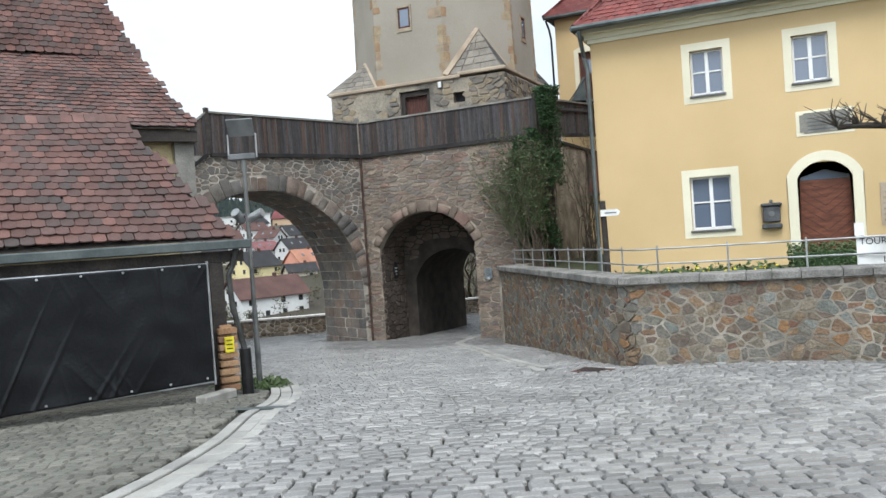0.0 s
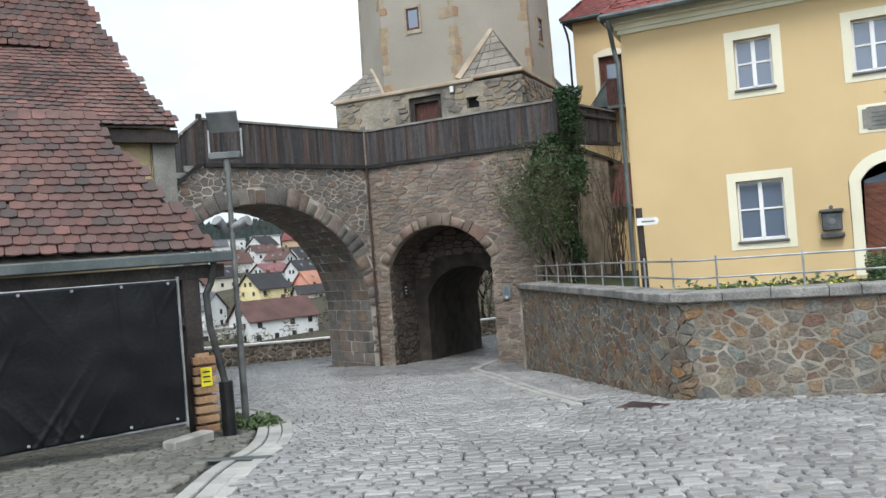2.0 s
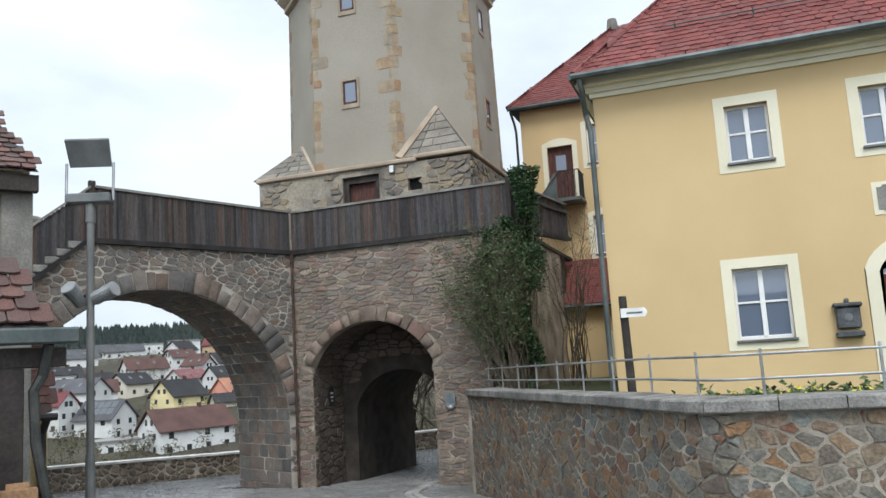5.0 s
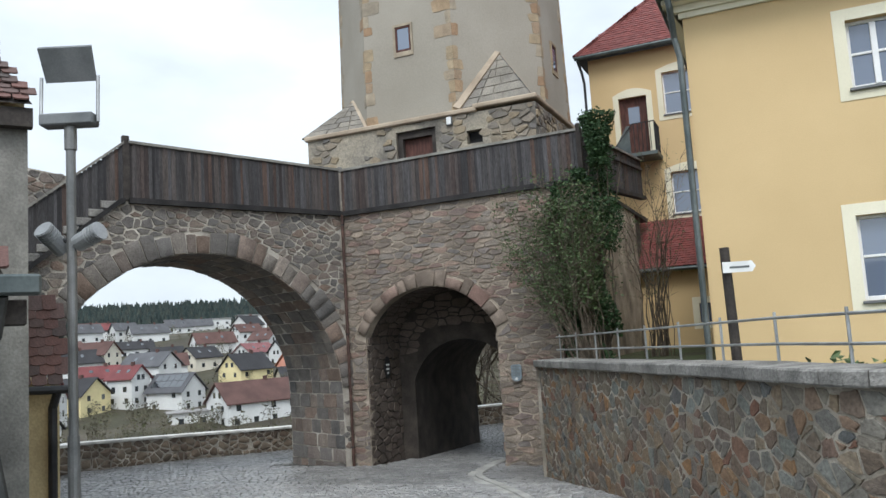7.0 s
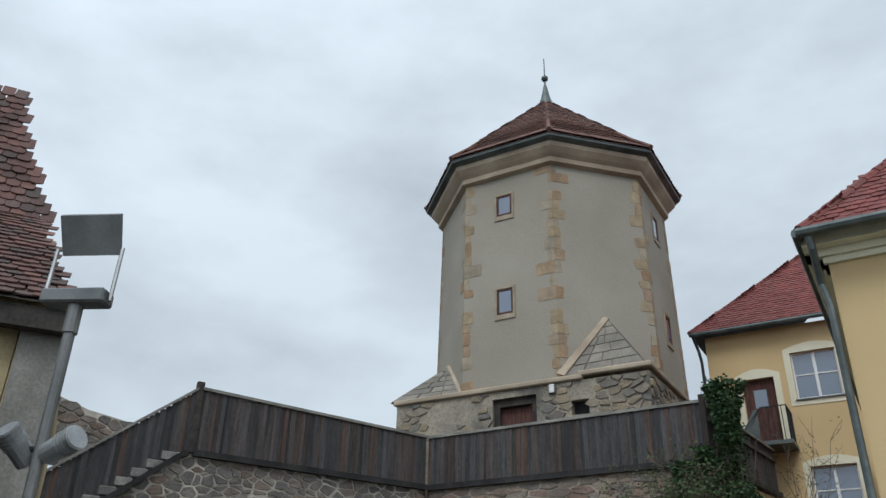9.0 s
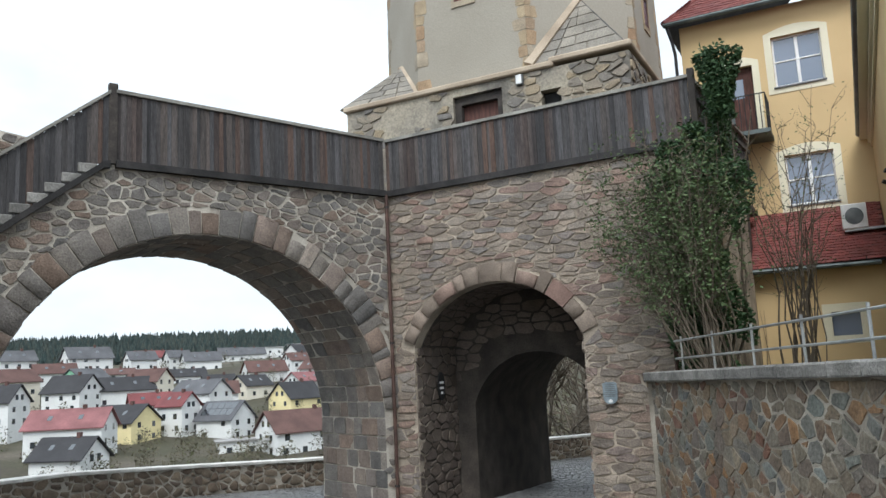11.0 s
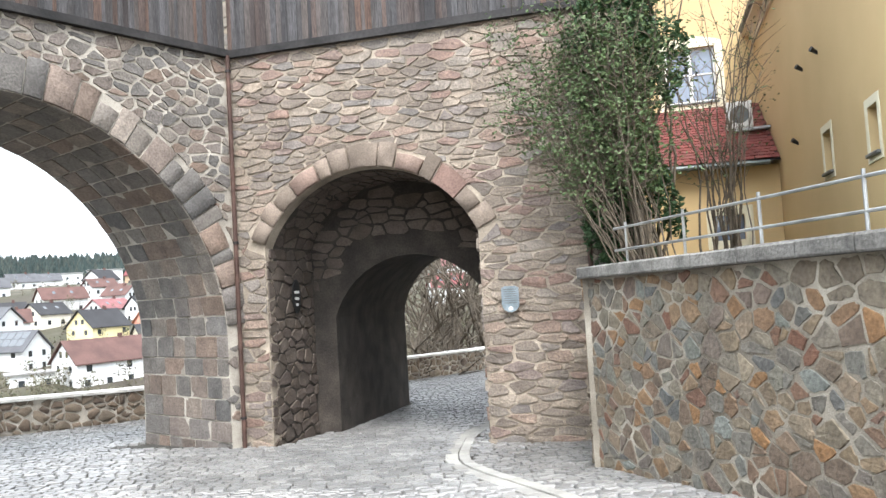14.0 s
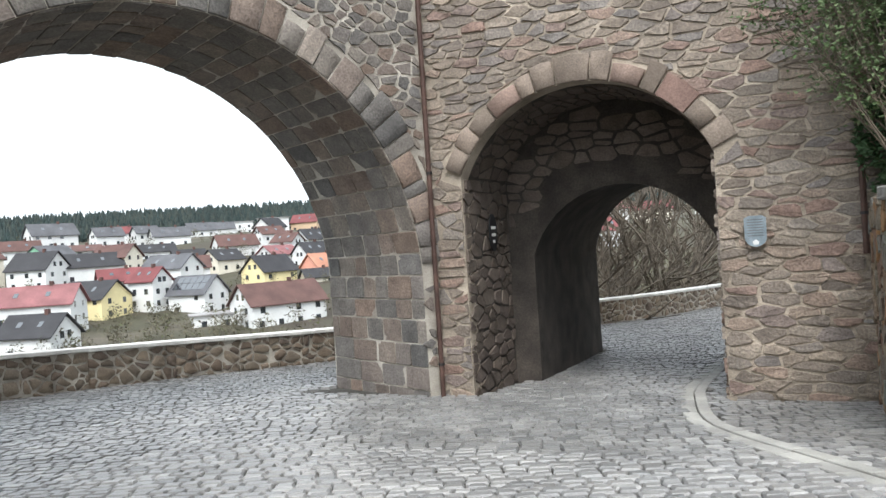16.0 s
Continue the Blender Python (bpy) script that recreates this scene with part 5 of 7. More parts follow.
def bare_tree(x, y, h, rg):
    """A leafless tree: a tapered trunk that forks again and again into fine twigs."""
    z = valley_z(x, y)
    ob = thing("bare_tree", (x, y, z), "leafless brown tree below the valley parapet", "tree", "bare trees beyond the gate")
    trunk, crown = bmesh.new(), bmesh.new()
    stack = [(Vector((x, y, z - 0.2)), Vector((rg.gauss(0, 0.1), rg.gauss(0, 0.1), 1)).normalized(), h * 0.36, 0.022 * h, 0)]
    while stack:
        p, d, ln, r, depth = stack.pop()
        q = p + d * ln * 0.5 + Vector((rg.gauss(0, 0.05), rg.gauss(0, 0.05), 0)) * ln
        e = p + d * ln
        add_tube(trunk if depth == 0 else crown, [p, q, e], r, 6 if depth < 2 else 3, r * 0.6, False)
        if depth < 5:
            for _ in range(3 if depth < 4 else 4):
                nd = (d + Vector((rg.gauss(0, 0.5), rg.gauss(0, 0.5), rg.gauss(0.1, 0.3)))).normalized()
                stack.append((p.lerp(e, rg.uniform(0.6, 1.0)), nd, ln * rg.uniform(0.6, 0.8), max(0.012, r * 0.58), depth + 1))
    part("trunk", trunk, m_bark, ob)
    tagged(part("crown", crown, m_twig, ob, "fine bare twigs"), kind="stuff")


rgb = random.Random(77)
for x, y, h in ((-17.5, 50, 15), (-19.6, 54, 17), (-15.8, 54, 16), (-21.5, 50, 14), (-18.0, 60, 18), (-13.6, 52, 14), (-16.4, 63, 18), (-20.5, 62, 17)):
    bare_tree(x, y, h, rgb)

# ---- wooden parapet on the bridge and gate ----
rngf = random.Random(11)


def board_fence(name, label, wall, u0, u1, lo, hi, back=0.0):
    """Upright weathered boards between a bottom beam and a cap rail; lo and hi are lines of (u, v)."""
    ob = thing(name, wall.at(u0, lerp_table(lo, u0), back), label, "fence", "wooden parapets")
    u, side = u0, True
    while u < u1 - 0.03:
        w = min(rngf.uniform(0.07, 0.12), u1 - u)
        a, b = lerp_table(lo, u + w / 2), lerp_table(hi, u + w / 2)
        side = not side
        off = (0.0 if side else 0.016) + rngf.uniform(0, 0.004) + back
        part("board", wall.box(u - 0.004, u + w + 0.003, a - rngf.uniform(0, 0.03), b - rngf.uniform(0, 0.012), off - 0.045, off - 0.02, 0.004), m_board, ob)
        u += w
    us = sorted({u0, u1, *[p[0] for p in lo if u0 < p[0] < u1], *[p[0] for p in hi if u0 < p[0] < u1]})
    for a, b in zip(us, us[1:]):
        for nm, line, t0, t1, n0, n1, lab in (("cap_rail", hi, -0.01, 0.055, -0.08, 0.06, "grey weathered cap rail"), ("bottom_beam", lo, -0.13, 0.0, -0.12, 0.1, "dark bottom beam"), ("rear_rail", hi, -0.35, -0.25, 0.0, 0.05, "")):
            bm = bmesh.new()
            q = [bm.verts.new(wall.at(u, lerp_table(line, u) + t, back + n)) for n in (n0, n1) for u, t in ((a, t0), (b, t0), (b, t1), (a, t1))]
            for f in ((0, 1, 2, 3), (7, 6, 5, 4), (0, 4, 5, 1), (3, 2, 6, 7), (0, 3, 7, 4), (1, 5, 6, 2)):
                bm.faces.new([q[i] for i in f])
            part(nm, bm, m_beam if nm == "bottom_beam" else m_corner if nm == "cap_rail" else m_board, ob, lab)
    return ob


fa = board_fence("bridge_fence", "dark weathered upright board parapet on the bridge", BRIDGE, -5.88, -0.02, [(-5.9, 4.46), (0, 4.46)], [(-5.9, 5.78), (0, 5.63)])
part("post", BRIDGE.box(-6.01, -5.85, 4.4, 5.95, -0.06, 0.06, 0.01), m_oak, fa, "dark end post")
board_fence("stair_fence", "dark weathered board parapet sloping down the stairs", BRIDGE, -10.4, -5.98, [(-10.4, 0.95), (-6.1, 4.42), (-5.9, 4.46)], [(-10.4, 2.2), (-5.98, 5.76)])
fb = board_fence("gate_fence", "reddish and black weathered board parapet over the gate", GATE, 0.02, 6.86, [(0, 4.46), (7, 4.5)], [(0, 5.63), (7, 5.7)])
part("post", GATE.box(6.85, 6.98, 4.45, 5.87, -0.07, 0.07, 0.01), m_oak, fb, "dark end post")
board_fence("walkway_fence", "weathered board parapet along the walkway to the rear house", Wall((-7.55, 37.0, 0), (-0.01, -1.0)), 0.0, 8.7, [(0, 5.25), (8.7, 4.5)], [(0, 6.5), (8.7, 5.72)])
wk = tagged(part("walkway_floor", box((-9.0, 30.0, 4.35), (-7.5, 37.2, 4.46)), m_beam), "timber walkway to the rear house", "walkway", kind="structure")
part("walkway_pier", box((-8.9, 29.95, -0.6), (-7.55, 34.9, 4.34)), m_gate_mortar, gate, "rough stone pier under the walkway")
bal = thing("balcony", (-7.8, 37.2, 6.6), "small dark metal balcony landing at the upper door", "balcony")
part("landing", box((-8.5, 36.5, 6.6), (-6.85, 37.69, 6.72)), m_zinc, bal)
for i in range(9):
    part("bar", tube([(-6.9, 36.55 + 0.13 * i, 6.72), (-6.9, 36.55 + 0.13 * i, 7.75)], 0.014, 5), m_black, bal)
for i in range(6):
    part("bar", tube([(-7.6 + 0.14 * i, 36.52, 6.72), (-7.6 + 0.14 * i, 36.52, 7.75)], 0.014, 5), m_black, bal)
part("handrail", tube([(-6.9, 37.68, 7.76), (-6.9, 36.52, 7.76), (-7.65, 36.52, 7.76), (-8.6, 36.0, 6.4)], 0.022, 6), m_black, bal)
part("side_plate", prism(Wall((-8.5, 36.5, 0), (1, 0)), [(0.0, 6.6), (0.75, 6.6), (0.75, 7.7), (0.65, 7.7)], 0.0, 0.02), m_zinc, bal, "grey sloping side plate")

# ---- tower doors, windows, quoins ----
td = thing("door_tower", PL.at(3.66, 4.47, 0.3), "old dark red wooden door in a stone frame", "door", kind="structure")
part("leaf", PL.box(3.2, 4.14, 4.45, 6.6, 0.25, 0.31), m_olddoor, td)
part("frame", panel_wall(Wall(PL.at(0, 0, 0.1), (1, 0)), 3.03, 4.3, 4.45, 6.79, 0.16, [(3.2, 4.14, 4.45, 6.6)]), m_oak, td, "dark timber frame")
tl = thing("wall_lamp", PL.at(4.75, 6.85, 0), "small white square wall lamp", "lamp")
part("housing", PL.box(4.68, 4.86, 6.72, 6.98, -0.09, 0.0, 0.02), m_lampgrey, tl)
part("diffuser", PL.box(4.7, 4.84, 6.74, 6.96, -0.12, -0.09, 0.015), m_signwhite, tl, "white diffuser")
part("hatch_grille", PL.box(5.27, 5.7, 6.14, 6.48, 0.2, 0.23), m_dark, tower)


def face_wall(k, z=0.0, a=TA):
    """The wall frame of one of the tower's eight faces."""
    p = octagon(a, z)
    d = p[(k + 1) % 8] - p[k]
    return Wall(p[k], (d.x, d.y)), d.length


for k, mids in ((0, ((9.22, 10.0), (12.4, 13.1))), (2, ((8.9, 9.75), (12.3, 13.1)))):
    for v0, v1 in mids:
        a = TA - 0.1 * (v0 - 7) / 6.9
        w, ln = face_wall(k, 0, a)
        u = ln * (0.46 if k == 0 else 0.5)
        tw = new("window")
        tw.matrix_world = Matrix.Translation(w.at(u, v0, 0))
        bpy.context.view_layer.update()
        tw.parent = tower
        tw.matrix_parent_inverse = tower.matrix_world.inverted()
        part("stone_frame", panel_wall(Wall(w.at(0, 0, -0.035), (w.u.x, w.u.y)), u - 0.32, u + 0.31, v0 - 0.14, v1 + 0.07, 0.05, [(u - 0.25, u + 0.25, v0, v1)]), m_quoin, tw, "worn sandstone frame")
        part("pane", w.box(u - 0.2, u + 0.2, v0 + 0.06, v1 - 0.05, 0.0, 0.02), m_glass, tw)
        part("window_frame", panel_wall(Wall(w.at(0, 0, -0.02), (w.u.x, w.u.y)), u - 0.25, u + 0.25, v0, v1, 0.05, [(u - 0.19, u + 0.19, v0 + 0.07, v1 - 0.06)]), m_olddoor, tw, "brown timber frame")
rngq = random.Random(21)
for k in range(8):
    z = 7.15
    j = 0
    while z < 13.6:
        h = rngq.uniform(0.26, 0.42)
        a = TA - 0.1 * (z - 7) / 6.9
        p = octagon(a, z)
        for s, nb in ((1, (k + 1) % 8), (-1, (k - 1) % 8)):
            d = (p[nb] - p[k]).normalized()
            ln = rngq.choice((0.22, 0.3, 0.38, 0.55 if rngq.random() < 0.4 else 0.3)) if (j + (s > 0)) % 2 else rngq.uniform(0.12, 0.22)
            if rngq.random() < 0.12:
                continue
            w = Wall(p[k], (d.x * s, d.y * s)) if s > 0 else Wall(p[k], (-d.x, -d.y))
            r = [(0, 0.01), (ln - 0.03, 0.0), (ln, 0.03), (ln + rngq.uniform(-0.05, 0.05), h - 0.06), (ln - 0.04, h - 0.02), (0, h - 0.015)]
            r = [(u * s, v) for u, v in r]
            part("quoin", prism(w, r if s > 0 else r[::-1], -0.01, 0.0), m_quoin, tower)
        z += h
        j += 1

# ---- floodlight mast ----
LP = Vector((-9.12, 14.085, ground_z(-9.12, 14.085) - 0.02))
mast = thing("lamp_post", LP, "grey steel lamp post with an indirect reflector head and two spotlights", "street lamp")
part("pole", tube([LP, LP + Vector((0, 0, 1.5))], 0.058, 12, 0.052), m_pole, mast)
part("upper_pole", tube([LP + Vector((0, 0, 1.5)), (LP.x, LP.y, 2.75)], 0.043, 12), m_pole, mast)
part("collar", tube([(LP.x, LP.y, 2.7), (LP.x, LP.y, 2.93)], 0.056, 12), m_pole, mast)
hw = Wall((LP.x, LP.y, 0), (0.9, 0.43))
hm = hw.m()
part("light_box", hw.box(-0.26, 0.24, 2.925, 3.04, -0.09, 0.09, 0.015), m_lampgrey, mast, "dark grey light housing")
for s in (-0.275, 0.255):
    part("arm", tube([hw.at(s, 2.96, 0.0), hw.at(s, 3.42, 0.02)], 0.016, 6), m_steel, mast, "thin bright steel arm")
bm = bmesh.new()
pts = [(-0.25, 0.06, 3.38), (0.22, 0.06, 3.38), (0.22, -0.06, 3.68), (-0.28, -0.06, 3.68)]
q = [bm.verts.new(hm @ Vector((p[0], p[1] + o, p[2] + o))) for o in (0, 0.025) for p in pts]
for f in ((0, 1, 2, 3), (7, 6, 5, 4), (0, 4, 5, 1), (1, 5, 6, 2), (2, 6, 7, 3), (3, 7, 4, 0)):
    bm.faces.new([q[i] for i in f])
part("reflector", bm, m_lampgrey, mast, "tilted grey reflector panel")
for s in (-1, 1):
    c = hw.at(0.17 * s + 0.01, 1.86, -0.04)
    ax = (hw.u * (0.55 * s if s > 0 else -0.1) + hw.n * 0.25 * -1 + Vector((0, 0, 0.2))).normalized()
    bm = bmesh.new()
    add_tube(bm, [c - ax * 0.15, c - ax * 0.14, c + ax * 0.12, c + ax * 0.14], 0.082, 14)
    for i in range(5):
        add_tube(bm, [c + ax * (0.0 + 0.03 * i), c + ax * (0.012 + 0.03 * i)], 0.092, 14)
    sp = part("spotlight", bm, m_steel, mast, "ribbed silver spotlight")
    part("lens", tube([c - ax * 0.156, c - ax * 0.151], 0.074, 14), m_glass, sp, "dark glass lens")
    part("bracket", tube([hw.at(0.05 * s, 1.84, 0), c - ax * 0.02], 0.022, 6), m_black, mast)

# ---- builder's fence with black sheet ----
FN = Wall((-10.55, 8.05, 0), (2.1, 4.0))
fl = Vector((2.1, 4.0)).length
zl, zr = -1.0, -1.1
bf = thing("site_fence", FN.at(fl / 2, -1.05, 0), "galvanised builder's fence panel covered with black tarpaulin", "fence")
for u in (0.0, fl):
    part("post", tube([FN.at(u, zl + 0.05, 0), FN.at(u, zl + 2.08, 0)], 0.021, 8), m_steel, bf)
part("top_bar", tube([FN.at(0, zl + 2.05, 0), FN.at(fl, zl + 2.03, 0)], 0.016, 8), m_steel, bf)
part("bottom_bar", tube([FN.at(0, zl + 0.13, 0), FN.at(fl, zl + 0.1, 0)], 0.016, 8), m_steel, bf)
nu, nv = 260, 60
rs = random.Random(3)
folds = [(rs.uniform(0, fl), rs.uniform(-0.9, 0.9), rs.uniform(0.012, 0.03), rs.uniform(0.014, 0.035)) for _ in range(26)]


def sheet_n(u, v):
    s = -0.03 - 0.02 * math.sin(u * 2.1) * math.sin(v * 1.7)
    for u0, sl, amp, wd in folds:
        t = (u - u0 - sl * v) / wd
        s -= amp * math.exp(-t * t) * (0.5 + 0.5 * math.sin(v * 1.5 + u0))
    return s + 0.012 * noise.noise((u * 3, v * 3, 0.0))


sv_ = [FN.at(0.03 + (fl - 0.06) * i / nu, zl + 0.12 + 1.92 * j / nv, sheet_n(fl * i / nu, 1.92 * j / nv)) for j in range(nv + 1) for i in range(nu + 1)]
sf_ = [(j * (nu + 1) + i, j * (nu + 1) + i + 1, (j + 1) * (nu + 1) + i + 1, (j + 1) * (nu + 1) + i) for j in range(nv) for i in range(nu)]
sheet = piece("sheet", mesh_from("sheet", sv_, sf_, m_sheet, True), bf, None, "creased black tarpaulin")
sheet.modifiers.new("thick", "SOLIDIFY").thickness = 0.004
for i in range(8):
    part("eyelet", tube([FN.at(0.15 + (fl - 0.3) * i / 7, zl + 2.0, -0.06), FN.at(0.15 + (fl - 0.3) * i / 7, zl + 2.0, -0.05)], 0.02, 8), m_steel, bf)
    part("eyelet", tube([FN.at(0.15 + (fl - 0.3) * i / 7, zl + 0.18, -0.06), FN.at(0.15 + (fl - 0.3) * i / 7, zl + 0.18, -0.05)], 0.02, 8), m_steel, bf)
for u in (0.0, fl):
    p = FN.at(u, 0, 0)
    ft = tagged(part("fence_foot", box((-0.36, -0.12, 0), (0.36, 0.12, 0.15), 0.02, Matrix.Translation((p.x, p.y, ground_z(p.x, p.y) + 0.0)) @ Matrix.Rotation(0.9 + (0.6 if u else -0.2), 4, "Z")), m_concrete), "grey concrete block foot of the builder's fence", "fence foot", "fence feet")
bf2 = thing("site_fence", FN.at(-1.8, -0.9, 0.05), "second builder's fence panel with black sheet beside the first", "fence")
part("post", tube([FN.at(-0.16, zl + 0.05, 0.05), FN.at(-0.16, zl + 2.1, 0.05)], 0.021, 8), m_steel, bf2)
part("post", tube([FN.at(-3.6, zl + 0.05, 0.05), FN.at(-3.6, zl + 2.1, 0.05)], 0.021, 8), m_steel, bf2)
part("top_bar", tube([FN.at(-3.6, zl + 2.05, 0.05), FN.at(-0.16, zl + 2.05, 0.05)], 0.016, 8), m_steel, bf2)
part("sheet", FN.box(-3.58, -0.2, zl + 0.12, zl + 2.03, 0.03, 0.036), m_sheet, bf2, "black tarpaulin")
ns = thing("notice_board", FN.at(-0.6, 0.3, 0.0), "white notice sheet with dark writing on the fence", "notice")
part("board", FN.box(-0.95, -0.2, 0.02, 0.5, 0.0, 0.02), m_signwhite, ns)
for i, (a, b) in enumerate(((-0.9, -0.3), (-0.9, -0.4))):
    part("writing", FN.box(a, b, 0.38 - 0.12 * i, 0.43 - 0.12 * i, -0.004, -0.001), m_black, ns, "dark illegible writing")
# skip with a board
sk = thing("skip_container", (-8.9, 5.9, -0.9), "green steel waste container with a lime-edged board in it", "container")
skm = Matrix.Translation((-8.85, 5.9, ground_z(-8.85, 5.9))) @ Matrix.Rotation(0.9, 4, "Z")
bm = bmesh.new()
add_box(bm, (-1.0, -0.7, 0.0), (0.62, 0.75, 0.75), 0.03, skm)
part("body", bm, m_green, sk)
part("rim", box((-1.05, -0.75, 0.75), (0.68, 0.8, 0.83), 0.02, skm), m_lime, sk, "lime-painted rim")
pb = thing("plywood_panel", (-11, 7.1, 0), "brown wooden panel with lime-painted edges standing in the container", "panel")
part("board", box((-0.9, 0.45, 0.84), (0.5, 0.49, 1.62), 0.0, skm), m_ply, pb)
part("edge", box((0.5, 0.43, 0.84), (0.57, 0.51, 1.66), 0.01, skm), m_lime, pb, "lime-painted edge")

# stacked pallet boards behind the fence
pm = BARN.m()
pal = thing("pallet", BARN.at(0.1, -1.2, -0.2), "upright wooden pallet with a yellow tag beside the barn post", "pallet")
for i in range(8):
    part("slat", box((-0.72, -0.2, -1.18 + 0.14 * i), (-0.4, -0.08, -1.08 + 0.14 * i), 0.006, pm), m_pallet, pal)
part("stringer", box((-0.66, -0.08, -1.2), (-0.46, -0.06, -0.05), 0.0, pm), m_pallet, pal)
tg = part("tag", box((-0.63, -0.225, -0.52), (-0.47, -0.202, -0.25), 0.006, pm), m_tag, pal, "bright yellow tag")
for i in range(3):
    part("writing", box((-0.6, -0.229, -0.46 + 0.07 * i), (-0.5, -0.2255, -0.44 + 0.07 * i), 0, pm), m_black, tg)
dp = thing("downpipe", BARN.at(0.2, -1.2, 0), "dark grey crooked downpipe at the barn corner", "downpipe")
part("pipe", tube([BARN.at(-0.3, BEAVE - 0.2, -0.1), BARN.at(-0.34, 0.95, 0.0), BARN.at(-0.42, 0.8, 0.0), BARN.at(-0.4, 0.3, -0.02), BARN.at(-0.26, -0.5, -0.08), BARN.at(-0.24, -1.25, -0.08)], 0.05, 8), m_olddp, dp)
part("sleeve", tube([BARN.at(-0.25, -0.5, -0.08), BARN.at(-0.24, -1.3, -0.08)], 0.1, 10), m_black, dp, "black standpipe")

# ---- downpipes on the gate ----
for x0, y0, z1, z0 in ((-14.42, 27.98, 4.35, -2.55), (-8.32, 28.0, 2.2, -0.6)):
    g = thing("downpipe", (x0, y0, z0), "thin rusty red-brown downpipe on the stone wall", "downpipe")
    part("pipe", tube([(x0, y0, z1), (x0, y0, z0)], 0.04, 8), m_rust, g)
    for i in range(3):
        zz = z0 + 0.5 + (z1 - z0 - 0.8) * i / 2
        part("clip", tube([(x0, y0, zz), (x0, y0, zz + 0.04)], 0.052, 8), m_black, g)
# plaque and oval sign
pq = thing("plaque", GATE.at(4.87, -0.3, -0.08), "blue-grey shield-shaped metal plaque on the gate", "plaque")
sh = [(4.73, 0.0), (4.73, -0.26)] + [(4.87 - 0.14 * math.cos(math.pi * i / 8), -0.26 - 0.13 * math.sin(math.pi * i / 8)) for i in range(1, 8)] + [(5.01, -0.26), (5.01, 0.0), (4.95, 0.03), (4.79, 0.03)]
part("shield", prism(GATE, [(u, v - 0.05) for u, v in sh], -0.125, -0.1), m_plaque, pq)
for i in range(7):
    part("writing", GATE.box(4.77, 4.97, -0.08 - 0.036 * i, -0.068 - 0.036 * i, -0.128, -0.1255), m_lampgrey, pq, "fine dark lines of writing")
part("emblem", prism(GATE, [(4.84, -0.41), (4.9, -0.41), (4.91, -0.37), (4.87, -0.34), (4.83, -0.37)], -0.129, -0.1255), m_signwhite, pq, "small white emblem")
REV = Wall((-13.95, 28.15, 0), (0, 1))
ov = thing("oval_sign", REV.at(1.0, 0.0, -0.05), "black oval enamel sign with white writing in the passage", "sign")
osh = [(1.0 + 0.17 * math.cos(6.28319 * i / 20), 0.02 + 0.32 * math.sin(6.28319 * i / 20)) for i in range(20)]
part("plate", prism(REV, osh, -0.1, -0.08), m_black, ov)
for v, w in ((0.1, 0.1), (-0.02, 0.09), (-0.13, 0.05)):
    part("writing", REV.box(1.0 - w, 1.0 + w, v - 0.025, v + 0.025, -0.105, -0.1015), m_signwhite, ov, "white illegible writing")

# ---- railing, signpost, letterbox, hedge on the terrace ----
rail = thing("railing", ret_at(8, 0.2, 0.25), "two-bar galvanised steel railing on the retaining wall", "railing")
s_all = [RETS[-1] * i / 60 for i in range(61)]
for v in (0.45, 0.72):
    part("bar", tube([ret_at(s, v, 0.42) for s in s_all], 0.016, 6), m_steel, rail)
s = 0.3
while s < RETS[-1]:
    part("post", tube([ret_at(s, 0.1, 0.42), ret_at(s, 0.78, 0.42)], 0.017, 6), m_steel, rail)
    s += 1.25
SP = Vector((-3.9, 21.2, 0.0))
spn = thing("signpost", SP, "dark wooden signpost with small white way signs", "signpost")
part("post", tube([SP + Vector((0, 0, -0.05)), SP + Vector((-0.03, 0, 1.8))], 0.075, 10, 0.07), m_oak, spn)
sw = Wall((SP.x, SP.y, 0), (0.95, 0.3))
part("sign", prism(sw, [(-0.1, 1.42), (0.32, 1.42), (0.37, 1.5), (0.32, 1.58), (-0.1, 1.58)], -0.095, -0.08), m_signwhite, spn, "small white arrow sign")
part("writing", sw.box(0.0, 0.28, 1.48, 1.51, -0.099, -0.096), m_lampgrey, spn, "illegible grey writing")
mb = thing("letterbox", FRONT.at(4.18, 1.2, -0.1), "grey ornate cast metal letterbox on the house wall", "letterbox")
part("body", FRONT.box(4.19, 4.59, 1.0, 1.38, -0.16, 0.0, 0.02), m_lbox, mb)
part("lid", FRONT.box(4.15, 4.63, 1.38, 1.46, -0.2, 0.0, 0.025), m_lbox, mb)
part("tray", FRONT.box(4.16, 4.62, 0.84, 0.95, -0.18, 0.0, 0.02), m_lbox, mb)
part("knob", FRONT.box(4.35, 4.43, 1.46, 1.54, -0.12, -0.04, 0.02), m_lampgrey, mb)
part("emblem", tube([FRONT.at(4.39, 1.2, -0.165), FRONT.at(4.39, 1.2, -0.175)], 0.07, 14), m_lampgrey, mb, "round raised emblem")
pl = thing("inscription_stone", FRONT.at(5.6, 3.1, 0), "grey stone inscription tablet in a cream border over the door", "tablet")
part("border", FRONT.box(5.05, 6.3, 3.0, 3.6, -0.012, 0.0), m_cream, pl)
part("tablet", prism(FRONT, [(5.13, 3.1), (5.2, 3.1), (5.23, 3.06), (6.12, 3.06), (6.15, 3.1), (6.22, 3.1), (6.22, 3.5), (6.15, 3.5), (6.12, 3.54), (5.23, 3.54), (5.2, 3.5), (5.13, 3.5)], -0.03, -0.0125), m_corner, pl, "grey worn stone")
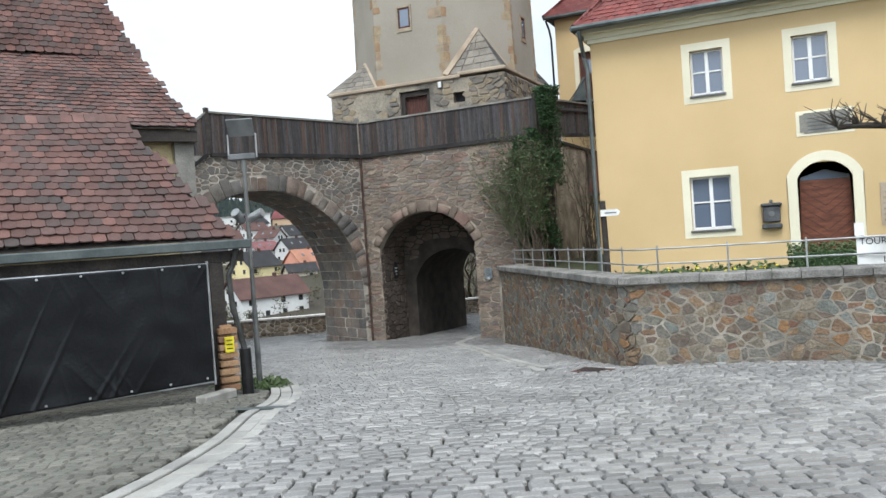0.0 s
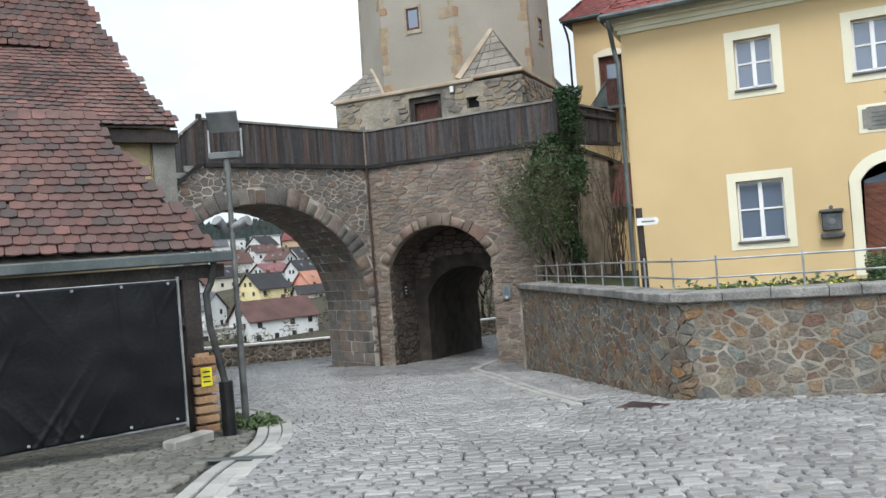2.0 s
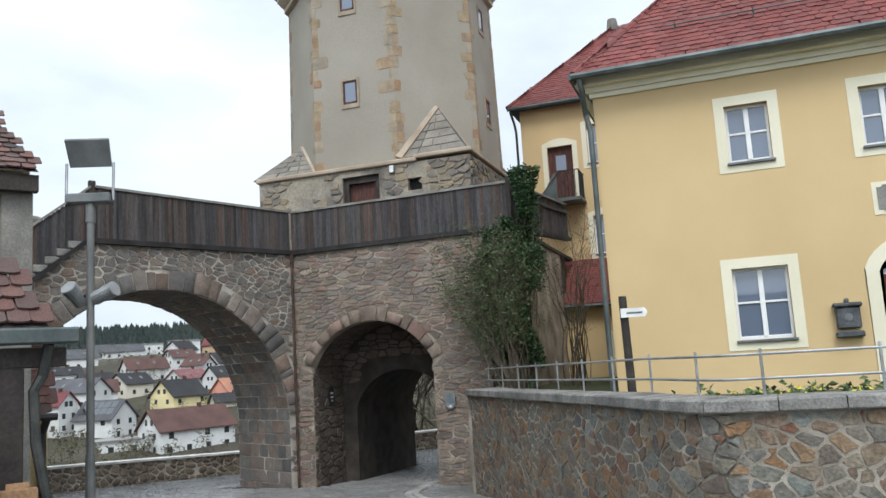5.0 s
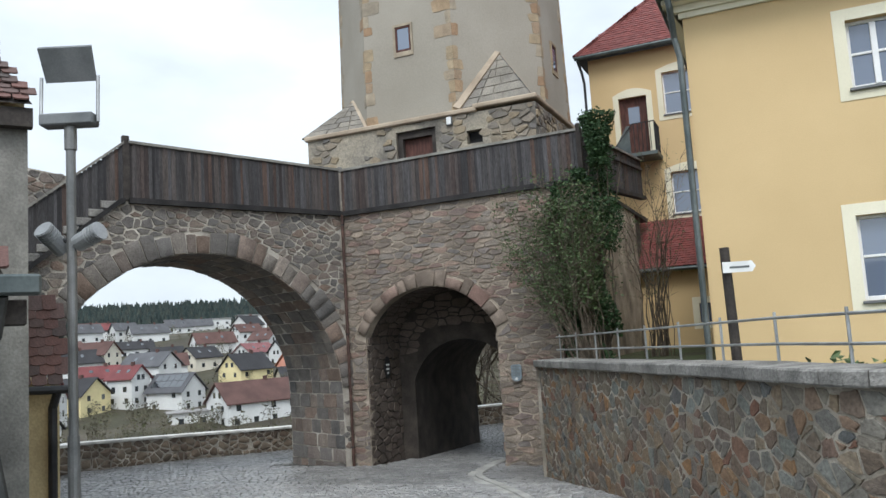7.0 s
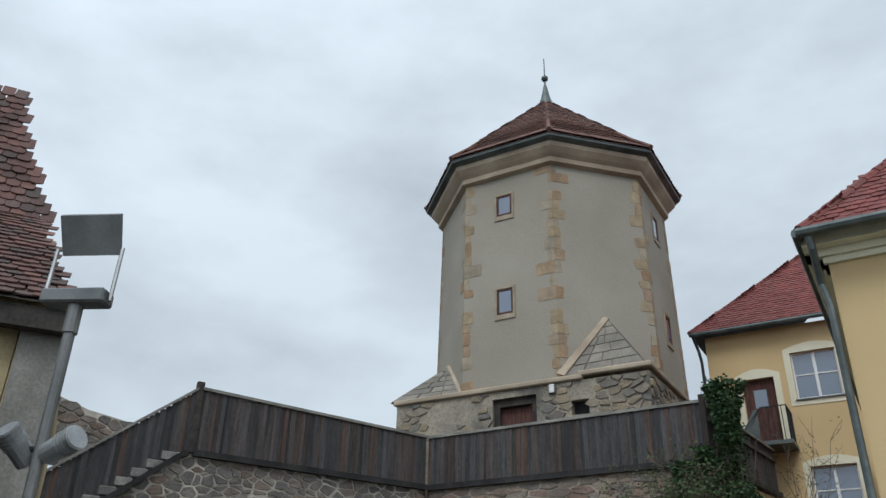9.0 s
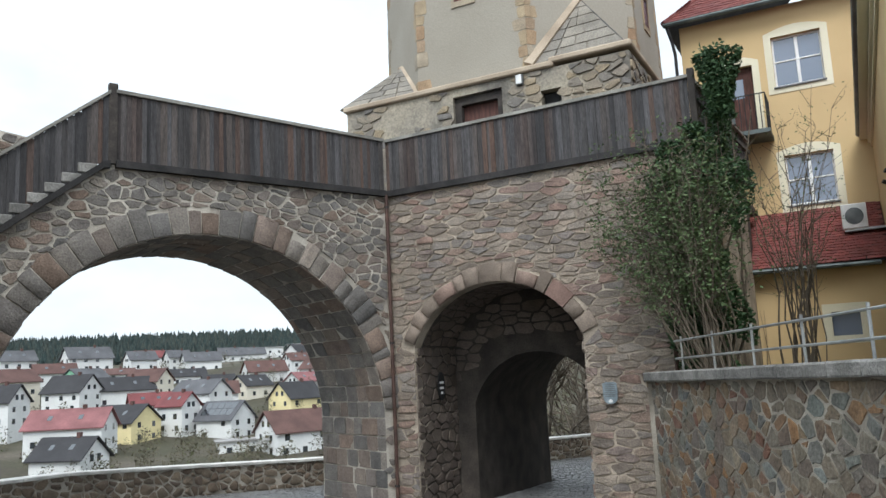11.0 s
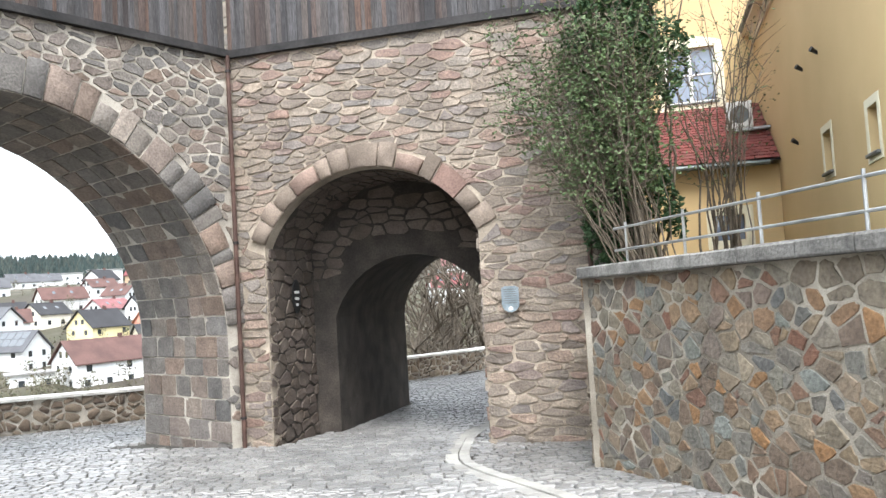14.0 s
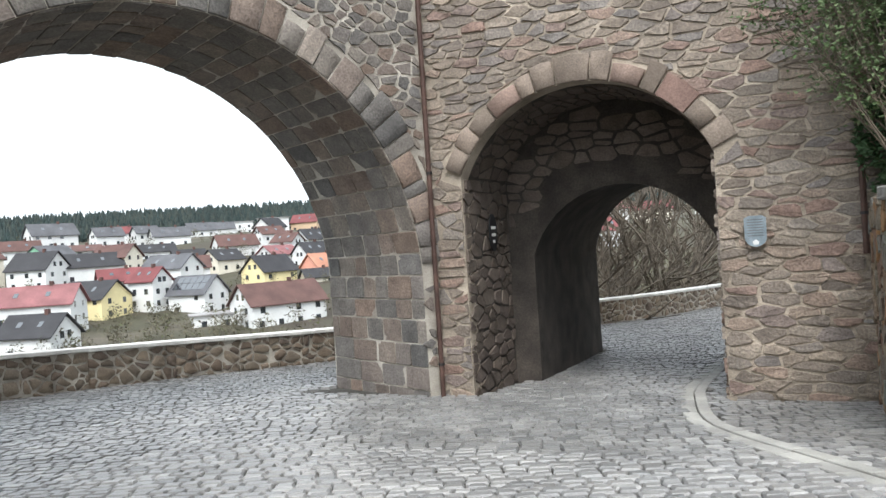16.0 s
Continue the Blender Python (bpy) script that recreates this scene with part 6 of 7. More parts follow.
for i in range(4):
    part("writing", FRONT.box(5.3, 6.05, 3.12 + 0.09 * i, 3.15 + 0.09 * i, -0.034, -0.0305), m_lampgrey, pl, "worn illegible lettering")
ip = thing("info_panel", FRONT.at(6.9, 1.3, 0), "brownish printed sandstone-coloured panel on the house wall", "panel")
part("sheet", FRONT.box(6.75, 7.2, 0.75, 1.75, -0.02, 0.0), m_cornice, ip)
for i in range(6):
    part("writing", FRONT.box(6.8, 7.15, 0.85 + 0.13 * i, 0.9 + 0.13 * i, -0.023, -0.0205), m_quoin, ip, "illegible writing")
# sign of the visitors' office
TS = Wall((0.98, 16.45, -0.04), (0.99, 0.1))
ts = thing("office_sign", TS.at(0.6, 0.2, 0), "white board sign with black lettering on the terrace", "sign")
part("board", TS.box(0.3, 1.75, 0.3, 0.78, 0.0, 0.03), m_signwhite, ts)
part("post", tube([TS.at(0.4, 0.05, 0.05), TS.at(0.4, 0.8, 0.05)], 0.025, 8), m_steel, ts)
part("post", tube([TS.at(1.65, 0.05, 0.05), TS.at(1.65, 0.8, 0.05)], 0.025, 8), m_steel, ts)
part("notice", TS.box(0.28, 0.42, 0.79, 1.0, 0.0, 0.02), m_signwhite, ts, "small white notice")


def lettering(text, wall, u, v, size, parent, n=-0.004):
    cu = bpy.data.curves.new("lettering", "FONT")
    cu.body, cu.size, cu.extrude = text, size, 0.001
    cu.materials.append(m_black)
    ob = new("lettering", cu)
    m = wall.m()
    r = Matrix.Identity(4)
    for t in range(3):
        r[t][0], r[t][1], r[t][2] = wall.u[t], (0, 0, 1)[t], -wall.n[t]
    ob.matrix_world = Matrix.Translation(wall.at(u, v, n)) @ r.to_3x3().to_4x4()
    ob.parent = parent
    ob.matrix_parent_inverse = parent.matrix_world.inverted()
    return ob


lettering("TOURIST-INFO", TS, 0.34, 0.64, 0.15, ts)
lettering("OBER", TS, 0.85, 0.49, 0.14, ts)
lettering("LAND", TS, 0.68, 0.34, 0.14, ts)


def leaves(rg, pts, size, mat, name, parent, label, flat=0.5):
    """Many small leaves as folded quads."""
    vv, ff = [], []
    for p in pts:
        s = size * rg.uniform(0.6, 1.3)
        a = Vector((rg.gauss(0, 1), rg.gauss(0, 1), rg.gauss(0, flat))).normalized()
        b = a.cross(Vector((rg.gauss(0, 1), rg.gauss(0, 1), rg.gauss(0, 1)))).normalized()
        c = a.cross(b) * 0.25 * s
        o = len(vv)
        p = Vector(p)
        vv += [p - a * s, p - b * s * 0.55 + c, p + a * s, p + b * s * 0.55 + c]
        ff += [(o, o + 1, o + 2), (o, o + 2, o + 3)]
    return piece(name, mesh_from(name, vv, ff, mat), parent, None, label, "stuff")


rgh = random.Random(8)
hedge = thing("hedge", (0.6, 19.0, 0), "clipped dark green box hedge in front of the house", "hedge")
leaves(rgh, [(rgh.uniform(0.2, 4.5), 18.6 + rgh.uniform(-0.4, 0.4), rgh.uniform(-0.02, 0.58) + 0.02 * rgh.gauss(0, 1)) for _ in range(9000)], 0.035, m_leaf, "foliage", hedge, "small dark green leaves")
part("hedge_core", box((0.3, 18.35, -0.05), (4.4, 18.85, 0.42)), m_ivy, hedge)
bed = thing("border_plants", (-2, 19, 0), "low leafy border plants with yellow flowers", "plants")
pts = []
for i in range(16):
    c = (rgh.uniform(-3.0, 0.2), rgh.uniform(17.6, 19.3))
    pts += [(c[0] + rgh.gauss(0, 0.13), c[1] + rgh.gauss(0, 0.13), abs(rgh.gauss(0.06, 0.08))) for _ in range(70)]
leaves(rgh, pts, 0.06, m_leaf, "foliage", bed, "fresh green leaves")
leaves(rgh, [(rgh.uniform(-2.5, 0.0), rgh.uniform(17.4, 18.6), rgh.uniform(0.12, 0.25)) for _ in range(30)], 0.035, m_tag, "flowers", bed, "yellow flowers")

# ---- shrub and ivy on the gate's corner ----
rgs = random.Random(14)
ivy = thing("ivy", (-7.9, 28.0, 0), "dark evergreen ivy climbing the corner of the gate wall", "ivy")
pts = []
while len(pts) < 12000:
    z = rgs.uniform(0.0, 5.95)
    xc = -7.62 + (0.6 if z > 4.6 else 0.0)
    wd = (0.62 + 0.3 * min(1, z / 2.5)) if z < 4.4 else 0.42
    x = xc + rgs.uniform(-wd, wd) * (0.8 + 0.3 * math.sin(z * 2.3))
    y = 27.98 - abs(rgs.gauss(0, 0.16)) - 0.25 * max(0, 1 - ((x - xc) / wd) ** 2) - (0.1 if z > 4.4 else 0)
    if noise.noise((x * 1.6, z * 1.6, 3.0)) > -0.28:
        pts.append((x, y, z))
for i in range(2600):
    a, z = rgs.uniform(0, 1), rgs.uniform(3.2, 6.0)
    pts.append((-7.25 + rgs.gauss(0, 0.12), 28.0 + a * 1.8, z - a * 0.5))
leaves(rgs, pts, 0.05, m_ivy, "foliage", ivy, "glossy dark green leaves")
for i in range(7):
    x = -7.9 + rgs.uniform(-0.6, 0.6)
    line = [(x, 27.95, -0.05)]
    for j in range(8):
        x += rgs.gauss(0, 0.12)
        line.append((x, 28.0 - rgs.uniform(0.02, 0.1), 0.6 * (j + 1)))
    part("stem", tube(line, 0.03, 5, 0.01), m_twig, ivy)


def shrub(name, label, base, count, height, spread, rg, leaf_mat, leaf_n, lean=(0, 0), leaf_size=0.045, leaf_lo=0.3, fat=0.022):
    """Many bent stems fanning from one foot, with side twigs and sparse leaves."""
    ob = thing(name, base, label, "shrub")
    bm = bmesh.new()
    tips = []
    for i in range(count):
        a = rg.uniform(0, 6.283)
        out = rg.uniform(0.15, 1.0) * spread
        h = height * rg.uniform(0.6, 1.0)
        p = Vector(base) + Vector((rg.gauss(0, 0.12), rg.gauss(0, 0.1), -0.05))
        end = p + Vector((math.cos(a) * out + lean[0], math.sin(a) * out * 0.55 + lean[1], h))
        line = []
        for k in range(8):
            t = k / 7
            q = p.lerp(end, t) + Vector((rg.gauss(0, 0.06), rg.gauss(0, 0.06), 0)) * (t > 0)
            q.x -= (math.cos(a) * out) * 0.35 * math.sin(math.pi * t)
            line.append(q)
        add_tube(bm, line, fat * rg.uniform(0.6, 1.3), 5, 0.004, False)
        for k in range(3, 8):
            for _ in range(2):
                d = Vector((rg.gauss(0, 0.3), rg.gauss(0, 0.22), rg.uniform(0.1, 0.5)))
                m_ = line[k] + d * 0.5 + Vector((rg.gauss(0, 0.04), 0, 0))
                add_tube(bm, [line[k], m_, line[k] + d], 0.007, 4, 0.002, False)
                tips += [(line[k] + d * rg.uniform(0.3, 1.05), k)]
        tips += [(q.copy(), k) for k, q in enumerate(line) if k > 2]
    tagged(part("stem_tangle", bm, m_twig, ob, "thin grey-brown stems"), kind="stuff")
    if leaf_n:
        lp = []
        for _ in range(leaf_n):
            c, k = rg.choice(tips)
            if k / 7 < leaf_lo * rg.random():
                continue
            lp.append(c + Vector((rg.gauss(0, 0.09), rg.gauss(0, 0.09), rg.gauss(0, 0.1))))
        leaves(rg, lp, leaf_size, leaf_mat, "foliage", ob, "small fresh green leaves")
    return ob


shrub("shrub", "tall green leafy shrub with many thin stems by the wall", (-7.35, 27.0, 0), 44, 4.5, 1.0, random.Random(2), m_leaf, 4800, (-0.45, 0.2), 0.04, 0.4, 0.015)
shrub("shrub", "half-bare twiggy shrub leaning over the gate wall", (-7.55, 27.0, 0.0), 22, 3.9, 0.8, random.Random(9), m_leaf, 3600, (-1.35, 0.25), 0.034, 0.7, 0.013)
shrub("shrub", "bare brown branching bush beside the annex", (-6.15, 29.0, 0.0), 22, 5.2, 1.2, random.Random(6), m_leaf, 900, (0.1, 0.2), 0.026, 0.8, 0.02)
# pollarded tree at the terrace edge
pt = thing("pollard_tree", (4.1, 18.0, 0), "bare pollarded plane tree with knobbly clipped branches", "tree")
bm = bmesh.new()
add_tube(bm, [(4.1, 18.0, -0.05), (4.05, 18.0, 1.2), (4.1, 18.0, 2.5)], 0.16, 10, 0.13)
part("trunk", bm, m_bark, pt)
rgt2 = random.Random(12)
for k in range(6):
    a = 2.9 + k * 1.05
    bm = bmesh.new()
    p = Vector((4.1, 18.0, 2.4))
    line = [p]
    ln = 3.0 if k == 0 else 1.8
    for j in range(7):
        p = p + Vector((math.cos(a) * ln / 7, math.sin(a) * ln / 7 * 0.6, 0.05 + 0.03 * math.sin(j)))
        p += Vector((rgt2.gauss(0, 0.03), rgt2.gauss(0, 0.03), rgt2.gauss(0, 0.04)))
        line.append(p)
    add_tube(bm, line, 0.09, 8, 0.05)
    for q in line[2:]:
        for _ in range(14):
            d = Vector((rgt2.gauss(0, 0.25), rgt2.gauss(0, 0.22), rgt2.uniform(0.12, 0.5)))
            if k == 0:
                d.x -= 0.18
            add_tube(bm, [q, q + d * 0.5 + Vector((rgt2.gauss(0, 0.05), 0, 0.02)), q + d], 0.016, 5, 0.005, False)
    part("branch", bm, m_bark, pt, "dark branch with clipped twigs")
# air conditioner on the side wall
ac = thing("air_conditioner", (-5.0, 35.9, 3.6), "white wall-mounted air conditioning unit", "air conditioner")
part("casing", box((-5.35, 35.9, 3.5), (-4.75, 36.2, 4.15), 0.02), m_signwhite, ac)
part("fan_grille", tube([(-5.05, 35.88, 3.82), (-5.05, 35.9, 3.82)], 0.22, 18), m_lampgrey, ac)
part("bracket", box((-5.3, 35.95, 3.44), (-4.36, 36.15, 3.5)), m_steel, ac)
for y0, z0 in ((30.3, 3.7), (31.7, 3.75), (32.7, 2.5)):
    sl_ = thing("wall_spotlight", (-4.6, y0, z0), "small black wall spotlight on the side wall", "lamp")
    part("head", tube([(-4.34, y0, z0), (-4.47, y0 - 0.06, z0 + 0.08)], 0.03, 8, 0.05), m_black, sl_)
vg = thing("vine_trellis", (-4.6, 34.0, 0), "bare vine stems against the annex wall", "vine")
bm = bmesh.new()
for i in range(7):
    x = -8.1 + 0.12 * i
    add_tube(bm, [(x, 35.15, -0.05), (x + rgt2.gauss(0, 0.1), 35.1, 0.7), (x + rgt2.gauss(0, 0.2), 35.12, 1.5)], 0.012, 4, 0.004, False)
tagged(part("stem_tangle", bm, m_twig, vg), kind="stuff")
# snow guard on the house roof
sg = thing("snow_guard", (0, 23.4, 7.2), "metal snow guard rail on the red roof", "snow guard")
for dz in (0.05, 0.17):
    part("rail", tube([(-2.8, 23.1 - dz * 0.3, 7.18 + dz), (10, 23.1 - dz * 0.3, 7.18 + dz)], 0.015, 6), m_zinc, sg)
for i in range(9):
    part("bracket", tube([(-2.6 + 1.5 * i, 23.15, 7.08), (-2.6 + 1.5 * i, 23.07, 7.4)], 0.018, 5), m_zinc, sg)
# manhole and weeds
dg = thing("drain_cover", (-2.9, 15.25, ground_z(-2.9, 15.25)), "rusty brown iron drain grate in the paving", "drain")
dm = Matrix.Translation((-2.95, 15.2, ground_z(-2.95, 15.2) + 0.012)) @ Matrix.Rotation(-0.3, 4, "Z")
part("frame", box((-0.3, -0.24, 0), (0.3, 0.24, 0.02), 0.004, dm), m_rust, dg)
for i in range(7):
    part("slot", box((-0.24 + 0.07 * i, -0.18, 0.021), (-0.21 + 0.07 * i, 0.18, 0.024), 0, dm), m_dark, dg)
wd_ = thing("weeds", (-9.2, 14.0, -1.4), "tuft of green weeds at the foot of the lamp post", "weeds")
leaves(rgh, [(-9.1 + rgh.gauss(0, 0.28), 13.95 + rgh.gauss(0, 0.22), ground_z(-9.1, 13.9) + abs(rgh.gauss(0.03, 0.06))) for _ in range(900)], 0.05, m_leaf, "foliage", wd_, "fresh green leaves", 1.5)

# ---- stones of the gate and bridge ----
rg = random.Random(42)


def gate_keep(u, v):
    if v > 0.9 and math.hypot(u - 2.47, v - 0.05) < 2.28:
        return False
    return not (v <= 0.9 and 0.72 < u < 4.22)


def gate_warp(p):
    u, v = p
    d = math.hypot(u - 2.47, v - 0.05)
    if v > 0.75 and d < 2.44:
        return (2.47 + (u - 2.47) / d * 2.44, 0.05 + (v - 0.05) / d * 2.44)
    if v <= 0.95 and 0.54 < u < 2.47:
        return (0.54, v)
    if v <= 0.95 and 2.47 < u < 4.4:
        return (4.4, v)
    return p


cells = rubble(rg, 0.02, 6.9, -2.65, 4.38, 0.4, 0.15, 0.8, gate_keep, 0.01, gate_warp, 0.25, 0.22)
lay_stones(rg, cells, lambda u, v, n: GATE.at(u, v, n), 0.024, gate, m_gate, m_gate_stuff, (3.0, 0.5), 300)
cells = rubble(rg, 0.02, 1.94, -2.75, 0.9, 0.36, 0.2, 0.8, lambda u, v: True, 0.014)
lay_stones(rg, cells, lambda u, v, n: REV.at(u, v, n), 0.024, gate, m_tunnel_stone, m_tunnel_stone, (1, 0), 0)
REV2 = Wall((-10.11, 30.1, 0), (0, -1))
cells = rubble(rg, 0.02, 1.94, -2.75, 0.9, 0.36, 0.2, 0.8, lambda u, v: True, 0.014)
lay_stones(rg, cells, lambda u, v, n: REV2.at(u, v, n), 0.04, gate, m_gate, m_gate_stuff, (1, 0), 0)


def gate_vault(u, v, n):
    """u: depth into the gate; v: along the vault from its right springing."""
    a = radians(24) + v / 2.1
    return GATE.at(2.47 + (2.1 + n) * math.cos(a), 0.05 + (2.1 + n) * math.sin(a), u)


# vault and inner face take the copy with shade painted in
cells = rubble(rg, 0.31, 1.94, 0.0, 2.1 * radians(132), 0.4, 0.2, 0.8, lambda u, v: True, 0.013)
lay_stones(rg, cells, gate_vault, 0.018, gate, m_tunnel_stone, m_tunnel_stone, (1, 0), 0, rest_label="rubble stones of the vault with shade in their dark colour")
INNER = Wall(GATE.at(0, 0, 1.955), (1, 0))
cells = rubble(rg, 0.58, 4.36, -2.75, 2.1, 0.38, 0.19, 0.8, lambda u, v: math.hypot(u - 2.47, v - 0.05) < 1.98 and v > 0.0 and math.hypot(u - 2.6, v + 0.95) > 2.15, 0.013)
lay_stones(rg, cells, lambda u, v, n: INNER.at(u, v, n), 0.018, gate, m_tunnel_stone, m_tunnel_stone, (1, 0), 0, rest_label="rubble stones above the inner arch, darkened as shade")


def voussoirs(wall, cu, cv, r, wide, a0, a1, count, depth, parent, mat, jit=0.06):
    """The ring of wedge stones round an arch."""
    edges = [a0 + (a1 - a0) * (i + (rg.uniform(-0.25, 0.25) if 0 < i < count else 0)) / count for i in range(count + 1)]
    for a, b in zip(edges, edges[1:]):
        g = 0.55 / r * (1 if b > a else -1)
        out = r + wide * rg.uniform(1 - jit * 3, 1 + jit * 3)
        pts = [(cu + rr * math.cos(radians(t)), cv + rr * math.sin(radians(t))) for rr, t in ((r + 0.005, a + g), (r + 0.005, (a + b) / 2), (r + 0.005, b - g), (out, b - g * 1.2), (out + 0.015, (a + b) / 2), (out, a + g * 1.2))]
        mu, mv = sum(p[0] for p in pts) / 6, sum(p[1] for p in pts) / 6
        vs, fs = stone_verts(rg, lambda u, v, n: wall.at(u, v, n), mu, mv, pts, depth)
        piece("voussoir", mesh_from("voussoir", vs, fs, mat, True), parent)


voussoirs(GATE, 2.47, 0.05, 2.1, 0.36, 155, 25, 13, 0.06, gate, m_vous, 0.1)


def bridge_keep(u, v):
    if v > lerp_table(STAIR, u) - 0.05:
        return False
    if v > -0.7:
        return math.hypot(u + 4.1, v + 0.7) > 4.3
    return not (-8.1 < u < -0.15)


def bridge_warp(p):
    u, v = p
    d = math.hypot(u + 4.1, v + 0.7)
    if v > -0.7 and d < 4.44:
        return (-4.1 + (u + 4.1) / d * 4.44, -0.7 + (v + 0.7) / d * 4.44)
    return (u, min(v, lerp_table(STAIR, u) - 0.02))


cells = rubble(rg, -11.5, -0.02, -2.7, 4.32, 0.3, 0.19, 0.95, bridge_keep, 0.016, bridge_warp, 0.35, 0.3)
lay_stones(rg, cells, lambda u, v, n: BRIDGE.at(u, v, n), 0.02, bridge, m_bridge, m_bridge_stuff, (-2.5, 3.2), 300)
cells = rubble(rg, -13.0, -5.65, 3.0, 6.1, 0.34, 0.2, 0.9, lambda u, v: v < lerp_table(RUIN_TOP, u) - 0.08 and (u < -8.4 or v > 4.5), 0.012, None, 0.3)
lay_stones(rg, cells, lambda u, v, n: BRIDGE.at(u, v, 2.95 + n), 0.04, ruin, m_bridge, m_bridge_stuff, (0, 0), 0, rest_label="dark weathered rubble stones")
voussoirs(BRIDGE, -4.1, -0.7, 3.9, 0.5, 4, 178, 36, 0.035, bridge, m_bridge, 0.08)


def soffit(u, v, n):
    """u: depth through the bridge; v: along the arch from its right foot."""
    if v < 0:
        return BRIDGE.at(-0.2 + n, -0.7 + v, u)
    a = v / 3.9
    r = 3.9 + n
    return BRIDGE.at(-4.1 + r * math.cos(a), -0.7 + r * math.sin(a), u)


vv = -2.1
blocks = []
while vv < 12.2:
    h = rg.uniform(0.3, 0.42)
    u = 0.0
    first = True
    while u < 2.85:
        w = min(rg.uniform(0.35, 0.75) * (0.6 if first and rg.random() < 0.5 else 1), 2.88 - u)
        if 2.88 - u - w < 0.2:
            w = 2.88 - u
        g = 0.011
        blocks.append((u + w / 2, vv + h / 2, [(u + g, vv + g + 0.02), (u + g + 0.03, vv + g), (u + w - g - 0.03, vv + g), (u + w - g, vv + g + 0.02), (u + w - g, vv + h - g - 0.02), (u + w - g - 0.03, vv + h - g), (u + g + 0.03, vv + h - g), (u + g, vv + h - g - 0.02)]))
        u += w
        first = False
    vv += h
lay_stones(rg, blocks, soffit, 0.016, bridge, m_bridge, m_bridge_stuff, (1, 0), 150, "ashlar_block", "squared ashlar blocks of the arch")
# plinth rubble
def pl_keep(u, v):
    return not (2.9 < u < 4.45) and not (5.15 < u < 5.8 and v > 6.0) and (u > 4.6 or noise.noise((u * 1.1, v * 1.1, 1.0)) > 0.05)
cells = rubble(rg, 0.02, 7.28, 4.5, 6.98, 0.32, 0.2, 0.9, pl_keep, 0.016)
lay_stones(rg, cells, lambda u, v, n: PL.at(u, v, n), 0.035, tower, m_plinth_stone, m_plinth_stone, (5, 6), 0, "stone", "patches of bare rubble in the base")
PLR = Wall((-8.98, 29.3, 0), (0, 1))
cells = rubble(rg, 0.02, 5.0, 4.5, 6.98, 0.32, 0.2, 0.9, lambda u, v: True, 0.016)
lay_stones(rg, cells, lambda u, v, n: PLR.at(u, v, n), 0.03, tower, m_plinth_stone, m_plinth_stone, (5, 6), 0, "stone", "bare rubble on the side of the base")

# ---- stones and coping of the retaining wall ----
cells = rubble(rg, 0.02, 17.5, -2.45, 0.1, 0.22, 0.17, 1.9, lambda u, v: v > ground_z(*ret_at(u, 0, 0).xy) - 0.12, 0.011, None, 0.6, 0.35)
lay_stones(rg, cells, ret_at, 0.011, retain, m_retain, m_retain_stuff, (9.0, -0.7), 300)
cells = rubble(rg, 0.01, 0.5, -2.45, 0.1, 0.3, 0.22, 1.2, lambda u, v: True, 0.012)
RT = (RET[1] - RET[0]).normalized()
lay_stones(rg, cells, lambda u, v, n: ret_at(0.0, v, u) + RT * n, 0.02, retain, m_retain, m_retain_stuff, (0, 0), 0)
ENDW = Wall((-8.25, 28.1, 0), (0, -1))
cells = rubble(rg, 0.02, 2.75, -2.5, 0.08, 0.3, 0.22, 1.2, lambda u, v: True, 0.016)
lay_stones(rg, cells, lambda u, v, n: ENDW.at(u, v, n), 0.03, retain, m_retain, m_retain_stuff, (0, 0), 0)
s = -0.05
while s < RETS[-1] - 0.2:
    w = min(rg.uniform(0.4, 0.75), RETS[-1] - s)
    sec = [(-0.1, 0.125), (-0.11, 0.14), (-0.11, 0.245), (-0.095, 0.265), (0.48, 0.27), (0.5, 0.25), (0.5, 0.125)]
    part("coping_slab", sweep([s + 0.006 + (w - 0.012) * i / 3 for i in range(4)], [(n, v + rg.uniform(-0.004, 0.004)) for n, v in sec]), m_coping, retain)
    s += w

# ---- roof tiles ----
lay_tiles(rg, C0 + Vector((0, 0, 0.03)), (1, 0, 0), (0, 1, HP), lambda a, b: a > b * math.cos(radians(48)) - 0.05 and a < 14, 14, 6.5, 0.19, 0.17, house, m_tile, m_tile_stuff, (3.5, 1.0), 300)
lay_tiles(rg, Vector((C0.x, 37.5, C0.z + 0.03)), (0, -1, 0), (1, 0, HP), lambda a, b: a < 15.1 - b * math.cos(radians(48)) + 0.05, 15, 4.5, 0.19, 0.17, house, m_tile, m_tile_stuff, (14, 1), 0)
hd_ = Vector((1, 1, HP)).normalized()
for i in range(24):
    p = C0 + Vector((0, 0, 0.04)) + hd_ * (0.36 * i)
    part("hip_tile", tube([p, p + hd_ * 0.4], 0.1, 8, 0.085), m_tile, house)
# rear house roof
lay_tiles(rg, WE + Vector((0, 0, 0.03)), (1, 0, 0), (0, 4.0, 4.15), lambda a, b: a > b * 0.694 * 4.05 / 4.0 - 0.05 and a < 6.9, 6.9, 5.7, 0.19, 0.17, wing, m_tile, m_tile_stuff, (2, 1), 200)
lay_tiles(rg, Vector((WE.x, 46, WE.z + 0.03)), (0, -1, 0), (4.05, 0, 4.15), lambda a, b: a < 8.7 - b * 0.72 * 4.0 / 4.35, 8.7, 5.9, 0.19, 0.17, wing, m_tile, m_tile_stuff, (8, 1), 0)
hv = (apx - WE).normalized()
for i in range(19):
    p = WE + Vector((0, 0, 0.05)) + hv * (0.38 * i)
    part("hip_tile", tube([p, p + hv * 0.42], 0.1, 8, 0.085), m_tile, wing)
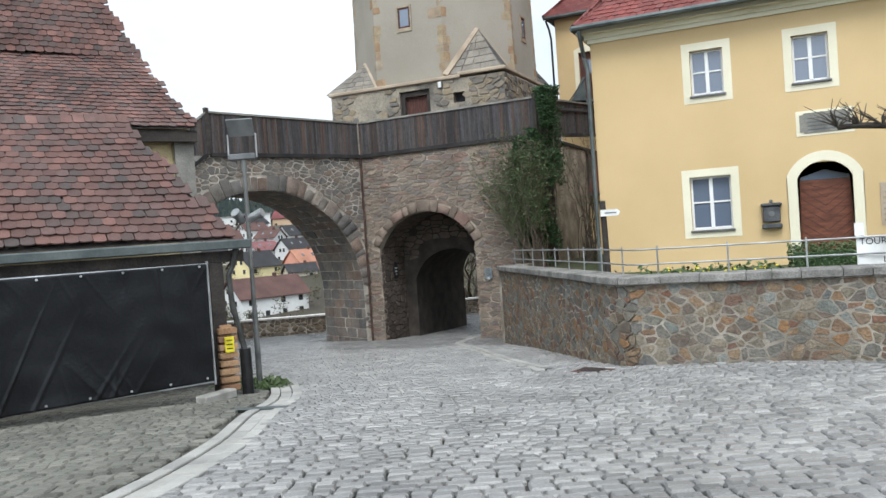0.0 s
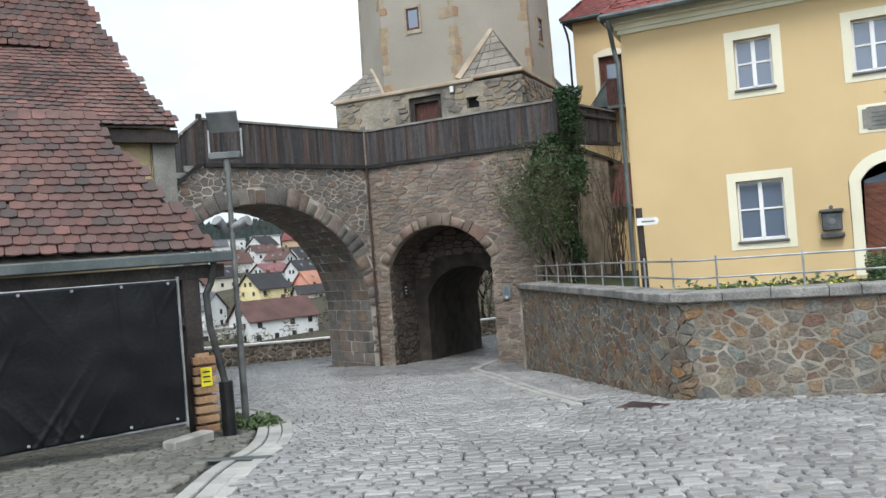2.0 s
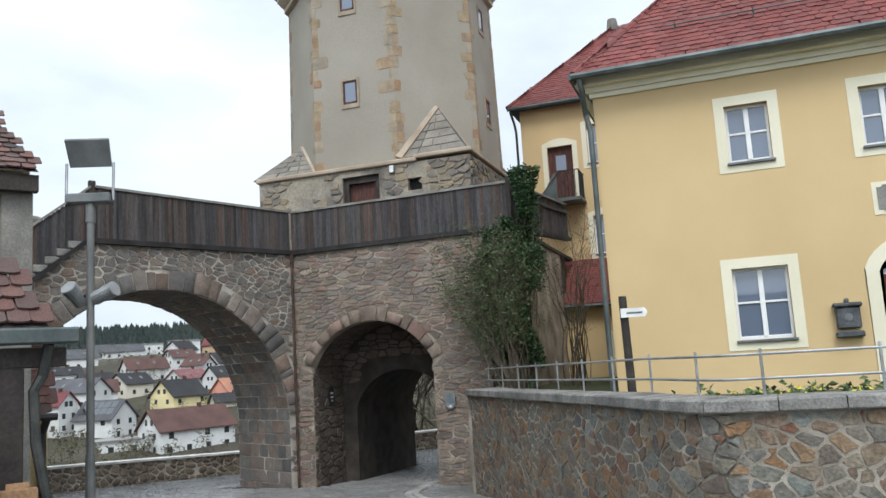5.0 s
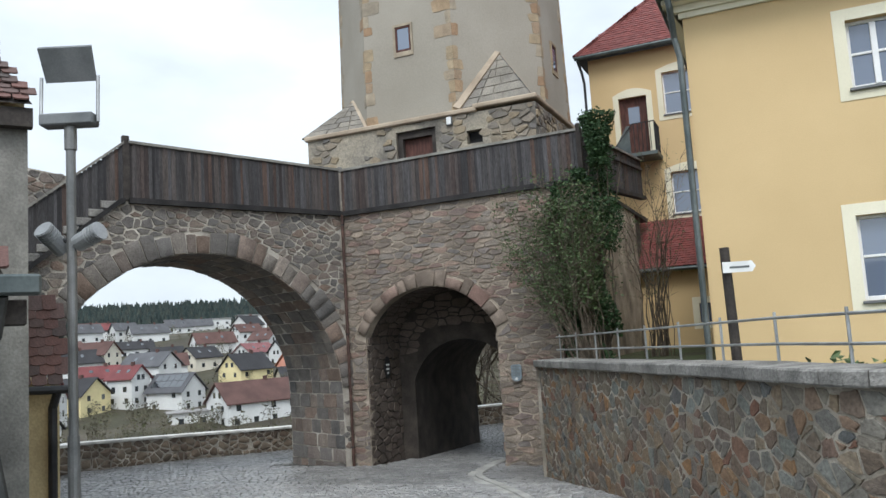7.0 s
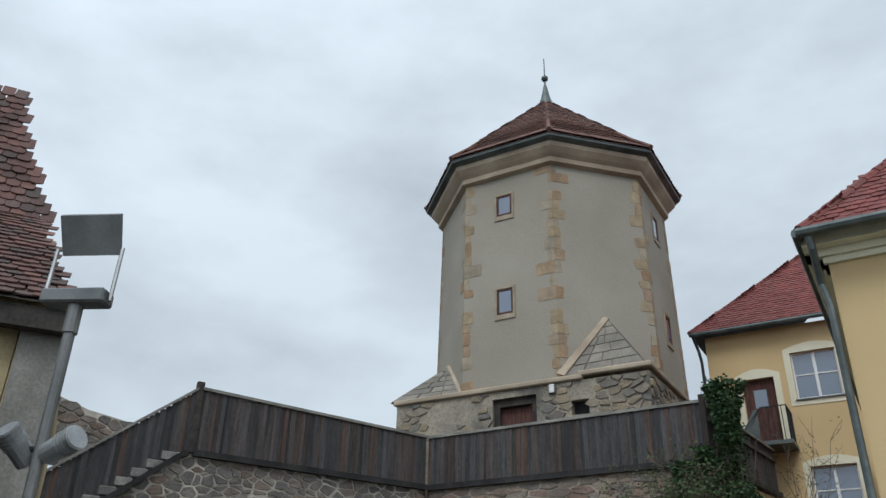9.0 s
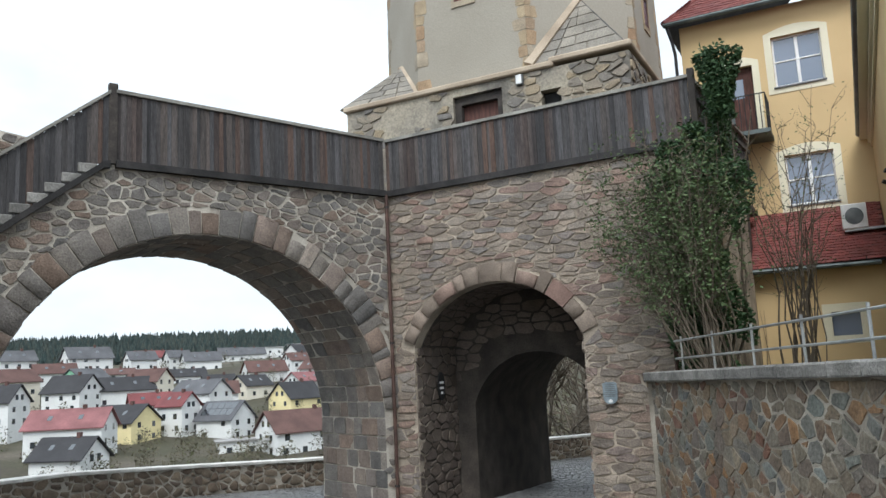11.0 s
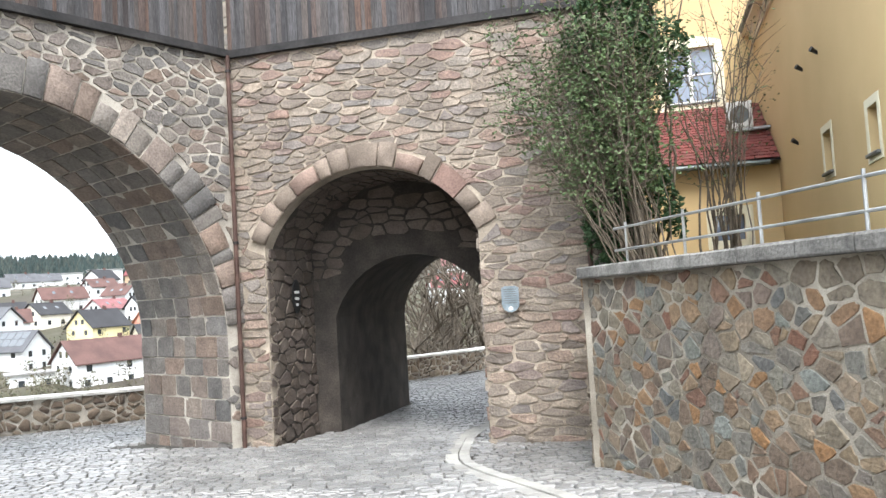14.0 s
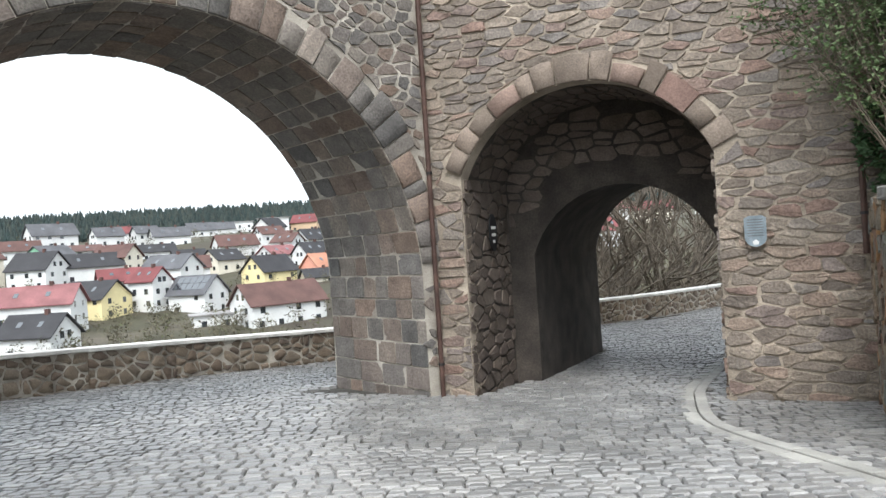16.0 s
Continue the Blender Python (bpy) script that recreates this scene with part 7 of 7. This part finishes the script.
part("ridge_cap", tube([apx + Vector((0, 0, -0.1)), apx + Vector((0, 0, 0.45))], 0.28, 8, 0.2), m_corner, wing, "small grey ridge cap")
lay_tiles(rg, (-8.6, 34.85, 2.53), (1, 0, 0), (0, 2.84, 1.85), lambda a, b: a < 4.2, 4.2, 3.4, 0.18, 0.16, leanto, m_tile, m_tile_stuff, (2, 1), 150)
# tower roof
for k in (7, 0, 1, 2):
    a, b = octagon(TA + 0.5, 14.55)[k], octagon(TA + 0.5, 14.55)[(k + 1) % 8]
    u = (b - a).normalized()
    m_ = (a + b) / 2
    up = (apex - m_).normalized()
    L, H = (b - a).length, (apex - m_).length
    lay_tiles(rg, a, u, up, lambda p, q: p > q / H * L / 2 - 0.02 and p < L - q / H * L / 2 + 0.02, L, H - 0.2, 0.2, 0.19, roof_t, m_twr_tile, m_twr_tile, (0, 0), 0, sag=lambda p, q: -0.1 * math.exp(-((q - 0.7) / 0.6) ** 2))
for p in octagon(TA + 0.5, 14.58):
    part("hip", tube([p, p + (apex - p) * 0.16 + Vector((0, 0, -0.06)), apex], 0.085, 6, 0.06), m_twr_tile, tower, "rounded hip tiles")
# barn
wave = lambda a, b: 0.03 * math.sin(a * 1.3 + b) - 0.05 * math.sin(a * 0.35 + 1.0) * math.sin(b * 0.8)
lay_tiles(rg, L0 + Vector((0, 0, 0.03)), BARN.u, SL, lambda a, b: a < 13.72 - 0.27 * b + 0.08 * math.sin(b * 9), 14, 4.3, 0.21, 0.23, barn, m_old, m_old_stuff, (12.2, 1.2), 300, 1.8, wave, 0.022)
lay_tiles(rg, U0 - BARN.u * 14 + Vector((0, 0, 0.03)), BARN.u, UP1, lambda a, b: a < 14.0 - 0.24 * b + 0.04 * math.sin(b * 8), 14, 3.05, 0.19, 0.15, barn, m_old, m_old_stuff, (13, 1.5), 0, 1.9, wave, 0.02)
lay_tiles(rg, K0 - BARN.u * 14 + Vector((0, 0, 0.06)) - BARN.n * 0.05, BARN.u, UP2, lambda a, b: a < 13.35 - 0.35 * b + 0.04 * math.sin(b * 8), 14, 2.7, 0.19, 0.15, barn, m_old, m_old_stuff, (13, 1.5), 0, 1.9, wave, 0.02)
part("ridge", tube([K0 + UP2 * 2.72 - BARN.u * 1.6, K0 + UP2 * 2.72 - BARN.u * 14], 0.1, 8), m_old, barn, "ridge tiles")
# outbuilding roof peeping out behind the barn
sb = thing("shed", BARN.at(0.6, -1.7, 7.5), "small lean-to shed with rounded clay tiles against the barn", "shed")
part("wall", BARN.box(0.11, 0.62, -2.2, 0.50, 5.75, 9.4), m_barn, sb)
lay_tiles(rg, BARN.at(0.15, 0.40, 5.5), BARN.u, BARN.n * 0.75 + Vector((0, 0, 1.0)), lambda a, b: a < 0.57, 0.57, 1.4, 0.2, 0.17, sb, m_old, m_old_stuff, (0, 0), 100)
part("gutter", tube([BARN.at(0.12, 0.37, 5.46), BARN.at(0.72, 0.35, 5.46)], 0.06, 8), m_black, sb)
part("downpipe", tube([BARN.at(0.57, 0.32, 5.46), BARN.at(0.52, 0.10, 5.6), BARN.at(0.52, -2.1, 5.66)], 0.06, 8), m_black, sb, "black downpipe")

# ---- gutter slabs and setts ----
GUT = [(-3.6, 1.0), (-4.15, 4.0), (-4.65, 6.5), (-5.4, 8.5), (-6.5, 10.5), (-7.25, 12.1), (-8.35, 13.7), (-9.7, 15.3), (-11.6, 16.8)]
GUT2 = [(-10.75, 36), (-10.75, 30), (-10.55, 28.0), (-10.2, 26.3), (-9.7, 25.2), (-9.0, 24.1), (-8.1, 22.6), (-6.6, 20.0), (-5.0, 17.4), (-4.0, 15.9)]


def smooth_line(pts, k=12):
    out = []
    P = [Vector((*p, 0)) for p in pts]
    for i in range(len(P) - 1):
        a, b, c, d = P[max(0, i - 1)], P[i], P[i + 1], P[min(len(P) - 1, i + 2)]
        for j in range(k):
            t = j / k
            out.append(0.5 * ((2 * b) + (c - a) * t + (2 * a - 5 * b + 4 * c - d) * t * t + (3 * b - a - 3 * c + d) * t ** 3))
    out.append(P[-1])
    return out


def slab_run(line, offs, parent, ln, h, mat):
    """Rows of long slabs laid along a curve."""
    acc = [0.0]
    for a, b in zip(line, line[1:]):
        acc.append(acc[-1] + (b - a).length)

    def at(s, off):
        i = 0
        while i < len(acc) - 2 and acc[i + 1] < s:
            i += 1
        a, b = line[i], line[i + 1]
        d = (b - a).normalized()
        p = a + d * (s - acc[i]) + Vector((-d.y, d.x, 0)) * off
        return Vector((p.x, p.y, ground_z(p.x, p.y)))
    for o0, o1, dip in offs:
        s = rg.uniform(0, 0.2)
        while s < acc[-1] - ln:
            w = ln * rg.uniform(0.75, 1.25)
            vs = []
            for z, ins in ((-0.05, 0.0), (h - 0.01 - dip, 0.0), (h - dip, 0.008)):
                for a, b in ((s + 0.006 + ins, o0 + 0.006 + ins), (s + w - 0.006 - ins, o0 + 0.006 + ins), (s + w - 0.006 - ins, o1 - 0.006 - ins), (s + 0.006 + ins, o1 - 0.006 - ins)):
                    vs.append(at(min(a, acc[-1]), b) + Vector((0, 0, z)))
            fs = [(8, 9, 10, 11)] + [(r + i, r + (i + 1) % 4, r + 4 + (i + 1) % 4, r + 4 + i) for r in (0, 4) for i in range(4)]
            piece("gutter_slab", mesh_from("gutter_slab", vs, fs, mat), parent)
            s += w


g1, g2 = smooth_line(GUT), smooth_line(GUT2)
gut = thing("paved_gutter", (-6.9, 10.8, ground_z(-6.9, 10.8)), "curved gutter of long pale granite slabs", "gutter", kind="structure")
slab_run(g1, ((-0.34, -0.17, 0.0), (-0.17, 0.03, 0.02), (0.03, 0.2, 0.0)), gut, 0.46, 0.02, m_gutter)
gut2 = thing("paved_gutter", (-9, 24, ground_z(-9, 24)), "curved granite slab gutter along the retaining wall", "gutter", kind="structure")
slab_run(g2, ((-0.2, 0.0, 0.015), (0.0, 0.17, 0.0)), gut2, 0.5, 0.02, m_gutter)
sd = thing("slot_drain", (-6.95, 11.0, ground_z(-6.95, 11)), "dark iron slot drain across the gutter", "drain")
sdm = Matrix.Translation((-6.75, 11.0, ground_z(-6.75, 11.0) + 0.014)) @ Matrix.Rotation(0.3, 4, "Z")
part("grate", box((-0.42, -0.07, 0), (0.36, 0.07, 0.018), 0.004, sdm), m_zinc, sd)


def setts():
    """Granite setts in rows across the slope: those by the middle of the walk as pieces, the others joined."""
    r = np.random.RandomState(5)
    th = math.atan2(0.39, 0.92)
    ru, rv = np.array((math.cos(th), math.sin(th))), np.array((-math.sin(th), math.cos(th)))
    C, A, B = [], [], []
    q = -14.0
    while q < 52:
        h = 0.135 + 0.03 * r.rand()
        p = -26.0 + r.rand() * 0.2
        n = 320
        w = 0.15 + 0.1 * r.rand(n)
        e = p + np.concatenate(([0], np.cumsum(w)))
        c = (e[:-1] + e[1:]) / 2
        C.append(np.outer(c, ru) + q * rv + 0)
        A.append(w / 2)
        B.append(np.full(n, h / 2))
        q += h
    C, A, B = np.concatenate(C), np.concatenate(A), np.concatenate(B)
    x, y = C[:, 0], C[:, 1]
    edge = np.interp(y, [p[0] for p in EDGE], [p[1] for p in EDGE])
    ok = (x > edge + 0.25) & (x < 7) & (y > -3) & (y < 50)
    wall_x = np.interp(y, [16.0, 16.75, 25.35, 60], [-2.6, -3.1, -8.15, -8.15])
    ok &= ~((y > 15.95) & (x > wall_x - 0.02))
    ok &= ~((y > 28.1) & (y < 36.4) & (x > -17.2 + (y - 29) * 0.1) & (x < -13.8)) & ~((y > 28.1) & (y < 36.4) & (x > -10.15))
    bu = (x + 8.46) * 0.582 + (y - 13.23) * 0.813
    bn = -(x + 8.46) * 0.813 + (y - 13.23) * 0.582
    ok &= ~((bu < 0.2) & (bn > 2.5))
    ok &= ~((y < 3.5) & (x < -9))
    for line, wd in ((g1, 0.36), (g2, 0.24)):
        L = np.array([(p.x, p.y) for p in line])
        for i in range(0, len(L), 1):
            ok &= ((x - L[i, 0]) ** 2 + (y - L[i, 1]) ** 2) > (wd * 0.8) ** 2
    C, A, B = C[ok], A[ok], B[ok]
    L = np.array([(p.x, p.y) for p in g1])
    gx = np.interp(C[:, 1], L[:, 1], L[:, 0])
    left = (C[:, 0] < gx - 0.1) & (C[:, 1] < 16.8)
    fx, fy = C[:, 0] + 4.6, C[:, 1] - 9.0
    order = np.argsort(fx ** 2 + fy ** 2)
    for side, mat, mat_s, nm in ((~left, m_cob, m_cob_stuff, "grey granite setts"), (left, m_coby, m_coby_stuff, "mossy yellow-grey setts")):
        idx = [i for i in order if side[i]]
        vv, ff = [], []
        for k, i in enumerate(idx):
            if k == (220 if nm[0] == "g" else 80):
                vv, ff = [], []
            cx, cy = C[i]
            a, b = A[i] - 0.011, B[i] - 0.014
            z = ground_z(cx, cy)
            dz = r.uniform(-0.006, 0.008)
            j = r.uniform(-0.008, 0.008, 8)
            tx, ty = r.uniform(-0.02, 0.02, 2)
            gx_, gy_ = (ground_z(cx + 0.3, cy) - z) / 0.3, (ground_z(cx, cy + 0.3) - z) / 0.3
            o = len(vv)
            far = cy > 24 or cx < -16
            for ring, (s, h) in enumerate(((1.0, -0.05), (1.0, -0.002), (0.82, 0.018)) if not far else ((1.0, -0.04), (0.9, 0.014))):
                for t, (su, sv) in enumerate(((-1, -1), (1, -1), (1, 1), (-1, 1))):
                    pu, pv = su * (a * s) + j[t], sv * (b * s) + j[t + 4]
                    dx, dy = pu * ru[0] + pv * rv[0], pu * ru[1] + pv * rv[1]
                    vv.append((cx + dx, cy + dy, z + h + dz + dx * (gx_ + tx) + dy * (gy_ + ty)))
            rr = 1 if far else 2
            for q_ in range(rr):
                for t in range(4):
                    ff.append((o + 4 * q_ + t, o + 4 * q_ + (t + 1) % 4, o + 4 * q_ + 4 + (t + 1) % 4, o + 4 * q_ + 4 + t))
            ff.append((o + 4 * rr, o + 4 * rr + 1, o + 4 * rr + 2, o + 4 * rr + 3))
            if k < (220 if nm[0] == "g" else 80):
                piece("sett", mesh_from("sett", vv, ff, mat), road)
                vv, ff = [], []
        piece("paving", mesh_from("paving", vv, ff, mat_s), road, None, nm, "stuff")


setts()
